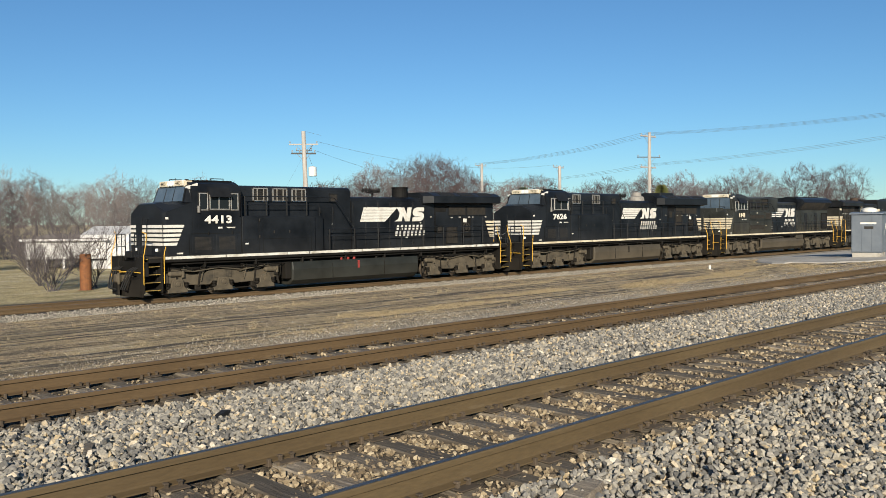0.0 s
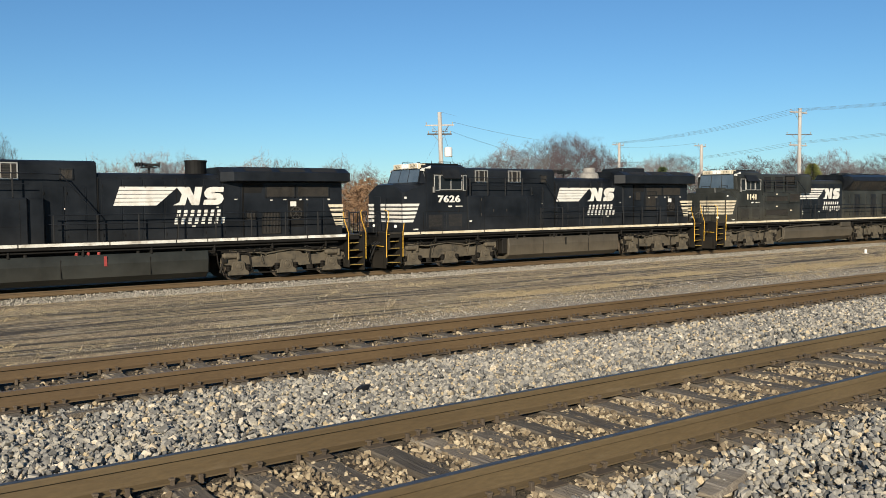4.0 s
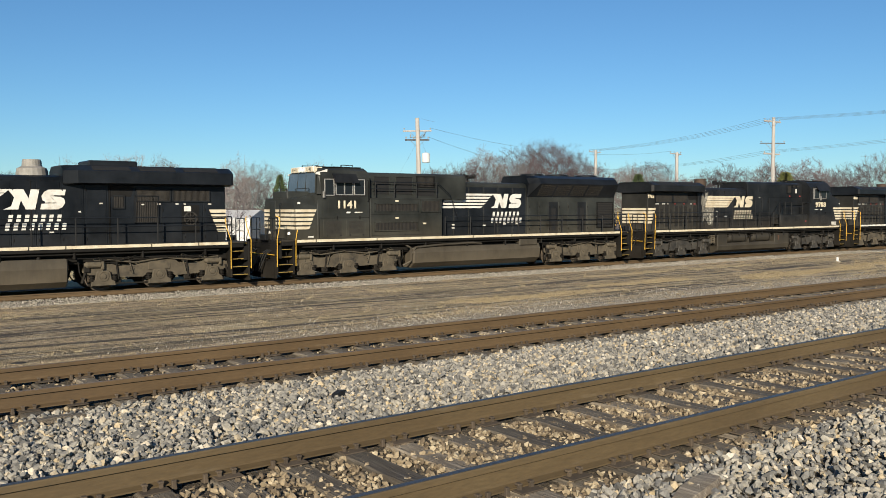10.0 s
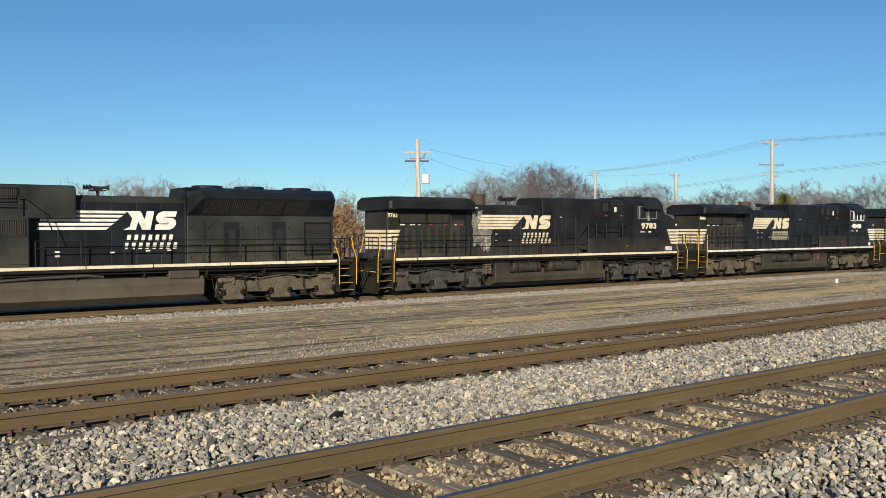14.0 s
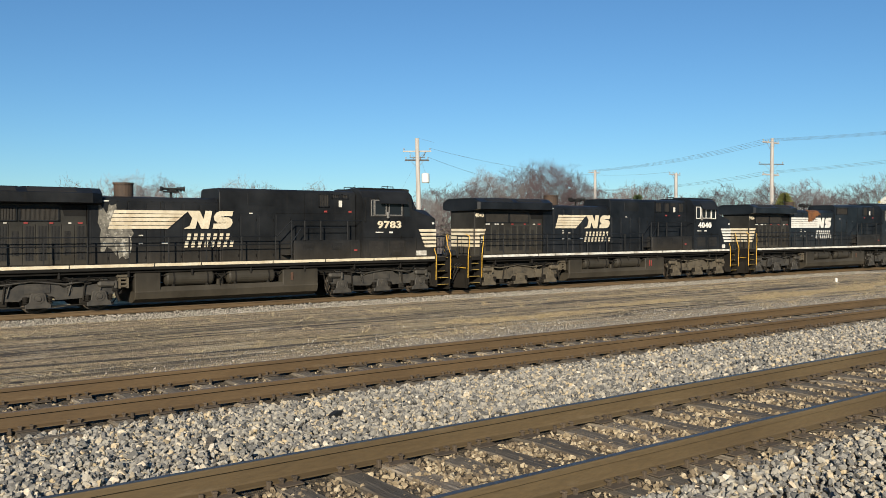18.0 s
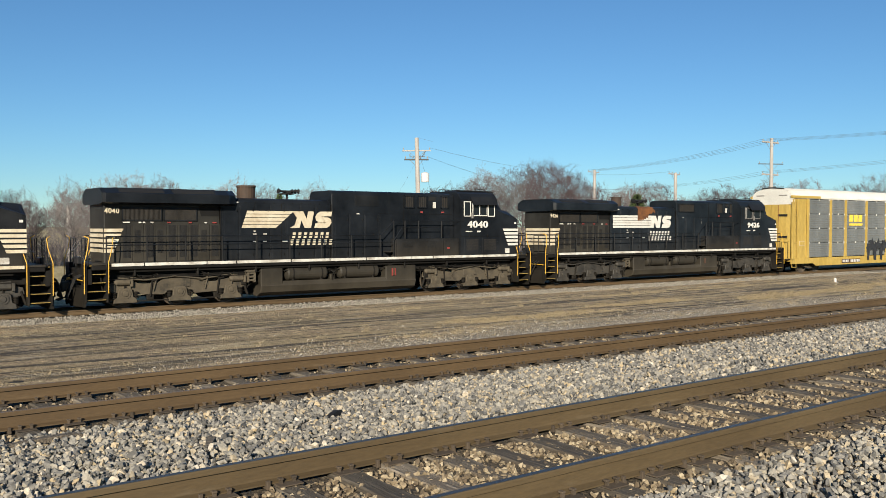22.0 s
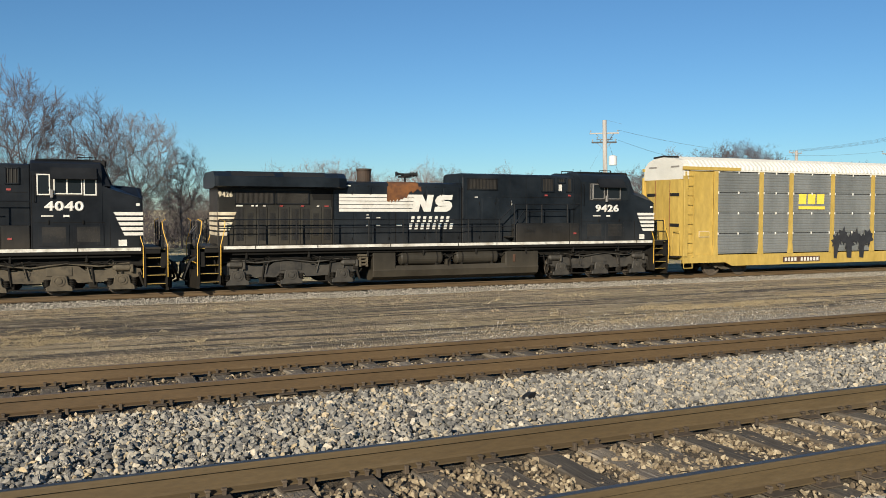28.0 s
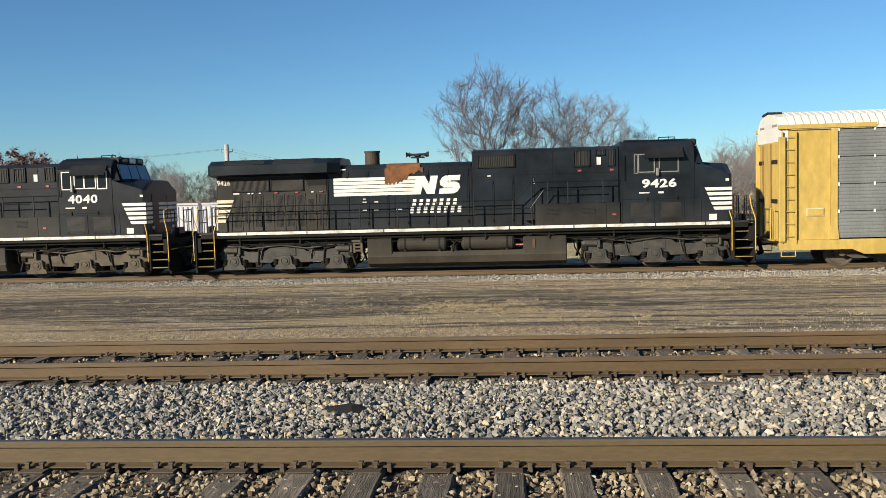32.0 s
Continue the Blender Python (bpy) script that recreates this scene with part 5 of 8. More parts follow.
    # the road number below the windows
    me = lettering(number, 0.50, M_cream if number in ("9783", "1141") else M_white, 0, 0.026)
    wide = max(v.co.x for v in me.vertices) - min(v.co.x for v in me.vertices)
    tall = max(v.co.y for v in me.vertices) - min(v.co.y for v in me.vertices)
    w = part("road_number", me, None, lo, "white road number")
    w.matrix_basis = face_on(NUMBER_AT[number], sd * 1.536, 3.14, sd) @ Matrix.Diagonal((0.88 / wide if emd else 1.26 / wide, 0.345 / tall, 1, 1))
    n = NUMBER_AT[number]
    placard(lo, n - sd * 0.05, 2.82, sd * 1.52, sd, 0.19, 0.07, M_white)
    placard(lo, n - 0.55, 2.82, sd * 1.52, sd, 0.38, 0.05, M_sill)
    return cab


M_alu_dull = surface("dull_window_frame", (0.15, 0.145, 0.135), (0.22, 0.21, 0.195), 0.55, 0.3, 5, 60)


def ge_tank(lo, sd, cylinders):
    if not cylinders:
        b = Build().prism([(-1.05, 0.2), (1.05, 0.2), (1.36, 0.42), (1.42, 0.9), (1.36, 1.24), (-1.36, 1.24), (-1.42, 0.9), (-1.36, 0.42)], -3.84, 3.70, "x", 0.05)
        part("fuel_tank", b, M_tank if cylinders is False else M_tank_dark, lo, "large dusty grey-brown fuel tank" if cylinders is False else "large dark grey fuel tank")
        for s in (-1, 1):
            for x in (-2.9, -1.2, 0.9, 2.6):
                part("tank_cap", Build().lathe((x, s * 1.25, 1.24), (0, 0, 1), [(0, 0.07), (0.08, 0.07), (0.09, 0)], 8), M_frame, lo)
            for x in (0.2, 0.55, 0.95):
                part("filler", Build().lathe((x, s * 1.3, 1.22), (0, s * 0.3, 1), [(0, 0.06), (0.10, 0.06), (0.13, 0.03), (0.13, 0)], 8), M_red if cylinders is None else M_frame, lo)
            part("tank_bracket", Build().box(3.72, 4.0, s * 0.9, s * 1.3, 0.5, 1.25, 0.02), M_frame, lo)
        placard(lo, 0.0, 1.0, sd * 1.40, sd, 0.10, 0.36, M_red if cylinders is None else M_frame, "fuel_gauge")
        for x in (-1.6, 1.5):
            part("tank_seam", Build().box(x, x + 0.02, sd * 1.405, sd * 1.425, 0.45, 1.1), M_frame, lo)
        return
    b = Build().prism([(-0.95, 0.2), (0.95, 0.2), (1.3, 0.36), (1.38, 0.62), (1.30, 0.80), (-1.30, 0.80), (-1.38, 0.62), (-1.3, 0.36)], -3.84, 3.78, "x", 0.03)
    b.box(2.15, 3.78, -1.36, 1.36, 0.6, 1.30, 0.04).box(-3.84, -2.86, -1.36, 1.36, 0.6, 1.34, 0.04)
    part("fuel_tank", b, M_tank_grimy, lo, "dusty black fuel tank below two air reservoirs")
    for s in (-1, 1):
        for x0, x1 in ((-2.70, -0.72), (-0.22, 1.86)):
            b = Build().lathe((x0, s * 1.1, 1.10), (1, 0, 0), [(0, 0.12), (0.06, 0.24), (0.13, 0.29), (x1 - x0 - 0.13, 0.29), (x1 - x0 - 0.06, 0.24), (x1 - x0, 0.12)], 20)
            r = part("air_reservoir", b, M_tank_grimy, lo, "dusty cylindrical air reservoir", smooth=False)
            for x in (x0 + 0.3, x1 - 0.36):
                part("strap", Build().lathe((x, s * 1.1, 1.10), (1, 0, 0), [(0, 0.305), (0.06, 0.305)], 20), M_frame, r)
                part("cradle", Build().box(x - 0.02, x + 0.08, s * 1.0, s * 1.3, 0.78, 0.90, 0.01), M_frame, r)
        part("pipe", Build().tube([(-0.66, s * 1.2, 1.25), (-0.46, s * 1.32, 1.10), (-0.40, s * 1.27, 0.8)], 0.035, 6), M_frame, lo)
        part("pipe", Build().tube([(-0.30, s * 1.2, 1.3), (-0.36, s * 1.34, 1.2), (-0.56, s * 1.36, 1.0), (-0.52, s * 1.3, 0.72)], 0.022, 6), M_frame, lo)
        part("valve_box", Build().box(-0.62, -0.36, s * 1.0, s * 1.28, 0.78, 1.02, 0.03), M_tank_grimy, lo)
        part("pipe", Build().tube([(2.3, s * 1.3, 1.33), (2.5, s * 1.38, 1.40), (3.3, s * 1.35, 1.36)], 0.04, 6), M_frame, lo)
        # brackets and a small rack of valves between tank and rear truck
        b = Build().box(-4.45, -4.0, s * 1.05, s * 1.34, 1.22, 1.30, 0.01).box(-4.40, -4.32, s * 1.05, s * 1.3, 0.8, 1.3).box(-4.12, -4.04, s * 1.05, s * 1.3, 0.8, 1.3)
        for k in range(3):
            b.box(-4.36, -4.08, s * 1.1, s * 1.3, 0.84 + k * 0.14, 0.92 + k * 0.14, 0.02)
        part("valve_rack", b, M_truck, lo)
    placard(lo, 2.55, 1.02, sd * 1.36, sd, 0.10, 0.32, M_rust_dark, "fuel_gauge")


RUNS = {  # by road number: tail of the emblem, its length, rear of the tall hood, wing's front, wing's top, horn, exhaust, its radius
    "4413": (-0.42, 4.15, 0.12, -4.75, 4.44, -2.03, -3.85, 0.42),
    "7626": (0.28, 4.12, 0.40, -4.10, 4.54, -1.15, -3.00, 0.30),
    "9783": (-4.70, 4.78, -0.42, -5.20, 4.44, -2.00, -3.83, 0.36),
    "4040": (-4.52, 4.08, -0.40, -5.10, 4.44, -2.02, -3.88, 0.38),
    "9426": (-5.15, 4.90, 0.26, -5.16, 4.46, -1.95, -3.77, 0.29)}


def ge_loco(name, number, sd, label, cylinders, high_block, boards=M_white, sill=M_white, rust=False, worn=False, rear_number=False):
    tail, art_len, aux_end, wing_front, zt, horn_x, stack_x, stack_r = RUNS[number]
    xr = CABS[number][0]
    paint = M_black_worn if worn else M_black_blue if number == "9426" else M_black
    lo = loco_base(name, label, sd, sill)
    for cx, fl in ((7.05, 1), (-7.12, -1)):
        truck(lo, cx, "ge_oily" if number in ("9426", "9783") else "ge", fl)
    ge_tank(lo, sd, cylinders)
    if number == "4040":
        for x in (2.47, 2.63):
            placard(lo, x, 1.02, sd * 1.362, sd, 0.035, 0.34, M_red, "gauge_stripe")
    cab = nose_and_cab(lo, sd, number, paint, boards)
    nose_stripes(lo, sd, NOSE + 0.005, M_white if not worn else M_cream, 0.62 if not high_block else 0.55)
    # hoods
    aux = hood(lo, "auxiliary_hood", aux_end, xr - 0.02, 1.02, 1.5, 4.62, 0.16, paint, "tall black hood section behind the cab")
    eng = hood(lo, "engine_hood", -5.4, aux_end - 0.02, 0.98, 1.5, 4.2, 0.18, paint, "black engine hood with side doors")
    rad = hood(lo, "radiator_hood", -9.85, -5.42, 0.98, 1.5, 4.0, 0.06, M_radiator if sd < 0 else paint, "radiator cab at the rear")
    # radiator wing, with screens let into its top
    b = Build()
    prof = lambda x, k: [(x, -1.5 * k, 3.93), (x, -1.5 * k, zt - 0.17), (x, -1.05 * k, zt + 0.03), (x, 1.05 * k, zt + 0.03), (x, 1.5 * k, zt - 0.17), (x, 1.5 * k, 3.93), (x, 1.02, 3.86), (x, -1.02, 3.86)]
    loft(b, [prof(-10.02, 0.93), prof(-9.90, 1.0), prof(wing_front - 0.12, 1.0), prof(wing_front + 0.3, 0.74)])
    wing = part("radiator_wing", b, paint, lo, "overhanging black radiator wing")
    n = 3 if wing_front > -4.8 else 2
    span = (wing_front - 0.5 + 9.6) / n
    for k in range(n):
        x0 = -9.5 + k * span
        f = Build().box(x0, x0 + span - 0.12, -0.95, 0.95, zt + 0.02, zt + 0.05, 0.01)
        part("radiator_screen", f, M_frame, wing)
        for s in (-1, 1):
            sl = Build().add([(x0 + 0.1, s * 1.12, zt + 0.012), (x0 + span - 0.25, s * 1.12, zt + 0.012), (x0 + span - 0.25, s * 1.42, zt - 0.118), (x0 + 0.1, s * 1.42, zt - 0.118),
                              (x0 + 0.1, s * 1.12, zt - 0.02), (x0 + span - 0.25, s * 1.12, zt - 0.02), (x0 + span - 0.25, s * 1.42, zt - 0.15), (x0 + 0.1, s * 1.42, zt - 0.15)],
                             [(0, 1, 2, 3), (7, 6, 5, 4), (0, 4, 5, 1), (1, 5, 6, 2), (2, 6, 7, 3), (3, 7, 4, 0)])
            part("radiator_screen", sl, M_dark, wing, "dark screen in the wing's slope")
    if number == "7626":
        part("roof_box", Build().box(-6.5, -4.75, -0.8, 0.8, zt, zt + 0.24, 0.05), paint, wing)
    for s in (-1, 1):
        # screens below the wing, then narrow louvred doors
        for x0, x1 in ((-9.22, -7.72), (-7.66, -6.35)):
            grille(rad, x0, x1, 3.26, 3.76, s * 0.98, s, 30, M_black_worn, name="radiator_intake")
        # dark trapezoid plate on the hood side, below the wing's front
        part("dark_trapezoid", Build().prism([(-6.30, 3.86), (-5.44, 3.86), (-5.44, 3.45), (-6.18, 3.45)], s * 0.98, s * 0.988, "y"), M_frame, rad)
        if sd < 0:
            for k in range(9):
                x = -9.24 + k * 0.427
                tall = k % 2 == 0 or k == 5
                d = part("hood_door", Build().box(x, x + 0.40, s * 0.97, s * 1.0, 1.72, 3.16, 0.008), M_radiator, rad)
                z0, z1, w = (1.88, 3.10, 0.28) if tall else (2.05, 2.92, 0.22)
                g = Build().box(x + 0.06, x + 0.06 + w, s * 0.99, s * 1.004, z0, z1)
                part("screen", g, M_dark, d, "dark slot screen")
                g = Build()
                for j in range(6):
                    xx = x + 0.06 + w * (j + 0.5) / 6
                    g.box(xx - 0.008, xx + 0.008, s * 1.0, s * 1.014, z0, z1)
                tagged(part("bar", g, M_slot, d), "", "", "", "stuff")
                part("latch", Build().box(x + 0.36, x + 0.39, s * 1.0, s * 1.02, 2.3, 2.4, 0.006), M_frame, d)
        else:
            for x0, x1, z0, z1 in ((-5.95, -5.5, 3.0, 3.5) if number == "7626" else (-5.95, -5.5, 2.35, 2.75), (-7.2, -6.3, 2.45, 3.5) if number == "7626" else (-7.0, -6.2, 1.8, 2.7)):
                grille(rad, x0, x1, z0, z1, s * 0.98, s, int((x1 - x0) / 0.07), M_black_worn, False, "louvre_door")
            for x0, x1 in ((-9.5, -8.95), (-8.9, -8.15), (-8.1, -7.3)):
                hood_door(rad, x0, x1, s * 0.98, s, 1.66, 3.2, paint)
        # engine room doors: the seam between two doors shows as a fine line
        n = 7
        step = (aux_end - 0.1 + 5.3) / n
        for k in range(n):
            hood_door(eng, -5.3 + k * step, -5.3 + (k + 1) * step - 0.035, s * 0.98, s, 1.66, 3.95, paint, False)
        b = Build()
        for x in (-5.4, -2.75, aux_end - 0.02):
            b.box(x - 0.02, x + 0.02, s * 0.97, s * 1.012, 1.6, 4.0)
        tagged(part("seam", b, M_frame, eng), "", "", "", "stuff")
        # a rod of lifting eyes and bolts along the hood's top edge
        b = Build()
        for k in range(12):
            b.box(-5.2 + k * 0.42, -5.16 + k * 0.42, s * 0.98, s * 1.0, 4.0, 4.04)
        tagged(part("bolt", b, M_frame, eng), "", "", "", "stuff")
    if sd < 0:
        labels_on = ((-9.05, 3.2, 0.30, M_sill), (-8.55, 3.2, 0.12, M_white), (-8.40, 3.2, 0.10, M_sill), (-8.10, 3.2, 0.13, M_sill), (-7.45, 3.2, 0.16, M_red), (-6.62, 3.2, 0.16, M_red), (-6.0, 3.2, 0.12, M_white), (-5.65, 3.2, 0.20, M_red),
                 (-4.75, 4.02, 0.26, M_white), (-3.95, 2.86, 0.12, M_white), (-3.95, 2.74, 0.20, M_sill), (-3.5, 2.74, 0.20, M_sill), (-3.95, 2.44, 0.20, M_sill), (-3.5, 2.44, 0.20, M_sill), (-2.6, 2.44, 0.30, M_sill))
    else:
        labels_on = ((-5.1, 3.2, 0.16, M_white), (-6.6, 3.16, 0.12, M_white), (-7.2, 3.18, 0.16, M_white), (-7.9, 3.18, 0.14, M_sill), (-8.2, 3.18, 0.10, M_white), (-9.2, 3.18, 0.14, M_sill), (-3.4, 2.18, 0.18, M_white), (-4.35, 2.9, 0.12, M_sill))
    for x, z, w, mat in labels_on:
        placard(lo, x, z, sd * 0.985, sd, w * 0.8, 0.048, M_sill if mat is M_white else mat)
    # exhaust and horn
    if number == "7626":
        b = Build().lathe((stack_x, 0, 4.18), (0, 0, 1), [(0, 0.55), (0.28, 0.50), (0.36, 0.34), (0.54, 0.32), (0.60, 0.30), (0.60, 0.2)], 20)
        part("exhaust_pipe", b, M_grille_brown, lo, "low pale metal exhaust stack")
    else:
        b = Build().lathe((stack_x, 0, 4.18), (0, 0, 1), [(0, stack_r + 0.08), (0.04, stack_r), (0.50, stack_r), (0.50, stack_r + 0.03), (0.57, stack_r + 0.03), (0.57, stack_r - 0.08), (0.3, stack_r - 0.1)], 20)
        part("exhaust_pipe", b, M_stack if sd < 0 else M_frame, lo, "brown heat-stained exhaust stack" if sd < 0 else "black exhaust stack on the hood")
    horn(lo, horn_x, 4.2)
    # hood behind the cab
    for s in (-1, 1):
        if high_block:
            for x0 in (4.70, 3.70, 2.70) if number == "4413" else (4.68, 2.66):
                grille(aux, x0, x0 + 0.76, 3.93, 4.52, s * 1.02, s, 6, M_alu, True, "brake_grille")
                part("slat", Build().box(x0 + 0.20, x0 + 0.24, s * 1.05, s * 1.075, 3.97, 4.48).box(x0 + 0.52, x0 + 0.56, s * 1.05, s * 1.075, 3.97, 4.48), M_grille_brown, aux)
            grille(aux, 0.92, 1.38, 3.93, 4.33, s * 1.02, s, 10, M_black_worn, False, "blower_screen")
            hood_door(aux, 0.5, 1.2, s * 1.02, s, 1.66, 3.7, paint)
            hood_door(aux, 1.25, 1.95, s * 1.02, s, 1.66, 3.7, paint)
        elif number == "9426":
            grille(aux, 0.46, 1.90, 3.92, 4.42, s * 1.02, s, 20, M_black_worn, False, "blower_screen")
            for x0, x1, z0 in ((4.08, 4.72, 3.86), (5.36, 5.64, 3.86), (4.90, 5.28, 4.27)):
                grille(aux, x0, x1, z0, 4.50, s * 1.02, s, max(3, int((x1 - x0) / 0.13)), paint, False, "inertial_screen")
        else:
            part("panel", Build().box(0.75, 1.98, s * 1.01, s * 1.03, 3.95, 4.42, 0.008), M_black_worn, aux, "plain riveted panel")
            vents = ((3.35, 3.90), (4.10, 4.62), (5.40, 5.86)) if number == "4040" else ((3.98, 4.50), (5.10, 5.42), (4.60, 5.00))
            for x0, x1 in vents:
                grille(aux, x0, x1, 3.90 if x1 - x0 > 0.42 else 4.28, 4.48, s * 1.02, s, max(3, int((x1 - x0) / 0.13)), paint, False, "inertial_screen")
            if number == "4040":
                part("screen", Build().box(4.72, 5.12, s * 1.01, s * 1.035, 4.26, 4.44), M_dark, aux)
        if not high_block:
            x = aux_end + 0.1
            while x < 2.5:
                hood_door(aux, x, x + 0.72, s * 1.02, s, 1.66, 3.6, paint)
                x += 0.76
            b = Build().box(3.30, 3.315, s * 1.02, s * 1.03, 2.6, 4.5).box(2.0, xr - 0.1, s * 1.02, s * 1.03, 3.62, 3.635)
            tagged(part("seam", b, M_frame, aux), "", "", "", "stuff")
    if high_block:
        b = Build().box(2.50, xr - 0.02, -1.5, 1.5, 1.56, 3.30, 0.04).box(1.96, 2.50, -1.36, 1.36, 1.56, 3.30, 0.03)
        blk = part("equipment_cabinet", b, paint, lo, "tall black electrical cabinet behind the cab")
        b = Build()
        for x in (5.45, 5.25, 2.75):
            b.box(x, x + 0.012, sd * 1.5, sd * 1.506, 1.65, 3.22)
        b.box(2.75, 6.2, sd * 1.5, sd * 1.506, 2.30, 2.312)
        tagged(part("seam", b, M_frame, blk), "", "", "", "stuff")
        for x, z in ((5.42, 3.12), (5.42, 2.42), (4.7, 2.6), (3.9, 2.6)):
            part("latch", Build().box(x - 0.02, x + 0.02, sd * 1.5, sd * 1.53, z - 0.06, z + 0.06, 0.006), M_grille, blk)
        for x, z, m2 in ((6.05, 2.12, M_white), (5.4, 1.66, M_sill), (4.4, 1.66, M_sill), (3.4, 1.66, M_sill), (1.3, 2.9, M_white), (0.9, 2.9, M_sill)):
            placard(lo, x, z, sd * 1.475 if x > 1.9 else sd * 1.0, sd, 0.15, 0.06, m2)
        runs = [[(-9.9, 2.68), (1.85, 2.68)], [(-9.9, 2.36), (1.85, 2.36)], [(xr - 0.1, 3.78), (2.45, 3.78)], [(xr - 0.1, 4.14), (2.2, 4.14), (1.4, 4.10), (0.3, 2.72)]]
        posts = [(-9.9 + k * 1.45, 1.56, 2.68) for k in range(9)] + [(xr - 0.2 - k * 1.05, 3.30, 4.14) for k in range(4)]
    else:
        b = Build()
        b.prism([(xr - 0.02, 1.56), (xr - 0.02, 2.50), (2.66, 2.50), (2.62, 2.46), (2.62, 1.56)], -1.46, 1.46, "y", 0.03)
        blk = part("equipment_cabinet", b, M_black_worn, lo, "dusty low cabinet behind the cab")
        for x0 in (3.0, 4.35):
            b = Build()
            for k in range(6):
                b.box(x0, x0 + 0.5, sd * 1.46, sd * 1.475, 2.1 + k * 0.05, 2.125 + k * 0.05)
            part("louvre", b, M_dark, blk)
        for x in (2.62, 5.25):
            part("seam", Build().box(x + 0.01, x + 0.022, sd * 1.46, sd * 1.468, 1.6, 2.46), M_frame, blk)
        for x, z, m2 in ((5.55, 2.05, M_red), (2.2, 3.5, M_red), (2.55, 3.4, M_white), (2.55, 3.3, M_white), (4.32, 3.72, M_red), (5.52, 3.72, M_red), (0.62, 3.4, M_white), (0.9, 3.6, M_sill)):
            placard(lo, x, z, sd * 1.44 if x > 2.66 and z < 2.6 else sd * 1.005, sd, 0.14 if z < 3.39 or z > 3.5 else 0.11, 0.07 if z < 3.39 or z > 3.41 else 0.16, m2)
        part("placard", Build().box(4.96, 5.12, sd * 1.03, sd * 1.045, 3.92, 4.20), M_sill, lo, "white notice")
        # a step notched into the cabinet's end
        part("foot_step", Build().box(2.2, 2.62, -1.4, 1.4, 1.9, 1.94), M_black_worn, lo)
        runs = [[(-9.9, 2.68), (1.85, 2.68), (2.50, 3.32), (xr + 0.2, 3.32)], [(-9.9, 2.36), (2.45, 2.36), (2.95, 3.02), (5.0, 3.02)]]
        posts = [(-9.9 + k * 1.46, 1.56, 2.68) for k in range(9)] + [(2.50, 1.56, 3.32), (3.1, 2.50, 3.32), (3.85, 2.50, 3.32), (5.15, 2.50, 3.32)]
    for s in (-1, 1):
        handrail(lo, s, runs, posts)
    side_art(lo, sd, tail, sd * (1.056 if number == "9783" else 1.018), M_cream if number in ("9783", "4040") else M_white, art_len, number != "9426")
    if number == "9783":
        # bare grey primer where the paint has flaked off round the emblem's tail
        rnd = random.Random(5)
        for x0, x1, z0, z1 in ((-5.05, -4.35, 2.0, 3.9), (-4.5, -3.75, 1.9, 3.75)):
            ring = []
            for k in range(22):
                a = 2 * math.pi * k / 22
                q = rnd.uniform(0.62, 1.05)
                cx, cz = (x0 + x1) / 2, (z0 + z1) / 2
                sq = max(abs(math.cos(a)), abs(math.sin(a)))
                ring.append((cx + (x1 - x0) / 2 * q * math.cos(a) / sq, cz + (z1 - z0) / 2 * q * math.sin(a) / sq))
            part("flaked_patch", Build().prism(ring, sd * 1.022, sd * (1.029 + 0.001 * (x0 > -5)), "y"), M_flaked, lo, "flaked paint with bare pale primer")
    # chevrons at the rear of the hood
    for i in range(5):
        z = 2.08 + i * 0.19
        b = Build().prism([(-9.86, z), (-9.52 + i * 0.075, z), (-9.46 + i * 0.075, z + 0.125), (-9.86, z + 0.125)], sd * 1.004, sd * 1.016, "y")
        part("rear_stripe", b, M_cream, lo, "cream rear stripe")
        part("rear_stripe", Build().box(-9.862, -9.87, -0.9, 0.9, z, z + 0.125), M_cream, lo, "cream rear stripe")
    if rear_number:
        w = part("rear_number", lettering(number, 0.27, M_cream, 0, 0.010), None, lo, "small road number on the rear hood")
        w.matrix_basis = face_on(-9.56, sd * 0.985, 3.62, sd) @ Matrix.Diagonal((0.9, 1, 1, 1))
    if sd > 0:
        wx = -7.68 if number == "4413" else -8.42
        part("brake_panel", Build().box(wx - 0.35, wx + 0.35, sd * 1.0, sd * 1.012, 2.05, 3.15), M_frame, lo, "recessed hand brake panel")
        b = Build().lathe((wx, sd * 1.01, 2.62), (0, sd, 0), [(0, 0.27), (0.04, 0.27), (0.04, 0.22), (0.0, 0.22)], 18)
        for k in range(4):
            a = k * math.pi / 4
            b.rod((wx - 0.25 * math.cos(a), sd * 1.03, 2.62 - 0.25 * math.sin(a)), (wx + 0.25 * math.cos(a), sd * 1.03, 2.62 + 0.25 * math.sin(a)), 0.02, n=5)
        part("hand_brake_wheel", b, M_grille, lo, "spoked hand brake wheel")
        placard(lo, wx + 0.12, 3.0, sd * 1.0, sd, 0.26, 0.2, M_white)
    if rust:
        # burnt, rusty patch over the end of the stripes: ragged, running down from the hood top
        rnd = random.Random(9)
        low = []
        for k in range(31):
            f = k / 30
            z = 3.42 if f < 0.30 else 3.48 if f < 0.50 else 3.70 + 0.10 * math.sin(f * 20) if f < 0.8 else 3.88
            low.append((-3.14 + f * 1.52, z + rnd.uniform(-0.07, 0.07)))
        b = Build().prism([(-1.64, 4.02), (-3.12, 4.02)] + low, sd * 1.030, sd * 1.036, "y")
        part("rust_patch", b, M_burnt, lo, "burnt orange rust patch over the stripes")
        b = Build().prism([(0.99, 4.02), (0.9, 4.15), (0.75, 4.205), (0.7, 4.215), (0.93, 4.17), (1.035, 4.02)], -3.05, -1.75, "x")
        b.v = [(x, y * sd, z) for x, y, z in b.v]
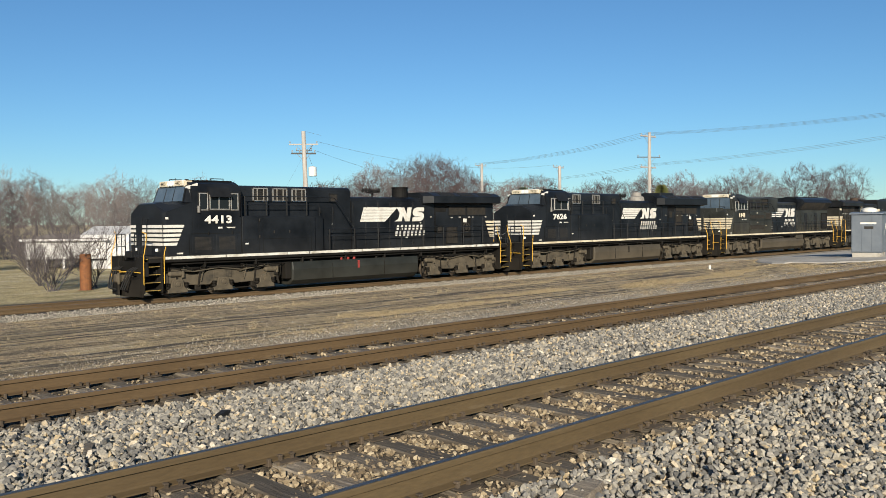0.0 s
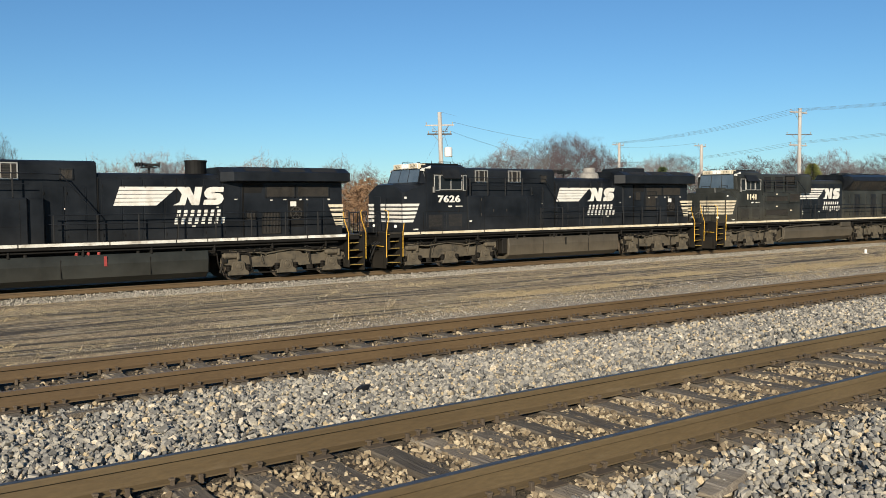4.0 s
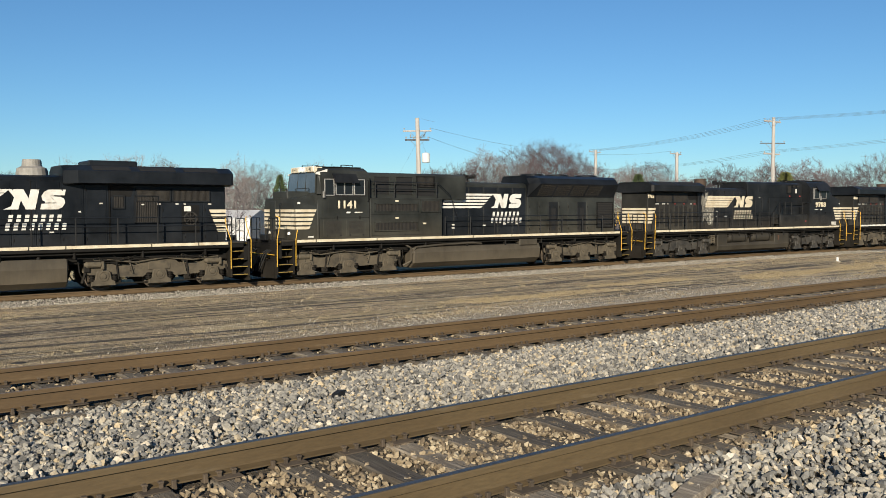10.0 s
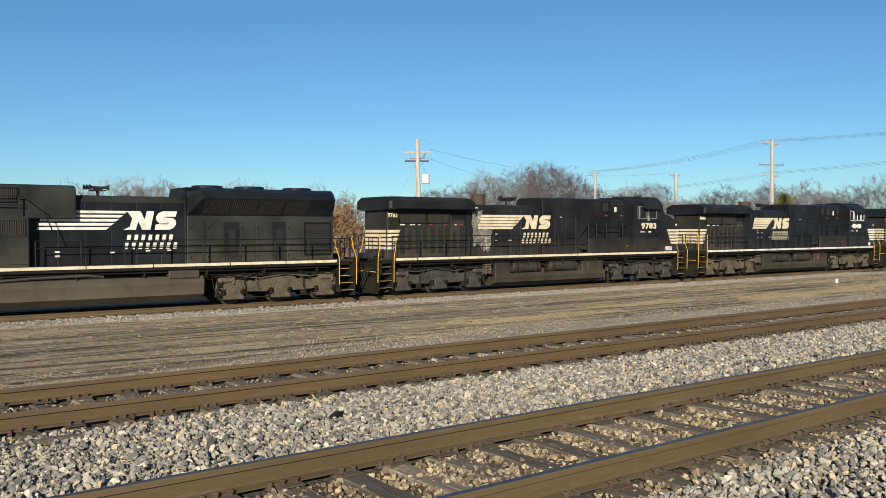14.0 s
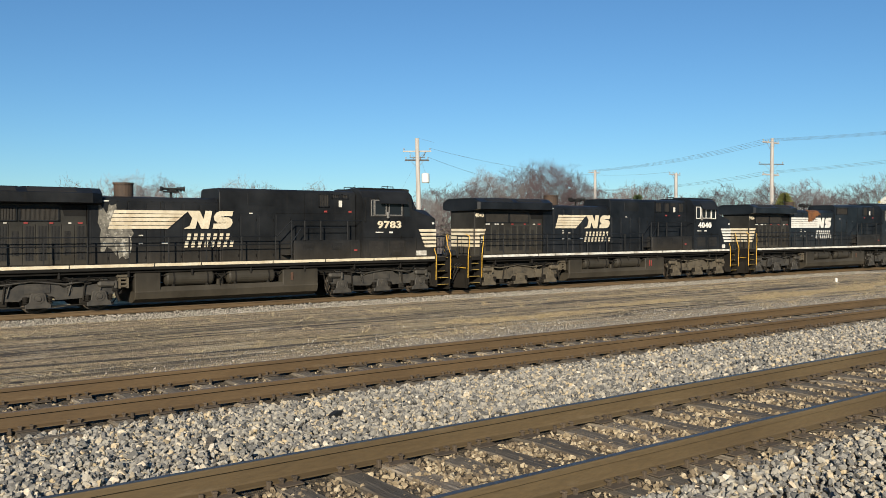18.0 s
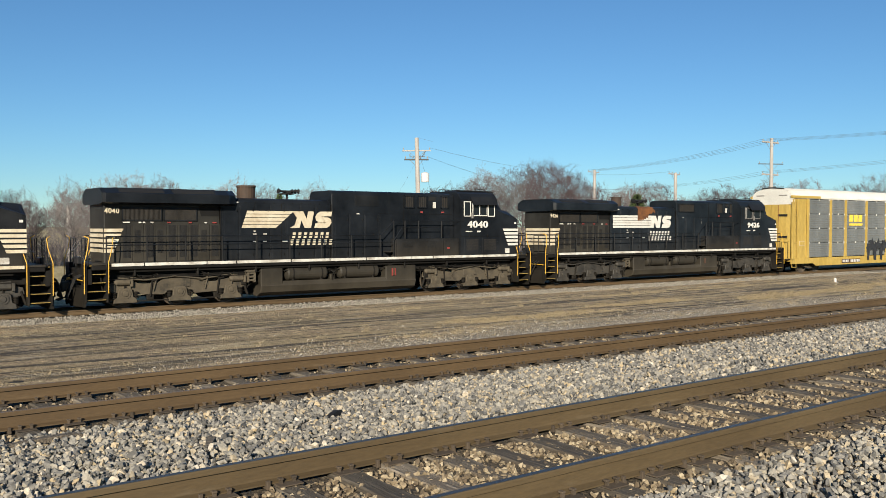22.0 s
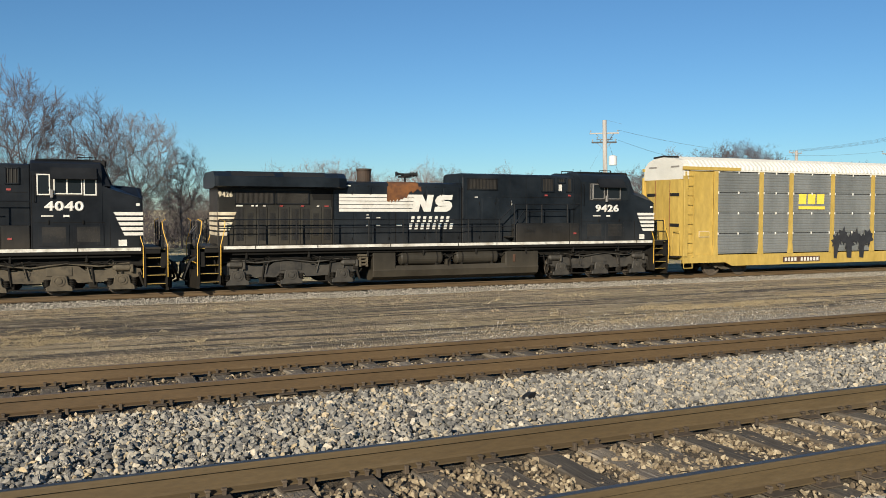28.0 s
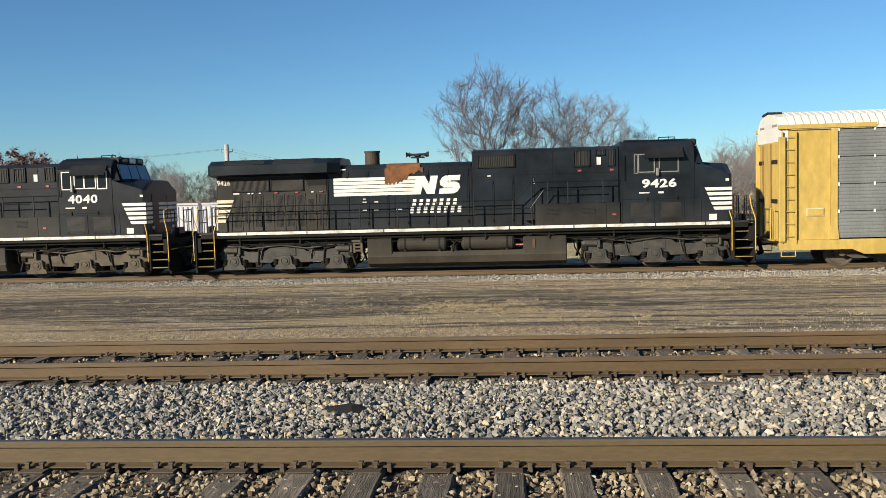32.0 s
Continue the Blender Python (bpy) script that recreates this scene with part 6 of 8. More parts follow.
        part("rust_patch", b, M_burnt, lo, "rust over the hood shoulder")
    return lo


M_stack = surface("heat_stained_steel", (0.026, 0.018, 0.013), (0.060, 0.036, 0.022), 0.8, 0, 3, 30)
M_flaked = surface("flaked_primer", (0.05, 0.046, 0.038), (0.20, 0.185, 0.15), 0.8, 0, 5.0, 30, bump=0.3, dirt=(0.34, 0.32, 0.27), dirt_lo=0.54, dirt_hi=0.60, dirt_scale=4.0)
M_grille_brown = surface("dusty_grille_metal", (0.17, 0.16, 0.14), (0.26, 0.245, 0.22), 0.7, 0.1, 4, 60)


def emd_loco(name, number, sd, label):
    paint = M_emd
    lo = loco_base(name, label, sd, M_cream)
    for cx, fl in ((7.15, 1), (-7.25, -1)):
        truck(lo, cx, "emd", fl)
    b = Build().prism([(-1.0, 0.25), (1.0, 0.25), (1.36, 0.5), (1.42, 0.95), (1.3, 1.22), (-1.3, 1.22), (-1.42, 0.95), (-1.36, 0.5)], -3.98, 3.82, "x", 0.06)
    part("fuel_tank", b, M_tank, lo, "large dusty fuel tank with rounded sides")
    b = Build().tube([(3.9, sd * 1.3, 0.9), (3.7, sd * 1.38, 1.22), (2.2, sd * 1.38, 1.30), (0.4, sd * 1.38, 1.34), (-0.2, sd * 1.3, 1.28)], 0.05, 6)
    part("pipe", b, M_tank, lo)
    part("pipe", Build().tube([(4.3, sd * 1.2, 1.4), (3.95, sd * 1.35, 1.2), (3.95, sd * 1.35, 0.6), (4.3, sd * 1.2, 0.4)], 0.04, 6), M_tank, lo)
    part("locker", Build().box(-3.75, -2.55, sd * 1.0, sd * 1.42, 1.12, 1.46, 0.04), M_tank, lo, "dusty steel locker")
    cab = nose_and_cab(lo, sd, number, paint, M_white, True)
    nose_stripes(lo, sd, NOSE + 0.005, M_cream, 0.62, 2.13)
    wide = part("equipment_cabinet", Build().box(2.28, 6.20, -1.5, 1.5, 1.56, 3.45, 0.04), paint, lo, "wide grey-black body section with louvred doors")
    up = hood(lo, "auxiliary_hood", 0.70, 6.20, 1.25, 3.40, 4.58, 0.16, paint)
    for x0, x1, z0, z1 in ((3.66, 5.98, 2.84, 3.22), (3.66, 5.98, 1.98, 2.40), (2.42, 3.52, 2.80, 3.38)):
        grille(wide, x0, x1, z0, z1, sd * 1.5, sd, int((x1 - x0) / 0.075), M_emd, False, "louvre_door")
    b = Build()
    for x in (3.6, 6.1):
        b.box(x, x + 0.012, sd * 1.5, sd * 1.506, 1.62, 3.42)
    for z in (1.80, 2.72, 3.40):
        b.box(2.3, 6.15, sd * 1.5, sd * 1.506, z, z + 0.012)
    tagged(part("seam", b, M_frame, wide), "", "", "", "stuff")
    for x, z in ((4.8, 3.32), (4.8, 2.56), (3.3, 2.3)):
        placard(lo, x, z, sd * 1.48, sd, 0.16, 0.07, M_cream)
    # recesses are flat near-black plates, their shade given by colour alone
    for x0, x1 in ((5.05, 5.85), (3.80, 4.70)):
        part("recess_shade", Build().box(x0, x1, sd * 1.24, sd * 1.262, 3.62, 4.38), M_dark, up, "flat dark panel for the shade of a recess")
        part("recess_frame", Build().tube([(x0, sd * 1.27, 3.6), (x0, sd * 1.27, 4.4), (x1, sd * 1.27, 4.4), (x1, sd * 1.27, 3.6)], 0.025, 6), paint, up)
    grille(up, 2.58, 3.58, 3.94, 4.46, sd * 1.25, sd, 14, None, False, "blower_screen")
    part("recess_shade", Build().box(2.58, 3.55, sd * 1.24, sd * 1.262, 3.55, 3.82), M_dark, up, "flat dark panel for the shade of a recess")
    eng = hood(lo, "engine_hood", -3.40, 2.26, 0.98, 1.5, 4.25, 0.18, paint, "engine hood with side doors")
    for s in (-1, 1):
        for k in range(6):
            hood_door(eng, -3.3 + k * 0.92, -2.42 + k * 0.92, s * 0.98, s, 1.66, 4.0, M_black)
    for x, z in ((1.3, 2.2), (-0.6, 2.15), (-1.9, 2.2), (-2.7, 2.2), (1.3, 2.05)):
        placard(lo, x, z, sd * 0.985, sd, 0.16, 0.06, M_sill)
    horn(lo, -0.35, 4.22)
    rear = hood(lo, "radiator_hood", -9.85, -3.42, 0.98, 1.5, 3.95, 0.06, paint, "radiator section")
    b = Build()
    prof = lambda x, k: [(x, -1.5 * k, 4.22), (x, -1.3 * k, 4.5), (x, -0.9, 4.64), (x, 0.9, 4.64), (x, 1.3 * k, 4.5), (x, 1.5 * k, 4.22), (x, 1.0, 3.55), (x, -1.0, 3.55)]
    loft(b, [prof(-9.8, 0.85), prof(-9.6, 1.0), prof(-3.9, 1.0), prof(-3.4, 0.75)])
    part("flared_radiator", b, M_black, lo, "flared black radiator housing")
    for s in (-1, 1):
        for k in range(4):
            x0 = -8.5 + k * 1.15
            b = Build()
            for j in range(14):
                x = x0 + 0.04 + j * 0.074
                b.add([(x, s * 1.045, 3.60), (x + 0.03, s * 1.045, 3.60), (x + 0.03, s * 1.475, 4.16), (x, s * 1.475, 4.16), (x, s * 1.02, 3.60), (x + 0.03, s * 1.02, 3.60), (x + 0.03, s * 1.45, 4.16), (x, s * 1.45, 4.16)],
                      [(0, 1, 2, 3), (7, 6, 5, 4), (0, 4, 5, 1), (1, 5, 6, 2), (2, 6, 7, 3), (3, 7, 4, 0)])
            tagged(part("radiator_screen", b, M_grille, lo), "", "", "", "stuff")
        for k in range(7):
            hood_door(rear, -8.3 + k * 0.69, -7.66 + k * 0.69, s * 0.98, s, 1.66, 3.3, paint, k in (1, 4))
        grille(rear, -9.7, -8.45, 1.9, 3.3, s * 0.98, s, 14, None, True, "rear_louvre")
    for x in (-8.6, -6.4, -4.6):
        roof_fan(lo, x, 4.62, 0.62)
    for s in (-1, 1):
        handrail(lo, s, [[(-9.9, 2.6), (2.1, 2.6)], [(-9.9, 2.33), (2.1, 2.33)], [(6.1, 4.15), (2.5, 4.15), (1.8, 3.6), (1.4, 2.6)], [(6.1, 3.85), (2.5, 3.85)]], [(-9.9 + k * 1.5, 1.56, 2.6) for k in range(9)] + [(5.9, 3.45, 4.15), (4.9, 3.45, 4.15), (3.7, 3.45, 4.15), (2.6, 3.45, 4.15)])
    side_art(lo, sd, 1.98, sd * 1.018, M_white, 4.93, True, 0.055)
    for i in range(5):
        z = 2.08 + i * 0.19
        part("rear_stripe", Build().box(-9.862, -9.87, -0.9, 0.9, z, z + 0.125), M_cream, lo, "cream rear stripe")
    return lo


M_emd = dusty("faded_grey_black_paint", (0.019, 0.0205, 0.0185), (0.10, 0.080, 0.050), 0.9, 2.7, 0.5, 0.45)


def place_train():
    lead = ge_loco("diesel_locomotive", "4413", 1, "clean black diesel locomotive with white nose stripes, leading the train", None, True)
    second = ge_loco("diesel_locomotive", "7626", 1, "black diesel locomotive with dusty brown fuel tank, second in the train", False, True, sill=M_cream)
    third = emd_loco("diesel_locomotive", "1141", 1, "faded grey-black diesel locomotive with flared radiators and cream stripes")
    fourth = ge_loco("diesel_locomotive", "9783", -1, "dusty black diesel locomotive running backwards, cream rear stripes", True, False, M_black, M_cream, False, True, True)
    fifth = ge_loco("diesel_locomotive", "4040", -1, "black diesel locomotive running backwards, white nose stripes, brown trucks", True, False, M_black, M_white, False, False, True)
    sixth = ge_loco("diesel_locomotive", "9426", -1, "black diesel locomotive running backwards with a burnt rusty hood patch", True, False, M_black, M_white, True, False, True)
    return [(lead, 25.1, True), (second, 47.45, True), (third, 69.9, True), (fourth, 92.35, False), (fifth, 114.7, False), (sixth, 137.05, False), (auto_rack(), 161.65, False)]


M_rack_yellow = surface("yellow_car_paint", (0.355, 0.242, 0.050), (0.42, 0.292, 0.072), 0.6, 0, 0.8, 5, (1, 1, 0.4), 0.03, dirt=(0.38, 0.22, 0.06), dirt_lo=0.62, dirt_hi=0.85)
M_rack_white = surface("white_car_paint", (0.52, 0.505, 0.45), (0.62, 0.605, 0.55), 0.5, 0, 0.8, 30, dirt=(0.45, 0.41, 0.33), dirt_lo=0.6)
M_rack_panel = surface("galvanised_panel", (0.175, 0.183, 0.175), (0.245, 0.253, 0.24), 0.5, 0.4, 1.2, 40, (1, 1, 0.3), 0.15, random_tone=0.07)
M_graffiti = surface("black_graffiti_paint", (0.015, 0.015, 0.017), (0.03, 0.03, 0.032), 0.5, 0, 4, 40)


def rack_truck(parent, cx):
    t = thing("truck", pose(cx, 0, 0))
    t.parent = parent
    for s in (-1, 1):
        fr = Build()
        fr.prism([(-1.15, 0.40), (-1.15, 0.60), (-0.5, 0.74), (0.5, 0.74), (1.15, 0.60), (1.15, 0.40), (0.8, 0.36), (0.45, 0.2), (-0.45, 0.2), (-0.8, 0.36)], s * 0.92, s * 1.06, "y", 0.02)
        for x in (-0.86, 0.86):
            fr.lathe((x, s * 1.0, 0.42), (0, s, 0), [(0, 0.13), (0.12, 0.13), (0.13, 0.08), (0.13, 0)], 12)
        part("side_frame", fr, M_truck, t)
        for x in (-0.2, 0, 0.2):
            sp = Build()
            spring(sp, x, s * 1.0, 0.3, 0.56, 0.075)
            part("coil_spring", sp, M_frame, t)
    part("bolster", Build().box(-0.3, 0.3, -1.1, 1.1, 0.42, 0.74, 0.04), M_frame, t)
    add_wheels(t, (-0.86, 0.86), 0.42)


def auto_rack():
    """A covered auto rack; the end that the train shows first is at -x."""
    r = thing("auto_rack_car", None, "yellow auto rack freight car with grey louvred panels and white roof", "freight car")
    L, w = 13.75, 1.52
    E = L - 0.62
    b = Build().box(-E, E, -1.5, 1.5, 0.72, 0.86, 0.02)
    for s in (-1, 1):
        b.prism([(-E, 0.58), (-E, 0.95), (E, 0.95), (E, 0.58), (L - 3.2, 0.58), (L - 3.6, 0.40), (-L + 3.6, 0.40), (-L + 3.2, 0.58)], s * 1.46, s * 1.54, "y")
    part("sill", b, M_rack_yellow, r, "yellow side sill")
    for cx in (-9.9, 9.9):
        rack_truck(r, cx)
    part("floor", Build().box(-L + 0.1, L - 0.1, -1.45, 1.45, 0.86, 0.92), M_frame, r)
    # posts and panels on both sides
    widths = [2.84, 1.96, 2.85, 2.9, 2.45, 2.9, 2.85, 1.96]
    for s in (-1, 1):
        x = -L + 2.55
        k = 0
        while x < L - 2.6:
            wd = min(widths[k % 8], L - 2.55 - x)
            part("post", Build().prism([(x - 0.17, 0.95), (x + 0.17, 0.95), (x + 0.11, 1.5), (x + 0.11, 4.95), (x - 0.11, 4.95), (x - 0.11, 1.5)], s * 1.5, s * 1.57, "y"), M_rack_yellow, r, "yellow side post")
            for row in range(4):
                z0 = 1.0 + row * 0.985
                prof = [(s * 1.47, z0 + 0.955), (s * 1.47, z0), (s * 1.507, z0)]
                for j in range(7):
                    z = z0 + 0.05 + j * 0.128
                    prof += [(s * 1.507, z), (s * 1.517, z + 0.02), (s * 1.517, z + 0.075), (s * 1.507, z + 0.095)]
                b = Build().prism(prof + [(s * 1.507, z0 + 0.955)], x + 0.12, x + wd - 0.12, "x")
                p = part("panel", b, M_rack_panel, r, "ribbed grey steel panel")
                part("joint", Build().box(x + 0.12, x + wd - 0.12, s * 1.47, s * 1.512, z0 + 0.956, z0 + 0.984), M_dark, p)
                bl = Build()
                for xx in (x + 0.17, x + wd - 0.17, x + wd / 2):
                    bl.box(xx - 0.03, xx + 0.03, s * 1.5, s * 1.545, z0 + 0.90, z0 + 1.02, 0.008)
                part("bracket", bl, M_rack_white, p)
            x += wd
            k += 1
        part("post", Build().prism([(x - 0.17, 0.95), (x + 0.17, 0.95), (x + 0.11, 1.5), (x + 0.11, 4.95), (x - 0.11, 4.95), (x - 0.11, 1.5)], s * 1.5, s * 1.57, "y"), M_rack_yellow, r, "yellow side post")
        part("top_rail", Build().box(-L + 1.0, L - 1.0, s * 1.44, s * 1.56, 4.95, 5.06, 0.01), M_rack_white, r)
        part("top_rail", Build().box(-L + 0.6, -L + 4.0, s * 1.44, s * 1.6, 4.98, 5.14, 0.01), M_rack_yellow, r)
        # end bays: plain yellow sheets with a ladder
        for e in (-1, 1):
            x0, x1 = e * (L - 0.75), e * (L - 2.45)
            part("end_sheet", Build().box(x0, x1, s * 1.44, s * 1.48, 0.95, 5.0, 0.01), M_rack_yellow, r, "plain yellow end sheet")
            b = Build()
            for xx in (L - 0.72, L - 1.2):
                b.box(e * xx - 0.02, e * xx + 0.02, s * 1.54, s * 1.60, 0.85, 4.9)
            part("ladder", b, M_rack_yellow, r, "yellow side ladder")
            b = Build()
            for k in range(9):
                z = 1.1 + k * 0.45
                b.rod((e * (L - 0.72), s * 1.57, z), (e * (L - 1.2), s * 1.57, z), 0.014, n=6)
            part("ladder_rung", b, M_rack_yellow, r)
        placard(r, -(L - 1.9), 1.95, s * 1.47, s, 0.62, 0.3, M_cream, "stencil")
        placard(r, -(L - 1.9), 1.95, s * 1.485, s, 0.56, 0.24, M_rack_yellow, "stencil")
    # rounded, corrugated roof
    arch = lambda sc: [(-1.56 * sc, 5.02), (-1.50 * sc, 5.20), (-1.2 * sc, 5.46), (-0.6 * sc, 5.63), (0, 5.68), (0.6 * sc, 5.63), (1.2 * sc, 5.46), (1.50 * sc, 5.20), (1.56 * sc, 5.02)]
    b = Build()
    rings, x, k = [], -L + 0.95, 0
    while x < L - 0.9:
        lift = 0.028 if k % 2 else 0.0
        for dx in (0.02, 0.10):
            rings.append([(x + dx, y * (1 + lift * 0.6), z + lift) for y, z in arch(1)])
        x += 0.13
        k += 1
    loft(b, rings)
    part("roof", b, M_rack_white, r, "white corrugated roof")
    E = L - 0.62
    for e in (-1, 1):
        x = e * (L - 0.95)
        # flat folding end doors, the upper end white under the roof's curve
        plan = [(x, -1.5), (e * (E - 0.12), -1.5), (e * (E - 0.03), -1.1), (e * E, -0.5), (e * E, 0.5), (e * (E - 0.03), 1.1), (e * (E - 0.12), 1.5), (x, 1.5)]
        part("end_door", Build().prism([p for p in plan if p[1] < 0] + [(e * E, -0.012), (x, -0.012)], 0.95, 4.55, "z"), M_rack_yellow, r, "yellow folding end door")
        part("end_door", Build().prism([(x, 0.012), (e * E, 0.012)] + [p for p in plan if p[1] > 0], 0.95, 4.55, "z"), M_rack_yellow, r, "yellow folding end door")
        part("door_post", Build().box(e * (E - 0.2), e * (E + 0.02), 1.5, 1.62, 0.9, 4.7, 0.01), M_rack_yellow, r)
        part("door_post", Build().box(e * (E - 0.2), e * (E + 0.02), -1.5, -1.62, 0.9, 4.7, 0.01), M_rack_yellow, r)
        prof = [(-1.5, 4.552), (-1.5, 5.06), (-1.42, 5.24), (-1.15, 5.46), (-0.6, 5.62), (0, 5.67), (0.6, 5.62), (1.15, 5.46), (1.42, 5.24), (1.5, 5.06), (1.5, 4.552)]
        part("end_hood", Build().prism(prof, x, e * (E - 0.04), "x"), M_rack_white, r, "white upper end")
        part("end_trim", Build().prism([(-0.75, 5.60), (0, 5.66), (0.75, 5.60), (0.75, 5.67), (0, 5.73), (-0.75, 5.67)], x, e * E, "x"), M_dark, r, "dark roof edge trim")
        for y in (-0.55, 0.55):
            part("door_rod", Build().rod((e * (E + 0.02), y, 1.0), (e * (E + 0.02), y, 4.5), 0.016, n=6), M_rust, r, "rusty door locking rod")
        for y in (-0.85, 0.85):
            for z in (2.3, 3.75):
                part("stencil", Build().box(e * (E - 0.02), e * (E + 0.006), y - 0.35, y + 0.35, z, z + 0.15), M_dark, r)
            part("stencil", Build().box(e * (E - 0.05), e * (E - 0.03), y - 0.3, y + 0.3, 5.12, 5.20), M_grille_brown, r)
        part("end_platform", Build().box(e * (E - 0.1), e * (E + 0.22), -1.4, 1.4, 0.9, 0.96, 0.01), M_rack_yellow, r)
        b = Build().box(e * (E - 0.7), e * (E + 0.1), -0.12, 0.12, 0.72, 0.98, 0.03).box(e * (E + 0.05), e * (E + 0.25), -0.2, 0.16, 0.68, 1.02, 0.05)
        part("coupler", b, M_truck, r, "rusty knuckle coupler")
        for s in (-1, 1):
            part("end_rail", Build().tube([(e * (E + 0.15), s * 1.45, 0.95), (e * (E + 0.15), s * 1.45, 2.1), (e * (E + 0.15), s * 0.95, 2.1), (e * (E + 0.15), s * 0.95, 0.95)], 0.02, 6), M_rack_yellow, r, "yellow grab rail")
            part("stirrup", Build().tube([(e * (L - 0.7), s * 1.5, 0.7), (e * (L - 0.7), s * 1.52, 0.35), (e * (L - 1.2), s * 1.52, 0.35), (e * (L - 1.2), s * 1.5, 0.7)], 0.02, 6), M_rack_yellow, r, "yellow step")
        part("air_hose", Build().tube([(e * (E + 0.1), 0.3, 0.8), (e * (E + 0.25), 0.35, 0.35), (e * (E + 0.35), 0.3, 0.5)], 0.03, 6), M_dark, r, "black air hose")
    # brand device and reporting mark as plain shapes, graffiti
    x = -L + 2.55 + 2.84 + 1.96 + 1.42
    part("emblem", Build().box(x - 0.92, x + 0.92, -1.517, -1.524, 3.10, 3.22), M_emblem_blue, r, "dark underline of an emblem")
    b = Build()
    for k in range(3):
        xx = x - 0.9 + k * 0.62
        b.prism([(xx, 3.42), (xx + 0.5, 3.42), (xx + 0.52, 3.92), (xx + 0.02, 3.92)], -1.519, -1.526, "y")
    b.box(x - 0.90, x + 0.90, -1.524, -1.530, 3.15, 3.30)
    part("emblem", b, M_emblem_yellow, r, "yellow blocks of an emblem")
    part("reporting_mark", Build().box(x - 1.9, x + 0.6, -1.541, -1.548, 0.50, 0.78), M_rust_dark, r, "dark plate")
    b = Build()
    for k in range(11):
        if k != 4:
            b.box(x - 1.78 + k * 0.215, x - 1.64 + k * 0.215, -1.548, -1.553, 0.55, 0.73)
    part("reporting_mark", b, M_white, r, "pale bars on the plate")
    rnd = random.Random(4)
    gx = x + 2.86
    b = Build()
    for k in range(6):
        cx, cz = gx - 1.15 + k * 0.46, (1.55, 1.75, 1.5, 1.72, 1.5, 1.7)[k]
        pts = [(cx + (0.42 if j % 2 else 0.25) * rnd.uniform(0.8, 1.2) * math.cos(a), cz + (0.46 if j % 2 else 0.26) * rnd.uniform(0.8, 1.2) * math.sin(a)) for j, a in enumerate([2 * math.pi * j / 14 for j in range(14)])]
        part("graffiti", Build().prism(pts, -1.575, -1.580 - 0.002 * k, "y"), M_graffiti, r, "black spray-painted graffiti")
        if k % 2 == 0:
            part("graffiti", Build().prism([(cx - 0.2, 1.4), (cx + 0.22, 1.4), (cx + rnd.uniform(-0.1, 0.2), 0.62), (cx - 0.15, 0.66)], -1.573, -1.578, "y"), M_graffiti, r, "black spray-painted graffiti")
    return r


M_emblem_blue = surface("dark_blue_paint", (0.05, 0.05, 0.06), (0.09, 0.08, 0.09), 0.5)
M_emblem_yellow = surface("emblem_yellow_paint", (0.72, 0.50, 0.05), (0.82, 0.60, 0.08), 0.5)

TRAIN = place_train()


def run_at(t):
    return interp(t, RUN)


def train_pose(c, t, turned):
    x = c - run_at(t)
    a = math.degrees(math.atan(T3_K))
    return pose(x, t3_y(x), T3_Z + 0.003, 0, 0, a + (180 if turned else 0))


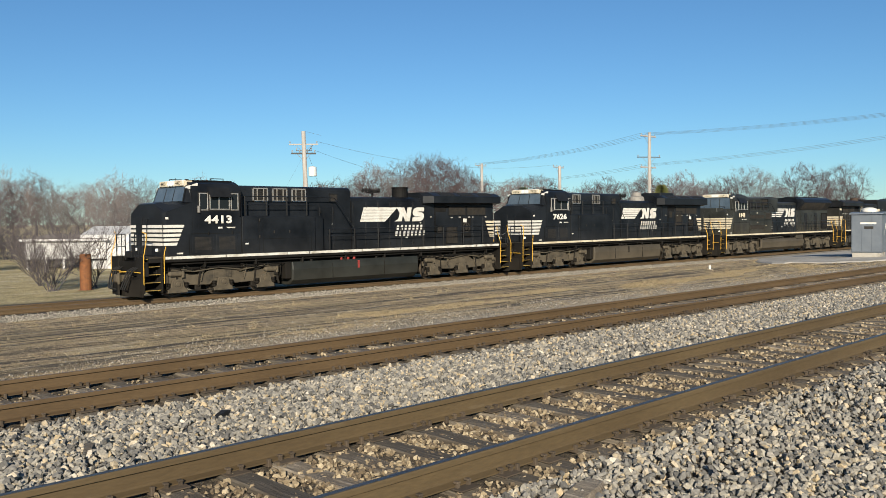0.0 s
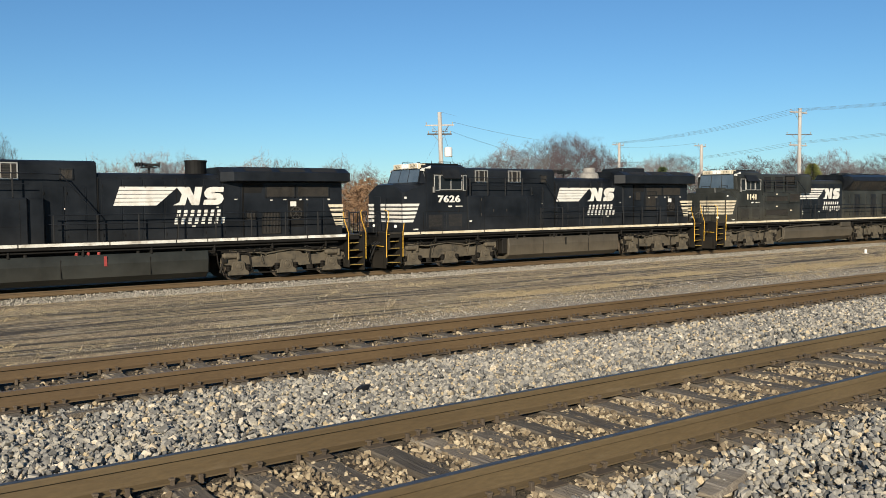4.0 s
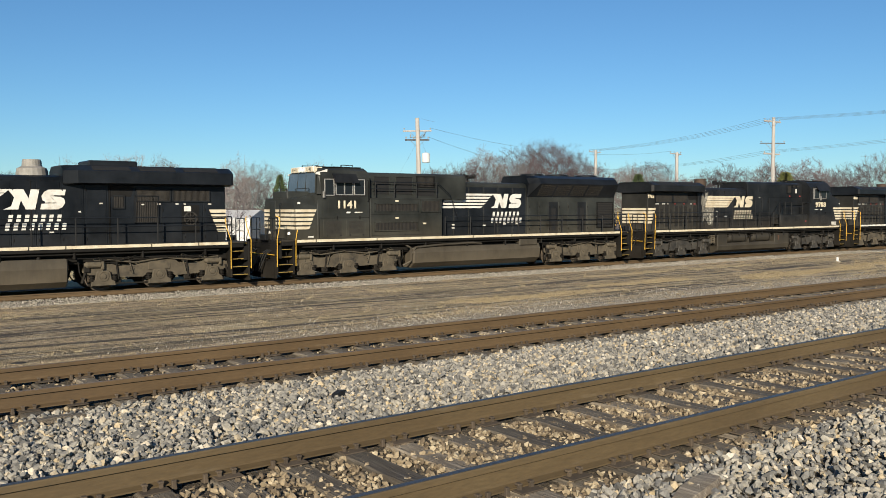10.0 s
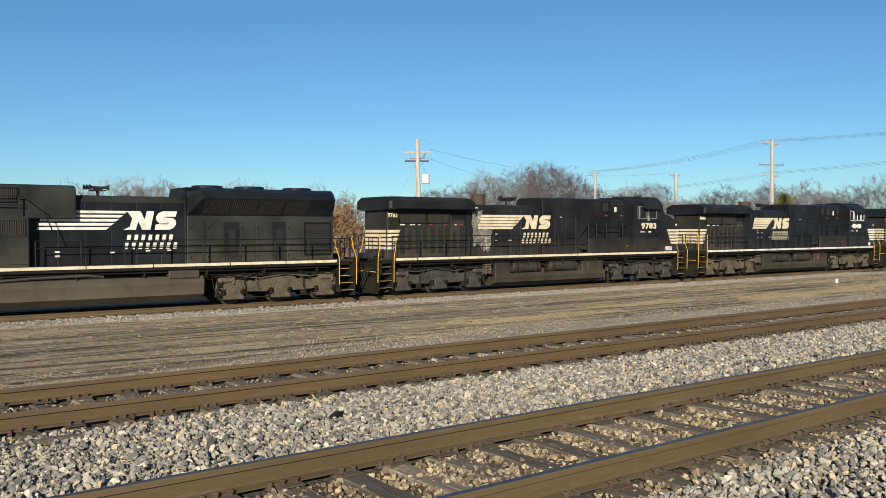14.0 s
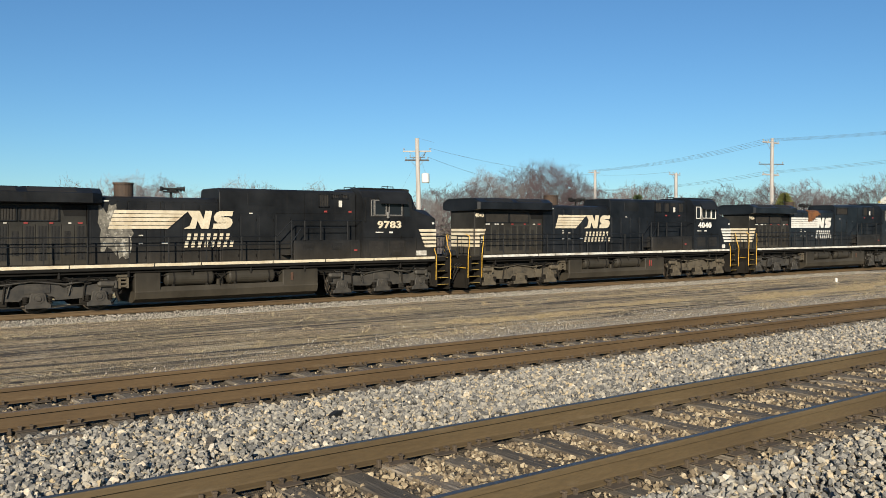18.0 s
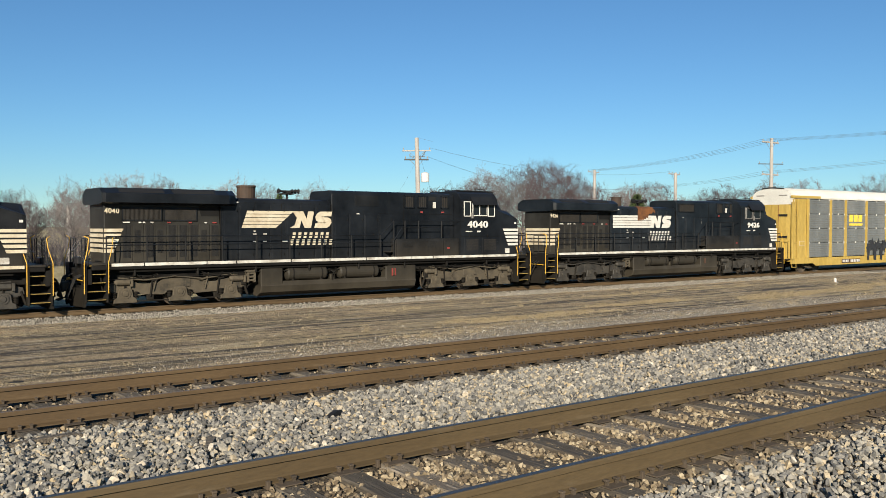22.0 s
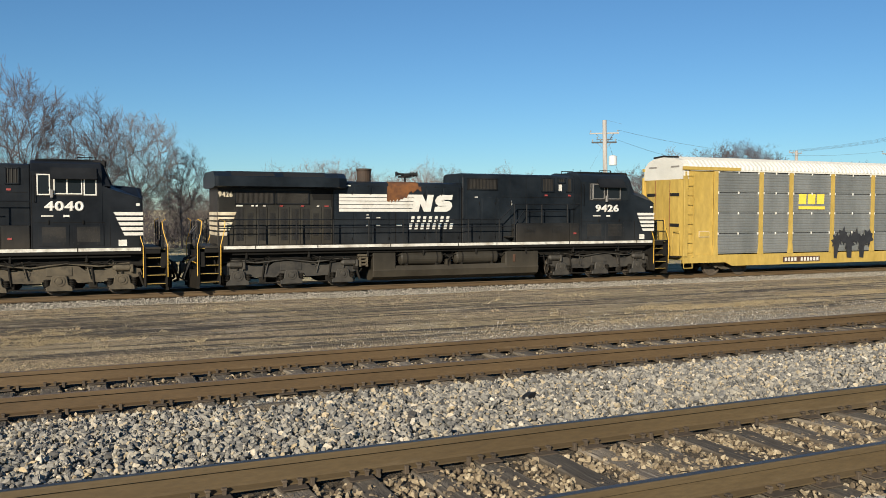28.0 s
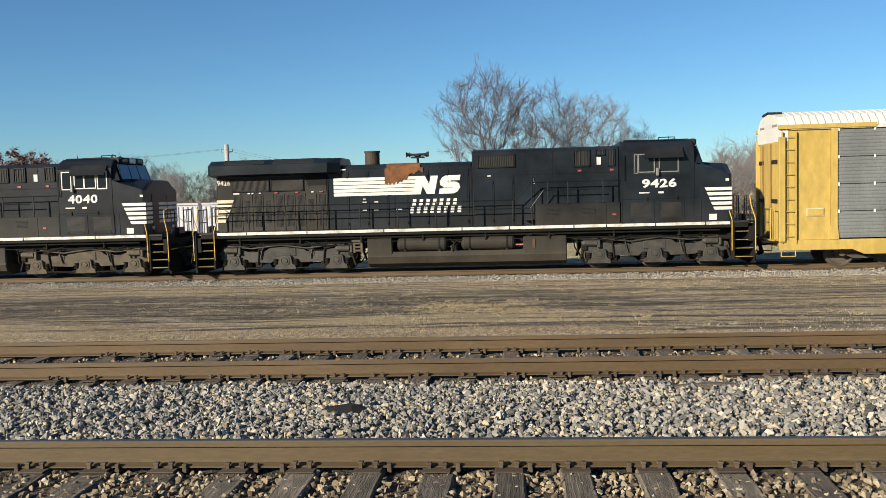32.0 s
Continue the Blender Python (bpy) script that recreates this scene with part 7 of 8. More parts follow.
# ---- trees: a trunk with limbs, and a crown of fine bare twigs ----
def bare_tree_meshes(seed, height, spread, twig_mat, bark=None, fine=1.0, crown_from=0.25, leaves=0.0):
    """A tree grown towards points scattered in a rounded crown; the twigs end in sprays of fine stems."""
    rnd = np.random.RandomState(seed)
    R, zc, zr = height * 0.30 * spread, height * (crown_from + 1) / 2, height * (1 - crown_from) / 2
    goals = []
    lump = rnd.uniform(0, 50)
    while len(goals) < int(400 * fine):
        u = rnd.uniform(-1, 1, 3)
        r = np.linalg.norm(u)
        if 0.15 < r < 1 and r > rnd.uniform(0, 0.75):
            k = 0.86 + 0.34 * noise.noise((u[0] * 2 + lump, u[1] * 2, u[2] * 2))
            goals.append((u[0] * R * k, u[1] * R * k, zc + u[2] * zr * min(k, 1.0)))
    goals = np.array(goals)
    nodes_, parents = [np.array((0, 0, -0.2))], [-1]
    lean = rnd.uniform(-0.03, 0.03, 2)
    for k in range(1, 9):
        z = height * (crown_from + 0.25) * k / 8
        nodes_.append(np.array((lean[0] * z + rnd.uniform(-0.02, 0.02) * height * 0.2, lean[1] * z + rnd.uniform(-0.02, 0.02) * height * 0.2, z)))
        parents.append(k - 1)
    first = 3
    order = np.argsort(np.linalg.norm((goals - nodes_[8]) * (1, 1, 0.8), axis=1))
    ends = []
    for g in goals[order]:
        P = np.array(nodes_[first:])
        dv = g - P
        dist = np.linalg.norm(dv, axis=1)
        own = P - np.array([nodes_[max(parents[i], 0)] for i in range(first, len(nodes_))])
        turn = 1 - (own * dv).sum(1) / (np.linalg.norm(own, axis=1) * dist + 1e-6)
        cost = dist * (1 + 1.5 * turn) * (1.0 + 1.5 * np.clip(0.45 - dv[:, 2] / (dist + 1e-6), 0, 1.45))
        j = int(np.argmin(cost)) + first
        p = nodes_[j]
        n = max(1, int(np.linalg.norm(g - p) / (height * 0.07)))
        bend = rnd.normal(0, 0.025, 3) * np.linalg.norm(g - p)
        for k in range(1, n + 1):
            t = k / n
            q = p + (g - p) * t + bend * math.sin(math.pi * t) + np.array((0, 0, 0.0))
            nodes_.append(q)
            parents.append(j)
            j = len(nodes_) - 1
        ends.append(j)
    load = np.zeros(len(nodes_))
    for e in ends:
        k = e
        while k >= 0:
            load[k] += 1
            k = parents[k]
    rad = 0.0043 * height / 10 * np.maximum(load, 1) ** 0.50
    trunk, crown = Build(), Build()

    def stick(b, p, q, r0, r1, n):
        p, q = Vector(p), Vector(q)
        d = q - p
        if d.length < 1e-5:
            return
        s = d.orthogonal().normalized()
        t = d.normalized().cross(s)
        k = len(b.v)
        for c, r in ((p, r0), (q, r1)):
            for i in range(n):
                a = 2 * math.pi * i / n
                b.v.append(tuple(c + (s * math.cos(a) + t * math.sin(a)) * r))
        b.f.extend([(k + i, k + (i + 1) % n, k + n + (i + 1) % n, k + n + i) for i in range(n)])

    for k in range(1, len(nodes_)):
        j = parents[k]
        big = load[k] > 8
        stick(trunk if big else crown, nodes_[j], nodes_[k], rad[j] if load[j] < load[k] * 3 else rad[k] * 1.15, rad[k], 6 if big else 3)
    for e in ends:
        p = Vector(nodes_[e])
        d = (p - Vector(nodes_[parents[e]])).normalized()
        for i in range(6):
            v = (d + Vector(rnd.uniform(-0.85, 0.85, 3)) + Vector((0, 0, 0.15))).normalized()
            L = height * rnd.uniform(0.035, 0.075)
            a = p - d * (height * 0.07 * rnd.random())
            m = a + v * L * 0.55
            stick(crown, a, m, 0.0075, 0.006, 3)
            for w in range(2):
                v2 = (v + Vector(rnd.uniform(-0.4, 0.4, 3)) + Vector((0, 0, 0.2))).normalized()
                stick(crown, m, m + v2 * L * 0.6, 0.006, 0.004, 3)
    if leaves:
        for k in range(int(len(crown.f) * leaves)):
            f = crown.f[rnd.randint(len(crown.f))]
            p = Vector(crown.v[f[0]])
            u, w = Vector(rnd.uniform(-1, 1, 3)) * 0.11, Vector(rnd.uniform(-1, 1, 3)) * 0.07
            n = len(crown.v)
            crown.v += [tuple(p), tuple(p + u + w), tuple(p + u * 2), tuple(p + u - w)]
            crown.f.append((n, n + 1, n + 2, n + 3))

    def raw(b, name, mat):
        me = bpy.data.meshes.new(name)
        me.from_pydata(b.v, [], b.f)
        me.materials.append(mat)
        return me

    return raw(trunk, "trunk", bark or M_bark), raw(crown, "crown", twig_mat)


def tree_of(meshes, m, label, category="tree", group="bare trees behind the tracks"):
    t = thing("tree", m, label, category, group)
    part("trunk", meshes[0], None, t)
    part("crown", meshes[1], None, t)
    return t


def evergreen_meshes(seed, height, mat):
    rnd = random.Random(seed)
    tr = Build().rod((0, 0, -0.2), (0, 0, height * 0.95), height * 0.018, 0.02, 7)
    V, F = [], []
    for k in range(2600):
        f = rnd.random() ** 0.8
        z = height * (0.12 + 0.88 * f)
        r = height * 0.23 * (1 - f) ** 0.75 * math.sqrt(rnd.random()) * (0.8 + 0.4 * noise.noise((z * 1.3, seed, 0)))
        a = rnd.uniform(0, 6.283)
        p = Vector((r * math.cos(a), r * math.sin(a), z))
        d = Vector((math.cos(a), math.sin(a), rnd.uniform(-0.5, 0.35))).normalized()
        u = d * rnd.uniform(0.16, 0.34) * height / 9
        w = d.orthogonal().normalized() * rnd.uniform(0.04, 0.09) * height / 9
        n = len(V)
        V += [tuple(p - w), tuple(p + w), tuple(p + u + w * 0.3), tuple(p + u - w * 0.3)]
        F.append((n, n + 1, n + 2, n + 3))
    me = bpy.data.meshes.new("crown")
    me.from_pydata(V, [], F)
    me.materials.append(mat)
    return tr.mesh("trunk", M_bark), me


def grow_trees():
    kinds = [bare_tree_meshes(1, 12, 1.25, M_bark, None, 1.35, 0.22), bare_tree_meshes(2, 11, 1.15, M_bark, None, 1.3, 0.2), bare_tree_meshes(3, 12, 1.35, M_bark_pale, None, 1.35, 0.22),
             bare_tree_meshes(4, 10, 1.25, M_bark_red, None, 1.6, 0.16), bare_tree_meshes(5, 13, 1.05, M_bark_pale, None, 1.7, 0.2), bare_tree_meshes(6, 9, 1.5, M_bark, None, 1.6, 0.14)]
    labels = ["tall bare grey-brown tree", "bare grey-brown tree with upright twigs", "bare pale-twigged winter tree", "bare winter tree with reddish twigs", "tall pale bare winter tree", "low spreading bare winter tree"]
    labels = [s + " behind the tracks" for s in labels]
    rnd = random.Random(31)
    # the far row, seen over the train: bearing in degrees from straight across the tracks, distance, top over the eye per distance
    b = -34.0
    while b < 70:
        for row in range(2):
            d = rnd.uniform(92, 118) if row == 0 else rnd.uniform(125, 160)
            bb = b + rnd.uniform(-0.8, 0.8)
            x, y = d * math.sin(radians(bb)), d * math.cos(radians(bb))
            if y < 52:
                x, y = x * 52 / y, 52 + rnd.uniform(0, 6)
            # heights: a lower stretch to the left of pole A, taller thickets beyond
            rise = interp(bb, [(-34, 0.05), (-12, 0.04), (2, 0.03), (8, 0.025), (14, 0.048), (18, 0.056), (22, 0.046), (27, 0.036), (33, 0.042), (39, 0.054), (42, 0.078), (48, 0.070), (50.5, 0.052), (56, 0.054), (62, 0.052), (70, 0.05)])
            d = math.hypot(x, y)
            h = 1.6 + rise * d * rnd.uniform(0.68, 1.16) + 2.2
            k = rnd.choice((2, 4, 2, 3, 1)) if bb < 26 else rnd.choice((0, 1, 2, 3, 4, 5)) if not 42 < bb < 50 else rnd.choice((3, 3, 0, 4))
            full = (12, 11, 12, 10, 13, 9)[k]
            s = h / full
            m = pose(x, y, land(x, y), 0, 0, rnd.uniform(0, 360)) @ Matrix.Diagonal((s * rnd.uniform(1.0, 1.3), s * rnd.uniform(1.0, 1.3), s, 1))
            tree_of(kinds[k], m, labels[k])
        b += rnd.uniform(1.7, 2.6)
    # the three tall trees over the brick shop
    big = [bare_tree_meshes(11, 10, 1.06, M_twig, M_bark, 1.3, 0.26), bare_tree_meshes(12, 10, 0.95, M_twig, M_bark, 1.1, 0.2), bare_tree_meshes(13, 10, 1.0, M_bark_pale, M_bark_pale, 1.3, 0.2)]
    for me, bear, d, h, lab in ((big[0], -1.35, 66.0, 1.38, "tall spreading bare tree with a dark trunk behind the brick shop"), (big[1], 2.45, 78.0, 1.36, "tall pale bare tree with fine upright twigs"),
                                (big[2], 5.6, 80.0, 1.30, "tall pale bare tree with fine upright twigs"), (big[1], 8.0, 84.0, 1.02, "pale bare tree with fine twigs"), (big[2], 10.6, 86.0, 0.75, "pale bare tree with fine twigs")):
        x, y = d * math.sin(radians(bear)), d * math.cos(radians(bear))
        tree_of(me, pose(x, y, land(x, y), 0, 0, bear * 40) @ Matrix.Diagonal((h, h, h, 1)), lab)
    # near thicket left of the leading locomotive
    for x, y, k, s in ((17.5, 70, 4, 0.58), (24, 78, 0, 0.66), (33, 76, 4, 0.66), (39, 82, 2, 0.72), (45, 82, 4, 0.68)):
        tree_of(kinds[k], pose(x, y, land(x, y), 0, 0, x * 33) @ Matrix.Diagonal((s, s, s, 1)), labels[k])
    # trees that keep colour
    gold = bare_tree_meshes(21, 8, 1.1, M_oak, None, 1.0, 0.15, 0.5)
    t = tree_of(gold, pose(35.6, 60.8, land(35.6, 60.8)) @ Matrix.Diagonal((0.85, 0.85, 0.74, 1)), "small oak that still carries rusty brown leaves")
    tree_of(bare_tree_meshes(22, 9, 1.1, M_red_leaf, None, 1.0, 0.2, 0.4), pose(-44, 74, land(-44, 74)) @ Matrix.Diagonal((1.5, 1.5, 0.98, 1)), "tree with dull red winter foliage")
    ever = evergreen_meshes(5, 9, M_green)
    ever2 = evergreen_meshes(6, 8, M_green_pale)
    for me, b, d, h, w in ((ever2, 58.9, 86, 0.84, 1.9), (ever, 50.0, 88, 0.76, 1.6), (ever, 26.5, 82, 0.75, 1.0)):
        x, y = d * math.sin(radians(b)), d * math.cos(radians(b))
        tree_of(me, pose(x, y, land(x, y)) @ Matrix.Diagonal((w * h, w * h, h, 1)), "dark evergreen tree among bare trees" if me is ever else "broad yellow-green evergreen tree", "evergreen", "evergreens")


M_oak = surface("rusty_oak_leaves", (0.14, 0.080, 0.042), (0.24, 0.145, 0.082), 0.85, 0, 2, 20)
M_red_leaf = surface("dull_red_leaves", (0.13, 0.065, 0.055), (0.20, 0.11, 0.095), 0.85, 0, 2, 20)
M_green_pale = surface("yellow_green_needles", (0.085, 0.095, 0.02), (0.16, 0.165, 0.04), 0.85, 0, 2, 20)
grow_trees()


def brush(name, label, spots, seed, mat, length, per):
    """Thickets of thin bare stems, in one mesh."""
    rnd = random.Random(seed)
    V, F = [], []
    for x0, y0, r, h in spots:
        for k in range(per):
            a = rnd.uniform(0, 6.283)
            p = Vector((x0 + r * rnd.uniform(-1, 1), y0 + r * 0.4 * rnd.uniform(-1, 1), 0))
            p.z = land(p.x, p.y) - 0.05
            d = Vector((rnd.uniform(-0.5, 0.5), rnd.uniform(-0.5, 0.5), 1)).normalized()
            segs = 3
            L = h * rnd.uniform(0.4, 1.1)
            w = rnd.uniform(0.012, 0.026)
            for s in range(segs):
                q = p + d * (L / segs)
                for extra in range(2 if s else 1):
                    e = q if extra == 0 else p + (d + Vector((rnd.uniform(-0.8, 0.8), rnd.uniform(-0.8, 0.8), 0.2))).normalized() * (L / segs)
                    o = (e - p).orthogonal().normalized() * w
                    o2 = (e - p).normalized().cross(o)
                    n = len(V)
                    V += [tuple(p + o), tuple(p - o * 0.5 + o2 * 0.8), tuple(p - o * 0.5 - o2 * 0.8), tuple(e + o * 0.5), tuple(e - o * 0.25 + o2 * 0.4), tuple(e - o * 0.25 - o2 * 0.4)]
                    F += [(n, n + 1, n + 4, n + 3), (n + 1, n + 2, n + 5, n + 4), (n + 2, n, n + 3, n + 5)]
                p = q
                d = (d + Vector((rnd.uniform(-0.5, 0.5), rnd.uniform(-0.5, 0.5), 0.15))).normalized()
    me = bpy.data.meshes.new(name)
    me.from_pydata(V, [], F)
    me.materials.append(mat)
    return tagged(new(name, me), label, "brush", "", "stuff")


def plant_brush():
    rnd = random.Random(8)
    spots = []
    b = -36.0
    while b < 72:
        for d in (70, 88, 104, 125):
            bb = b + rnd.uniform(-1, 1)
            x, y = d * math.sin(radians(bb)), d * math.cos(radians(bb))
            if y < 48:
                x, y = x * 50 / y, 50
            if (-16 < x < 8 and 50 < y < 72) or (20 < x < 46 and 55 < y < 92) or (d < 80 and bb < 24):
                continue
            spots.append((x, y, d * 0.03, rnd.uniform(1.8, 4.2)))
        b += 1.7
    brush("undergrowth", "brown leafless undergrowth below the trees", spots, 3, M_bark, 3, 90)


plant_brush()


def shrub(x, y, h, label, seed):
    """A leafless shrub: many stems from one foot."""
    rnd = random.Random(seed)
    b = Build()

    def stem(p, d, L, r, lev):
        for i in range(3):
            q = p + d * (L / 3)
            b.rod(p, q, r * (1 - 0.25 * i), r * (1 - 0.25 * (i + 1)), 4 if lev < 2 else 3, False)
            if lev < 3:
                for k in range(2):
                    nd = (d + Vector((rnd.uniform(-0.8, 0.8), rnd.uniform(-0.8, 0.8), rnd.uniform(-0.2, 0.6)))).normalized()
                    stem(q, nd, L * rnd.uniform(0.4, 0.62), r * 0.55, lev + 1)
            p, d = q, (d + Vector((rnd.uniform(-0.25, 0.25), rnd.uniform(-0.25, 0.25), 0.05))).normalized()

    for k in range(12):
        a = rnd.uniform(0, 6.283)
        stem(Vector((rnd.uniform(-0.2, 0.2), rnd.uniform(-0.2, 0.2), -0.05)), Vector((math.cos(a) * 0.75, math.sin(a) * 0.6, 1)).normalized(), h * rnd.uniform(0.5, 0.85), 0.028, 0)
    me = bpy.data.meshes.new("shrub")
    me.from_pydata(b.v, [], b.f)
    me.materials.append(M_bark)
    ob = new("shrub", me)
    ob.matrix_basis = pose(x, y, land(x, y))
    return tagged(ob, label, "shrub", "shrubs by the track")


shrub(19.9, 47.9, 3.3, "large leafless shrub beside a rusty steel post", 3)
shrub(17.3, 47.3, 2.9, "leafless sprawling shrub in dry grass", 4)
shrub(18.6, 52.5, 3.0, "tall leafless shrub in front of a white shed", 5)


# ---- poles and wires ----
def crossarm(parent, z, half, a, mat, pins, size=0.055):
    c, s = math.cos(radians(a)), math.sin(radians(a))
    b = Build().box(-half, half, -size, size, z - size, z + size, 0.01)
    b.v = [(x * c - (y + 0.16) * s, x * s + (y + 0.16) * c, zz) for x, y, zz in b.v]
    arm = part("crossarm", b, mat, parent, "timber crossarm")
    tips = []
    for k in range(pins):
        x = -half * 0.92 + 2 * half * 0.92 * k / (pins - 1)
        px, py = x * c - 0.16 * s, x * s + 0.16 * c
        part("insulator", Build().lathe((px, py, z + size), (0, 0, 1), [(0, 0.025), (0.10, 0.025), (0.11, 0.06), (0.17, 0.06), (0.22, 0.03), (0.22, 0)], 8), M_insulator, arm)
        tips.append(Vector((px, py, z + size + 0.2)))
    br = Build()
    for e in (-1, 1):
        x = e * half * 0.6
        br.rod((x * c - 0.12 * s, x * s + 0.12 * c, z), (0.1 * s * -1, 0.1 * c, z - half * 0.6), 0.018, n=5)
    part("brace", br, M_alu, parent)
    return tips


M_insulator = surface("grey_insulator", (0.22, 0.2, 0.18), (0.32, 0.3, 0.27), 0.3)


def pole(x, y, top, label, lean=0.0):
    z = land(x, y)
    p = thing("utility_pole", pose(x, y, z, 0, lean, 0), label, "utility pole", "utility poles")
    part("shaft", Build().rod((0, 0, -0.3), (0, 0, top - z), 0.25, 0.18, 12), M_pole, p, "grey weathered timber shaft")
    return p, z


def wire(a, b, sag, name="overhead_wire", r=0.012):
    pts = []
    for i in range(15):
        t = i / 14
        q = a.lerp(b, t)
        q.z -= sag * 4 * t * (1 - t)
        pts.append(q)
    b = Build()
    up = Vector((0, 0, r))
    side = (pts[-1] - pts[0]).cross(up).normalized() * r
    loft(b, [[tuple(q + up), tuple(q - up * 0.5 + side), tuple(q - up * 0.5 - side)] for q in pts])
    w = new(name, b.mesh(name, M_wire))
    return tagged(w, "thin dark overhead cable strung between poles", "wire", "overhead wires")


def string_poles():
    AT, BT, ET = 9.6, 11.65, 12.7
    # A: leaning pole with a transformer box
    pa, za = pole(45.3, 63.0, AT, "leaning timber utility pole with crossarms and a pale equipment box", -1.6)
    ta = crossarm(pa, AT - za - 1.15, 1.3, -25, M_pole, 2, 0.06)
    tb = crossarm(pa, AT - za - 1.95, 1.15, -15, M_wire, 4, 0.07)
    tc = crossarm(pa, AT - za - 1.7, 0.7, -30, M_wire, 3, 0.03)
    b = Build().lathe((0.62, -0.3, AT - za - 4.0), (0, 0, 1), [(0, 0.30), (0.05, 0.36), (0.78, 0.36), (0.83, 0.32), (0.9, 0.14), (0.9, 0)], 14)
    part("transformer", b, M_cabinet_pale, pa, "pale grey transformer can")
    part("switch", Build().rod((0.4, -0.2, AT - za - 1.7), (0.75, -0.3, AT - za - 1.2), 0.03, n=6).rod((0.3, 0.1, AT - za), (1.6, -0.4, AT - za - 0.35), 0.008, n=4), M_wire, pa)
    for dx in (-2.3, 2.8):
        w = wire(Vector((45.3, 63.0, 8.0)), Vector((45.3 + dx * 2.2, 63.0 + abs(dx), -1.9)), 0.0, "guy_wire", 0.01)
        tagged(w, "thin guy wire staying a pole", "wire", "overhead wires")
    # B: tall pole with three arms; the line runs across the tracks from D over B to E
    pb, zb = pole(88.75, 55.1, BT, "tall timber utility pole with three crossarms")
    b1 = crossarm(pb, BT - zb - 0.45, 1.6, 0, M_pole, 4, 0.08)
    b2 = crossarm(pb, BT - zb - 2.9, 1.5, -30, M_wire, 3, 0.05)
    b3 = crossarm(pb, BT - zb - 4.1, 1.6, 0, M_pole, 3, 0.08)
    pc, zc = pole(84.4, 65.0, 8.05, "short timber utility pole with one crossarm")
    c1 = crossarm(pc, 8.05 - zc - 0.15, 1.35, 10, M_pole, 4)
    pd, zd = pole(88.0, 81.3, 9.4, "distant timber utility pole with crossarms")
    d1 = crossarm(pd, 9.4 - zd - 0.3, 1.3, 8, M_pole, 4)
    d3 = crossarm(pd, 9.4 - zd - 3.0, 1.2, 8, M_pole, 3)
    pe, ze = pole(90.5, 9.0, ET, "timber utility pole on the near side of the tracks")
    e1 = crossarm(pe, ET - ze - 0.45, 1.6, 8, M_pole, 4)
    e3 = crossarm(pe, ET - ze - 1.5, 1.6, 8, M_pole, 3)
    W = lambda p, v: p.matrix_basis @ v
    for k in range(4):
        wire(W(pb, b1[k]), W(pe, e1[k]), 0.7)
        wire(W(pb, b1[k]), W(pd, d1[k]), 0.5)
    for k in range(3):
        wire(W(pb, b3[k]), W(pe, e3[k]), 0.7)
        wire(W(pb, b3[k]), W(pd, d3[k]), 0.5)
    wire(W(pa, tb[3]), W(pd, d3[0]), 1.0)
    wire(W(pa, ta[1]), W(pc, c1[0]), 1.2)
    # far poles: one beside the shop, one behind the last gap
    pf, zf = pole(-23.5, 70.0, 6.0, "thin reddish utility pole beside bare trees")
    f1 = crossarm(pf, 5.4 - zf, 0.5, 10, M_pole, 2, 0.04)
    for k in range(2):
        wire(W(pf, f1[k]), Vector((-75, 72, 5.2)), 0.8)
        wire(W(pf, f1[k]), Vector((-6.0, 64, 3.0)), 0.5)
    pg, zg = pole(21.5, 88.0, 3.6, "short distant utility pole among trees")
    crossarm(pg, 3.3 - zg, 0.6, 10, M_pole, 2, 0.04)
    pole(63.6, 96.0, 3.2, "distant pale utility pole among trees")


M_cabinet_pale = surface("pale_grey_enamel", (0.50, 0.51, 0.50), (0.60, 0.61, 0.60), 0.45)
string_poles()


# ---- trackside things ----
def signal_cabinet(x, y, z):
    c = thing("signal_cabinet", pose(x, y, z, 0, 0, 12), "grey metal signal equipment cabinet on a concrete pad", "cabinet")
    part("body", Build().box(-1.05, 1.05, -0.75, 0.75, 0.06, 2.15, 0.02), M_cabinet, c)
    part("plinth", Build().box(-1.0, 1.0, -0.7, 0.7, -0.3, 0.07), M_concrete, c)
    part("roof", Build().prism([(-1.15, 2.15), (1.15, 2.15), (1.12, 2.22), (0, 2.30), (-1.12, 2.22)], -0.85, 0.85, "y"), M_cabinet, c, "overhanging sheet roof")
    for k in range(3):
        part("panel", Build().box(-1.065, -1.05, -0.72 + k * 0.49, -0.27 + k * 0.49, 0.12, 2.08, 0.006), M_cabinet, c)
    part("door", Build().box(-0.98, -0.05, -0.765, -0.75, 0.12, 2.05, 0.006), M_cabinet, c)
    part("door", Build().box(0.02, 0.98, -0.765, -0.75, 0.12, 2.05, 0.006), M_cabinet, c)
    part("handle", Build().box(-0.16, -0.11, -0.80, -0.765, 1.0, 1.3, 0.008), M_steel, c)
    part("placard", Build().box(-1.072, -1.066, -0.5, 0.3, 1.62, 1.72), M_white, c)
    part("placard", Build().box(-1.072, -1.066, -0.35, 0.1, 1.35, 1.5), M_grille, c)
    part("placard", Build().box(0.5, 0.66, -0.772, -0.766, 1.35, 1.65), M_white, c)
    part("dome", Build().lathe((0.15, 0, 2.24), (0, 0, 1), [(0, 0.42), (0.14, 0.42), (0.24, 0.34), (0.29, 0.18), (0.3, 0)], 18), M_white, c, "white roof ventilator dome", True)
    return c


signal_cabinet(50.4, 17.35, -0.50)


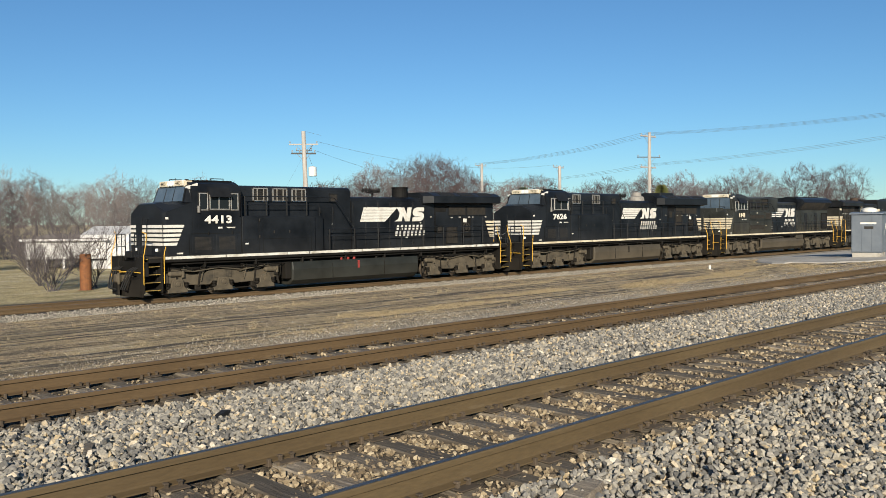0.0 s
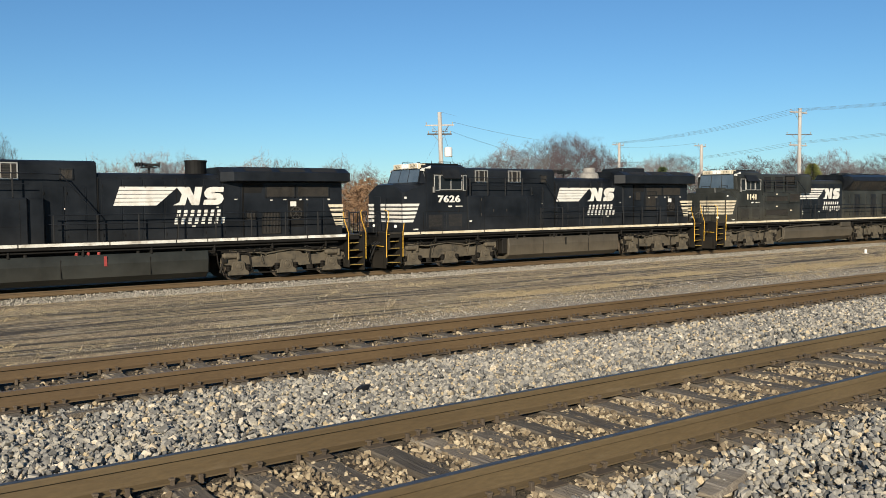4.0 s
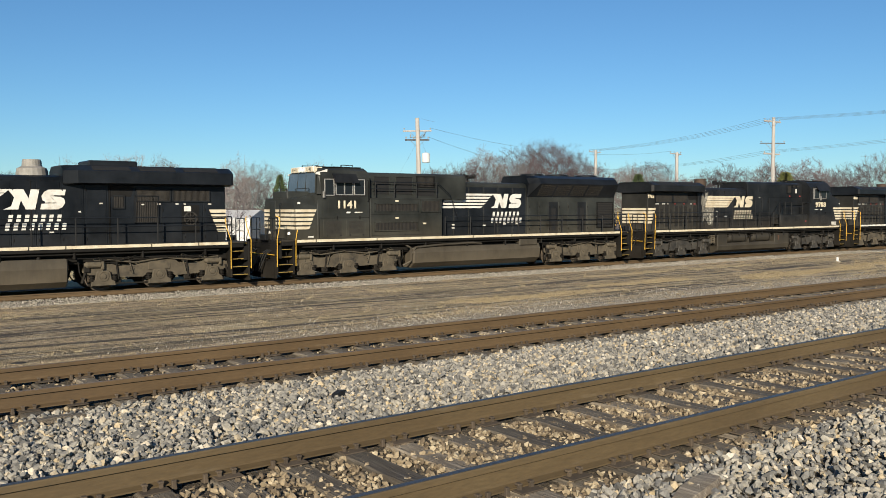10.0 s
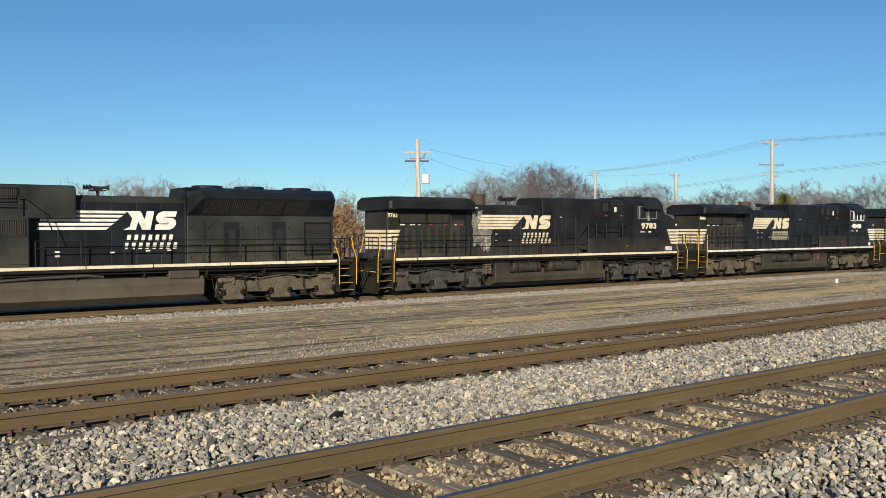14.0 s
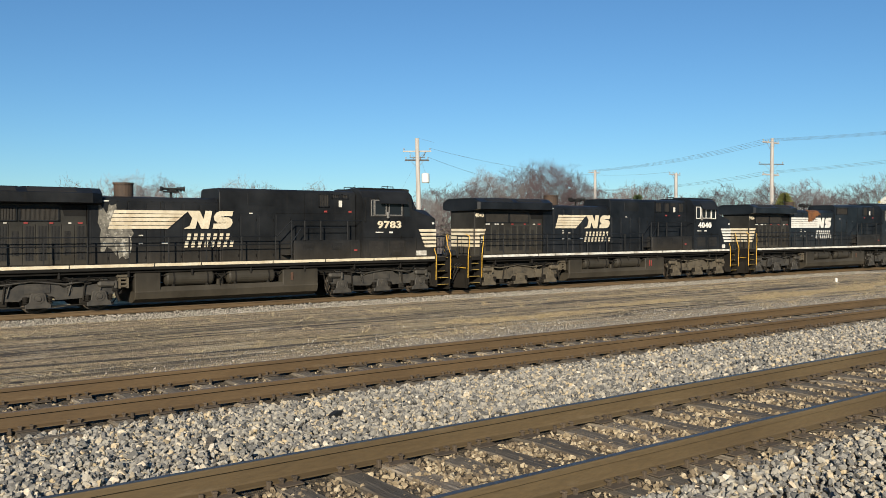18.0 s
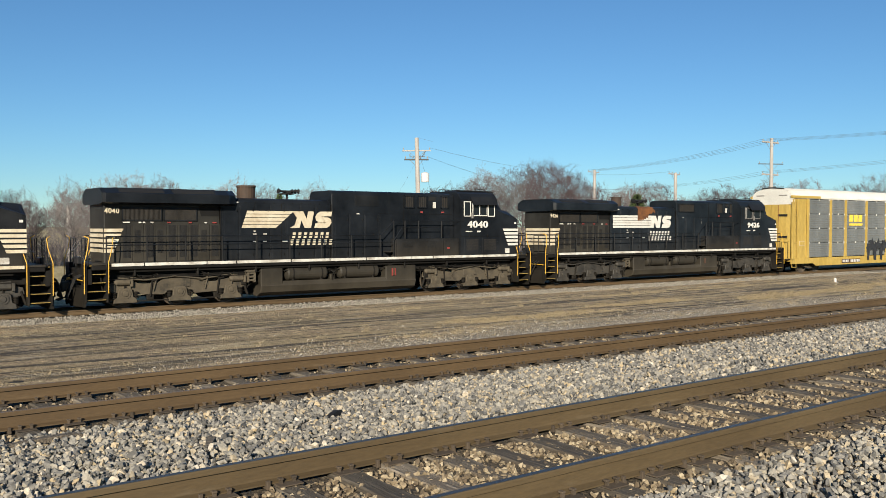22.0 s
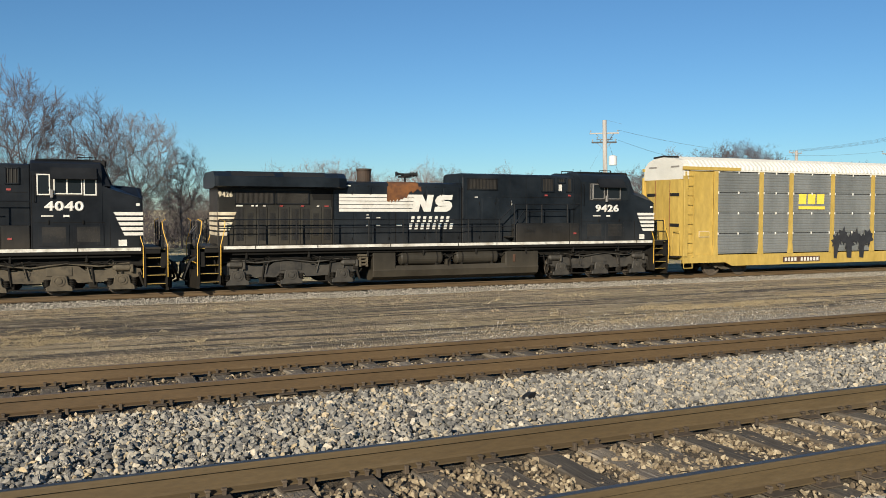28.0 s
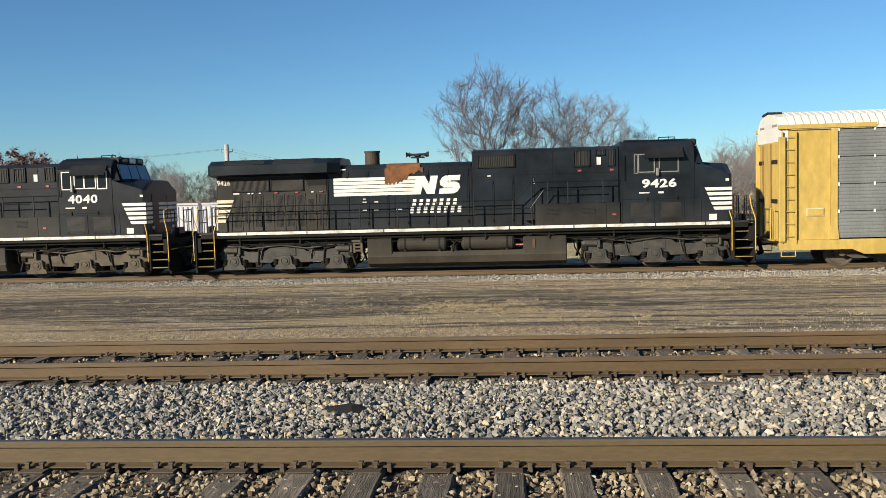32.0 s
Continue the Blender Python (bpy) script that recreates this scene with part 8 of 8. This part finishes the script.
def apron():
    """A low apron of worn concrete round the cabinet, with a broken edge."""
    rnd = random.Random(2)
    ring = [(41.0, 18.6), (42.5, 16.4), (45.0, 15.0), (50, 14.2), (60, 13.6), (80, 13.2), (80, 25.0), (66, 25.4), (56, 25.0), (49, 23.2), (44.5, 21.0)]
    pts = []
    for (ax, ay), (bx, by) in zip(ring, ring[1:] + ring[:1]):
        for k in range(6):
            t = k / 6
            pts.append((ax + (bx - ax) * t + rnd.uniform(-0.2, 0.2), ay + (by - ay) * t + rnd.uniform(-0.2, 0.2)))
    # rings from the ragged edge inwards, lying a hand above the dirt
    cx, cy = 58.0, 19.0
    n, vs, fs = len(pts), [], []
    for k, f in enumerate((1.0, 0.985, 0.93, 0.8, 0.55, 0.25)):
        for x, y in pts:
            u, v = cx + (x - cx) * f, cy + (y - cy) * f
            vs.append((u, v, land(u, v) + (-0.06 if k == 0 else 0.05 + 0.006 * rnd.random())))
    for k in range(5):
        fs += [(k * n + i, k * n + (i + 1) % n, (k + 1) * n + (i + 1) % n, (k + 1) * n + i) for i in range(n)]
    fs.append(tuple(range(5 * n, 6 * n)))
    me = bpy.data.meshes.new("pavement")
    me.from_pydata(vs, [], fs)
    me.materials.append(M_concrete)
    tagged(new("pavement", me), "pale worn concrete apron beside the tracks", "pavement", "", "structure")


apron()

m = thing("marker_post", pose(35.2, 18.8, land(35.2, 18.8)), "short white marker post standing in the dirt", "marker post")
part("stub", Build().lathe((0, 0, -0.1), (0, 0, 1), [(0, 0.055), (0.26, 0.055), (0.29, 0.04), (0.30, 0)], 12), M_white, m)
part("foot", Build().box(-0.1, 0.1, -0.1, 0.1, -0.1, 0.03, 0.01), M_concrete, m)

m = thing("steel_post", pose(18.85, 46.6, land(18.85, 46.6)), "thick rusty red steel pipe post", "post")
part("pipe", Build().lathe((0, 0, -0.2), (0, 0, 1), [(0, 0.30), (2.1, 0.30), (2.15, 0.27), (2.15, 0)], 20), M_rust, m)
part("flange", Build().lathe((0, 0, -0.05), (0, 0, 1), [(0, 0.4), (0.06, 0.4), (0.06, 0.3)], 20), M_rust, m)


def debris(name, x, y, z, size, turn, mat, label):
    b = Build()
    rnd = random.Random(int(x * 100))
    sx, sy, sz = size
    loft(b, [[(-sx * k, -sy * w, 0), (-sx * k, sy * w, 0), (-sx * k, sy * w * 0.8, sz * w), (-sx * k, -sy * w * 0.7, sz * w * rnd.uniform(0.7, 1.1))] for k, w in ((-1, 0.7), (-0.4, 1.0), (0.4, 0.9), (1, 0.6))])
    ob = new(name, b.mesh(name, mat))
    ob.matrix_basis = pose(x, y, z, 0, 0, turn)
    return tagged(ob, label, "debris", "litter on the ground")


def on_ground(x, y):
    return x, y, land(x, y) - 0.01


debris("scrap_timber", *on_ground(-0.10, 12.55), (0.20, 0.07, 0.09), 4, M_dark, "short charred piece of timber lying by a rail")
debris("wood_splinter", *on_ground(-2.2, 12.5), (0.22, 0.03, 0.04), 14, M_dark, "dark splinter of wood in the dirt")
debris("wood_splinter", *on_ground(1.2, 12.7), (0.16, 0.025, 0.025), 12, M_tie, "thin splinter of wood in the dirt")
debris("wood_splinter", *on_ground(2.6, 13.6), (0.10, 0.04, 0.03), -10, M_dark, "small dark scrap in the dirt")
for x, y, size, turn, made, label in ((3.05, 7.45, (0.17, 0.05, 0.06), 60, M_tie, "dark flat piece of timber lying on the ballast"), (-1.65, 7.65, (0.20, 0.07, 0.07), 20, M_dark, "dark scrap of timber lying on the ballast"),
                                      (1.9, 8.9, (0.42, 0.06, 0.05), 10, M_tie, "long grey splinter of tie beside the rail"), (4.6, 7.9, (0.16, 0.04, 0.06), 35, M_dark, "small charred scrap on the ballast")):
    debris("timber_scrap", x, y, land(x, y) + 0.035, size, turn, made, label)
debris("timber_slab", 4.85, 3.55, land(4.85, 3.55) + 0.04, (0.30, 0.10, 0.05), 15, M_tie, "weathered grey slab of broken tie on the ballast")


# ---- buildings behind the train ----
def brick_shop():
    """A low painted brick shop front with a white sign band; bricks read as courses in relief."""
    x0, x1, y0, y1, zt = -10.7, 1.9, 55.0, 62.0, 3.45
    zb = land(0, 55) - 0.1
    s = thing("brick_shop", pose(0, 0, 0), "low salmon-painted brick shop with peeling paint and a white sign band", "building")
    part("wall", Build().prism([(x0, zb), (x1, zb), (x1, zt - 0.46), (-0.15, zt - 0.46), (-0.15, zt - 0.12), (x0, zt - 0.12)], y0, y0 + 0.3, "y"), M_shop, s, "salmon painted brick front wall")
    part("wall", Build().box(x0, x0 + 0.3, y0 + 0.3, y1, zb, zt - 0.12), M_shop, s)
    part("wall", Build().box(x1 - 0.3, x1, y0 + 0.3, y1, zb, zt - 0.5), M_shop, s)
    part("wall", Build().box(x0, x1, y1, y1 + 0.3, zb, zt - 0.6), M_shop, s)
    part("roof", Build().box(x0 + 0.3, x1 - 0.3, y0 + 0.3, y1, zt - 0.7, zt - 0.6), M_dark, s)
    part("coping", Build().box(x0 - 0.08, -0.15, y0 - 0.08, y0 + 0.4, zt - 0.12, zt, 0.02), M_frame, s, "dark coping along the parapet")
    part("coping", Build().box(-0.15, x1 + 0.08, y0 - 0.08, y0 + 0.4, zt - 0.46, zt - 0.36, 0.02), M_frame, s, "dark coping, a step lower")
    part("ledge", Build().box(x0, x1, y0 - 0.07, y0, 2.50, 2.60, 0.01), M_frame, s)
    part("ledge", Build().box(x0, x1, y0 - 0.07, y0, 1.42, 1.52, 0.01), M_frame, s)
    band = part("sign_band", Build().box(x0 + 0.3, x1 - 0.3, y0 - 0.03, y0, 1.53, 2.49, 0.005), M_sign, s, "faded white painted sign band")
    w = part("lettering", lettering("CREAM CO", 0.46, M_sign_text), None, band, "faded grey painted letters")
    w.matrix_basis = Matrix(((1.15, 0, 0, -2.7), (0, 0, -1, y0 - 0.034), (0, 1, 0, 1.95), (0, 0, 0, 1)))
    for k in range(5):
        a = -9.6 + k * 2.35
        f = part("shop_window", Build().box(a, a + 1.7, y0 - 0.04, y0, -1.2, 0.35, 0.01), M_shop, s)
        part("board", Build().box(a + 0.08, a + 1.62, y0 - 0.06, y0 - 0.04, -1.12, 0.27), M_sign if k % 2 else M_shop, f)
    n = int((1.40 - zb) / 0.24)
    for k in range(n):
        part("course", Build().box(x0, x1, y0 - 0.012, y0, zb + k * 0.24, zb + k * 0.24 + 0.22), M_shop, s)
    for k in range(3):
        part("course", Build().box(x0, -0.15 if k == 2 else x1, y0 - 0.012, y0, 2.61 + k * 0.24, 2.61 + k * 0.24 + 0.22), M_shop, s)
    return s


M_shop = surface("peeling_salmon_paint", (0.24, 0.080, 0.055), (0.34, 0.125, 0.088), 0.85, 0, 1.2, 30, (1, 1, 1), 0.3, dirt=(0.44, 0.40, 0.38), dirt_lo=0.49, dirt_hi=0.53, dirt_scale=0.8)
M_sign = surface("faded_white_sign_paint", (0.30, 0.29, 0.285), (0.42, 0.405, 0.395), 0.8, 0, 1.0, 25, dirt=(0.42, 0.26, 0.20), dirt_lo=0.62, dirt_hi=0.75)
M_sign_text = surface("faded_grey_sign_paint", (0.30, 0.28, 0.27), (0.38, 0.36, 0.35), 0.8)
brick_shop()


def white_shed():
    """A long white shed raised on short posts, with a shingled roof and a taller gable at its end."""
    s = thing("white_shed", pose(24.9, 73.7, land(25, 74), 0, 0, -42), "long low white shed raised on short posts", "building")
    L, wd, z0, z1 = 6.5, 5.0, 0.85, 2.35
    part("wall", Build().box(0, L, 0, 0.15, z0, z1), M_white_wall, s, "white board wall")
    part("wall", Build().box(0, 0.15, 0.15, wd, z0, z1), M_white_wall, s)
    part("wall", Build().box(L - 0.15, L, 0.15, wd, z0, z1), M_white_wall, s)
    part("wall", Build().box(0, L, wd - 0.15, wd, z0, z1), M_white_wall, s)
    part("floor", Build().box(0, L, 0, wd, z0 - 0.12, z0), M_frame, s)
    b = Build()
    loft(b, [[(-0.3, -0.35, z1), (L + 0.3, -0.35, z1), (L + 0.3, -0.35, z1 + 0.1), (-0.3, -0.35, z1 + 0.1)], [(0.6, wd / 2, z1 + 0.42), (L - 0.6, wd / 2, z1 + 0.42), (L - 0.6, wd / 2, z1 + 0.52), (0.8, wd / 2, z1 + 0.52)], [(-0.3, wd + 0.35, z1), (L + 0.3, wd + 0.35, z1), (L + 0.3, wd + 0.35, z1 + 0.1), (-0.3, wd + 0.35, z1 + 0.1)]])
    part("roof", b, M_shingle, s, "grey-brown shingle roof")
    part("eave", Build().box(-0.32, L + 0.32, -0.40, -0.35, z1 - 0.02, z1 + 0.14), M_white_wall, s)
    for k in range(5):
        part("post", Build().box(0.1 + k * 1.45, 0.28 + k * 1.45, 0, 0.18, -0.2, z0), M_white_wall, s, "white short post")
    for k in range(6):
        part("board", Build().box(0, L, -0.02, 0, z0 + 0.04 + k * 0.26, z0 + 0.27 + k * 0.26), M_white_wall, s)
    b = Build().prism([(-1.0, -0.2), (-1.0, 2.8), (2.2, 3.5), (5.4, 2.8), (5.4, -0.2)], L - 3.6, L + 0.3, "x")
    b.v = [(x + 1.5, y + 1.2, z) for x, y, z in b.v]
    part("gable", b, M_white_wall, s, "taller white gable wing")
    return s


M_white_wall = surface("white_board_paint", (0.42, 0.42, 0.42), (0.54, 0.54, 0.53), 0.6, 0, 1.2, 20)
M_shingle = surface("weathered_shingles", (0.13, 0.11, 0.095), (0.21, 0.18, 0.155), 0.9, 0, 2.5, 30, bump=0.4)
white_shed()


def grey_wall():
    """A run of pale corrugated steel containers behind the last gap in the train."""
    for k, (x, y, a) in enumerate(((-22.5, 52.0, 2), (-16.1, 51.8, 2))):
        c = thing("storage_container", pose(x, y, land(x, y), 0, 0, a), "pale grey corrugated steel storage container", "container", "storage containers")
        b = Build()
        b.box(-3.0, 3.0, 0.06, 2.3, 0.1, 3.2)
        part("body", b, M_container, c)
        for j in range(20):
            part("rib", Build().prism([(-2.95 + j * 0.3, 0.06), (-2.90 + j * 0.3, 0.0), (-2.78 + j * 0.3, 0.0), (-2.73 + j * 0.3, 0.06)], 0.2, 3.1, "z"), M_container, c)
        part("top_rail", Build().box(-3.02, 3.02, -0.02, 2.34, 3.2, 3.32, 0.01), M_container, c)
        part("sill", Build().box(-3.02, 3.02, -0.02, 2.34, 0.0, 0.14, 0.01), M_frame, c)


M_container = surface("pale_grey_container_paint", (0.38, 0.38, 0.40), (0.47, 0.47, 0.49), 0.6, 0, 1.0, 25, dirt=(0.30, 0.26, 0.22), dirt_lo=0.65)
grey_wall()


# ---- motion ----
def motions():
    """The train rolls to the west at a steady pace; its wheels turn with it."""
    times = [r[0] for r in RUN]
    for car, c, turned in TRAIN:
        walk(car, [(t, train_pose(c, t, turned)) for t in times])
    for w, x, r in WHEELS:
        # less than a quarter turn from row to row
        heading = w.parent.matrix_basis.to_3x3() @ Vector((1, 0, 0))
        car = w.parent.parent
        turned = next(b for a, _, b in TRAIN if a is car)
        sign = (1 if turned else -1) * (1 if heading.x > 0 else -1)
        n = int(32 / 0.16)
        rows = []
        for k in range(n + 1):
            t = min(32.0, k * 0.16)
            rows.append((t, pose(x, 0, r, 0, sign * math.degrees(run_at(t) / r), 0)))
        walk(w, rows)


motions()
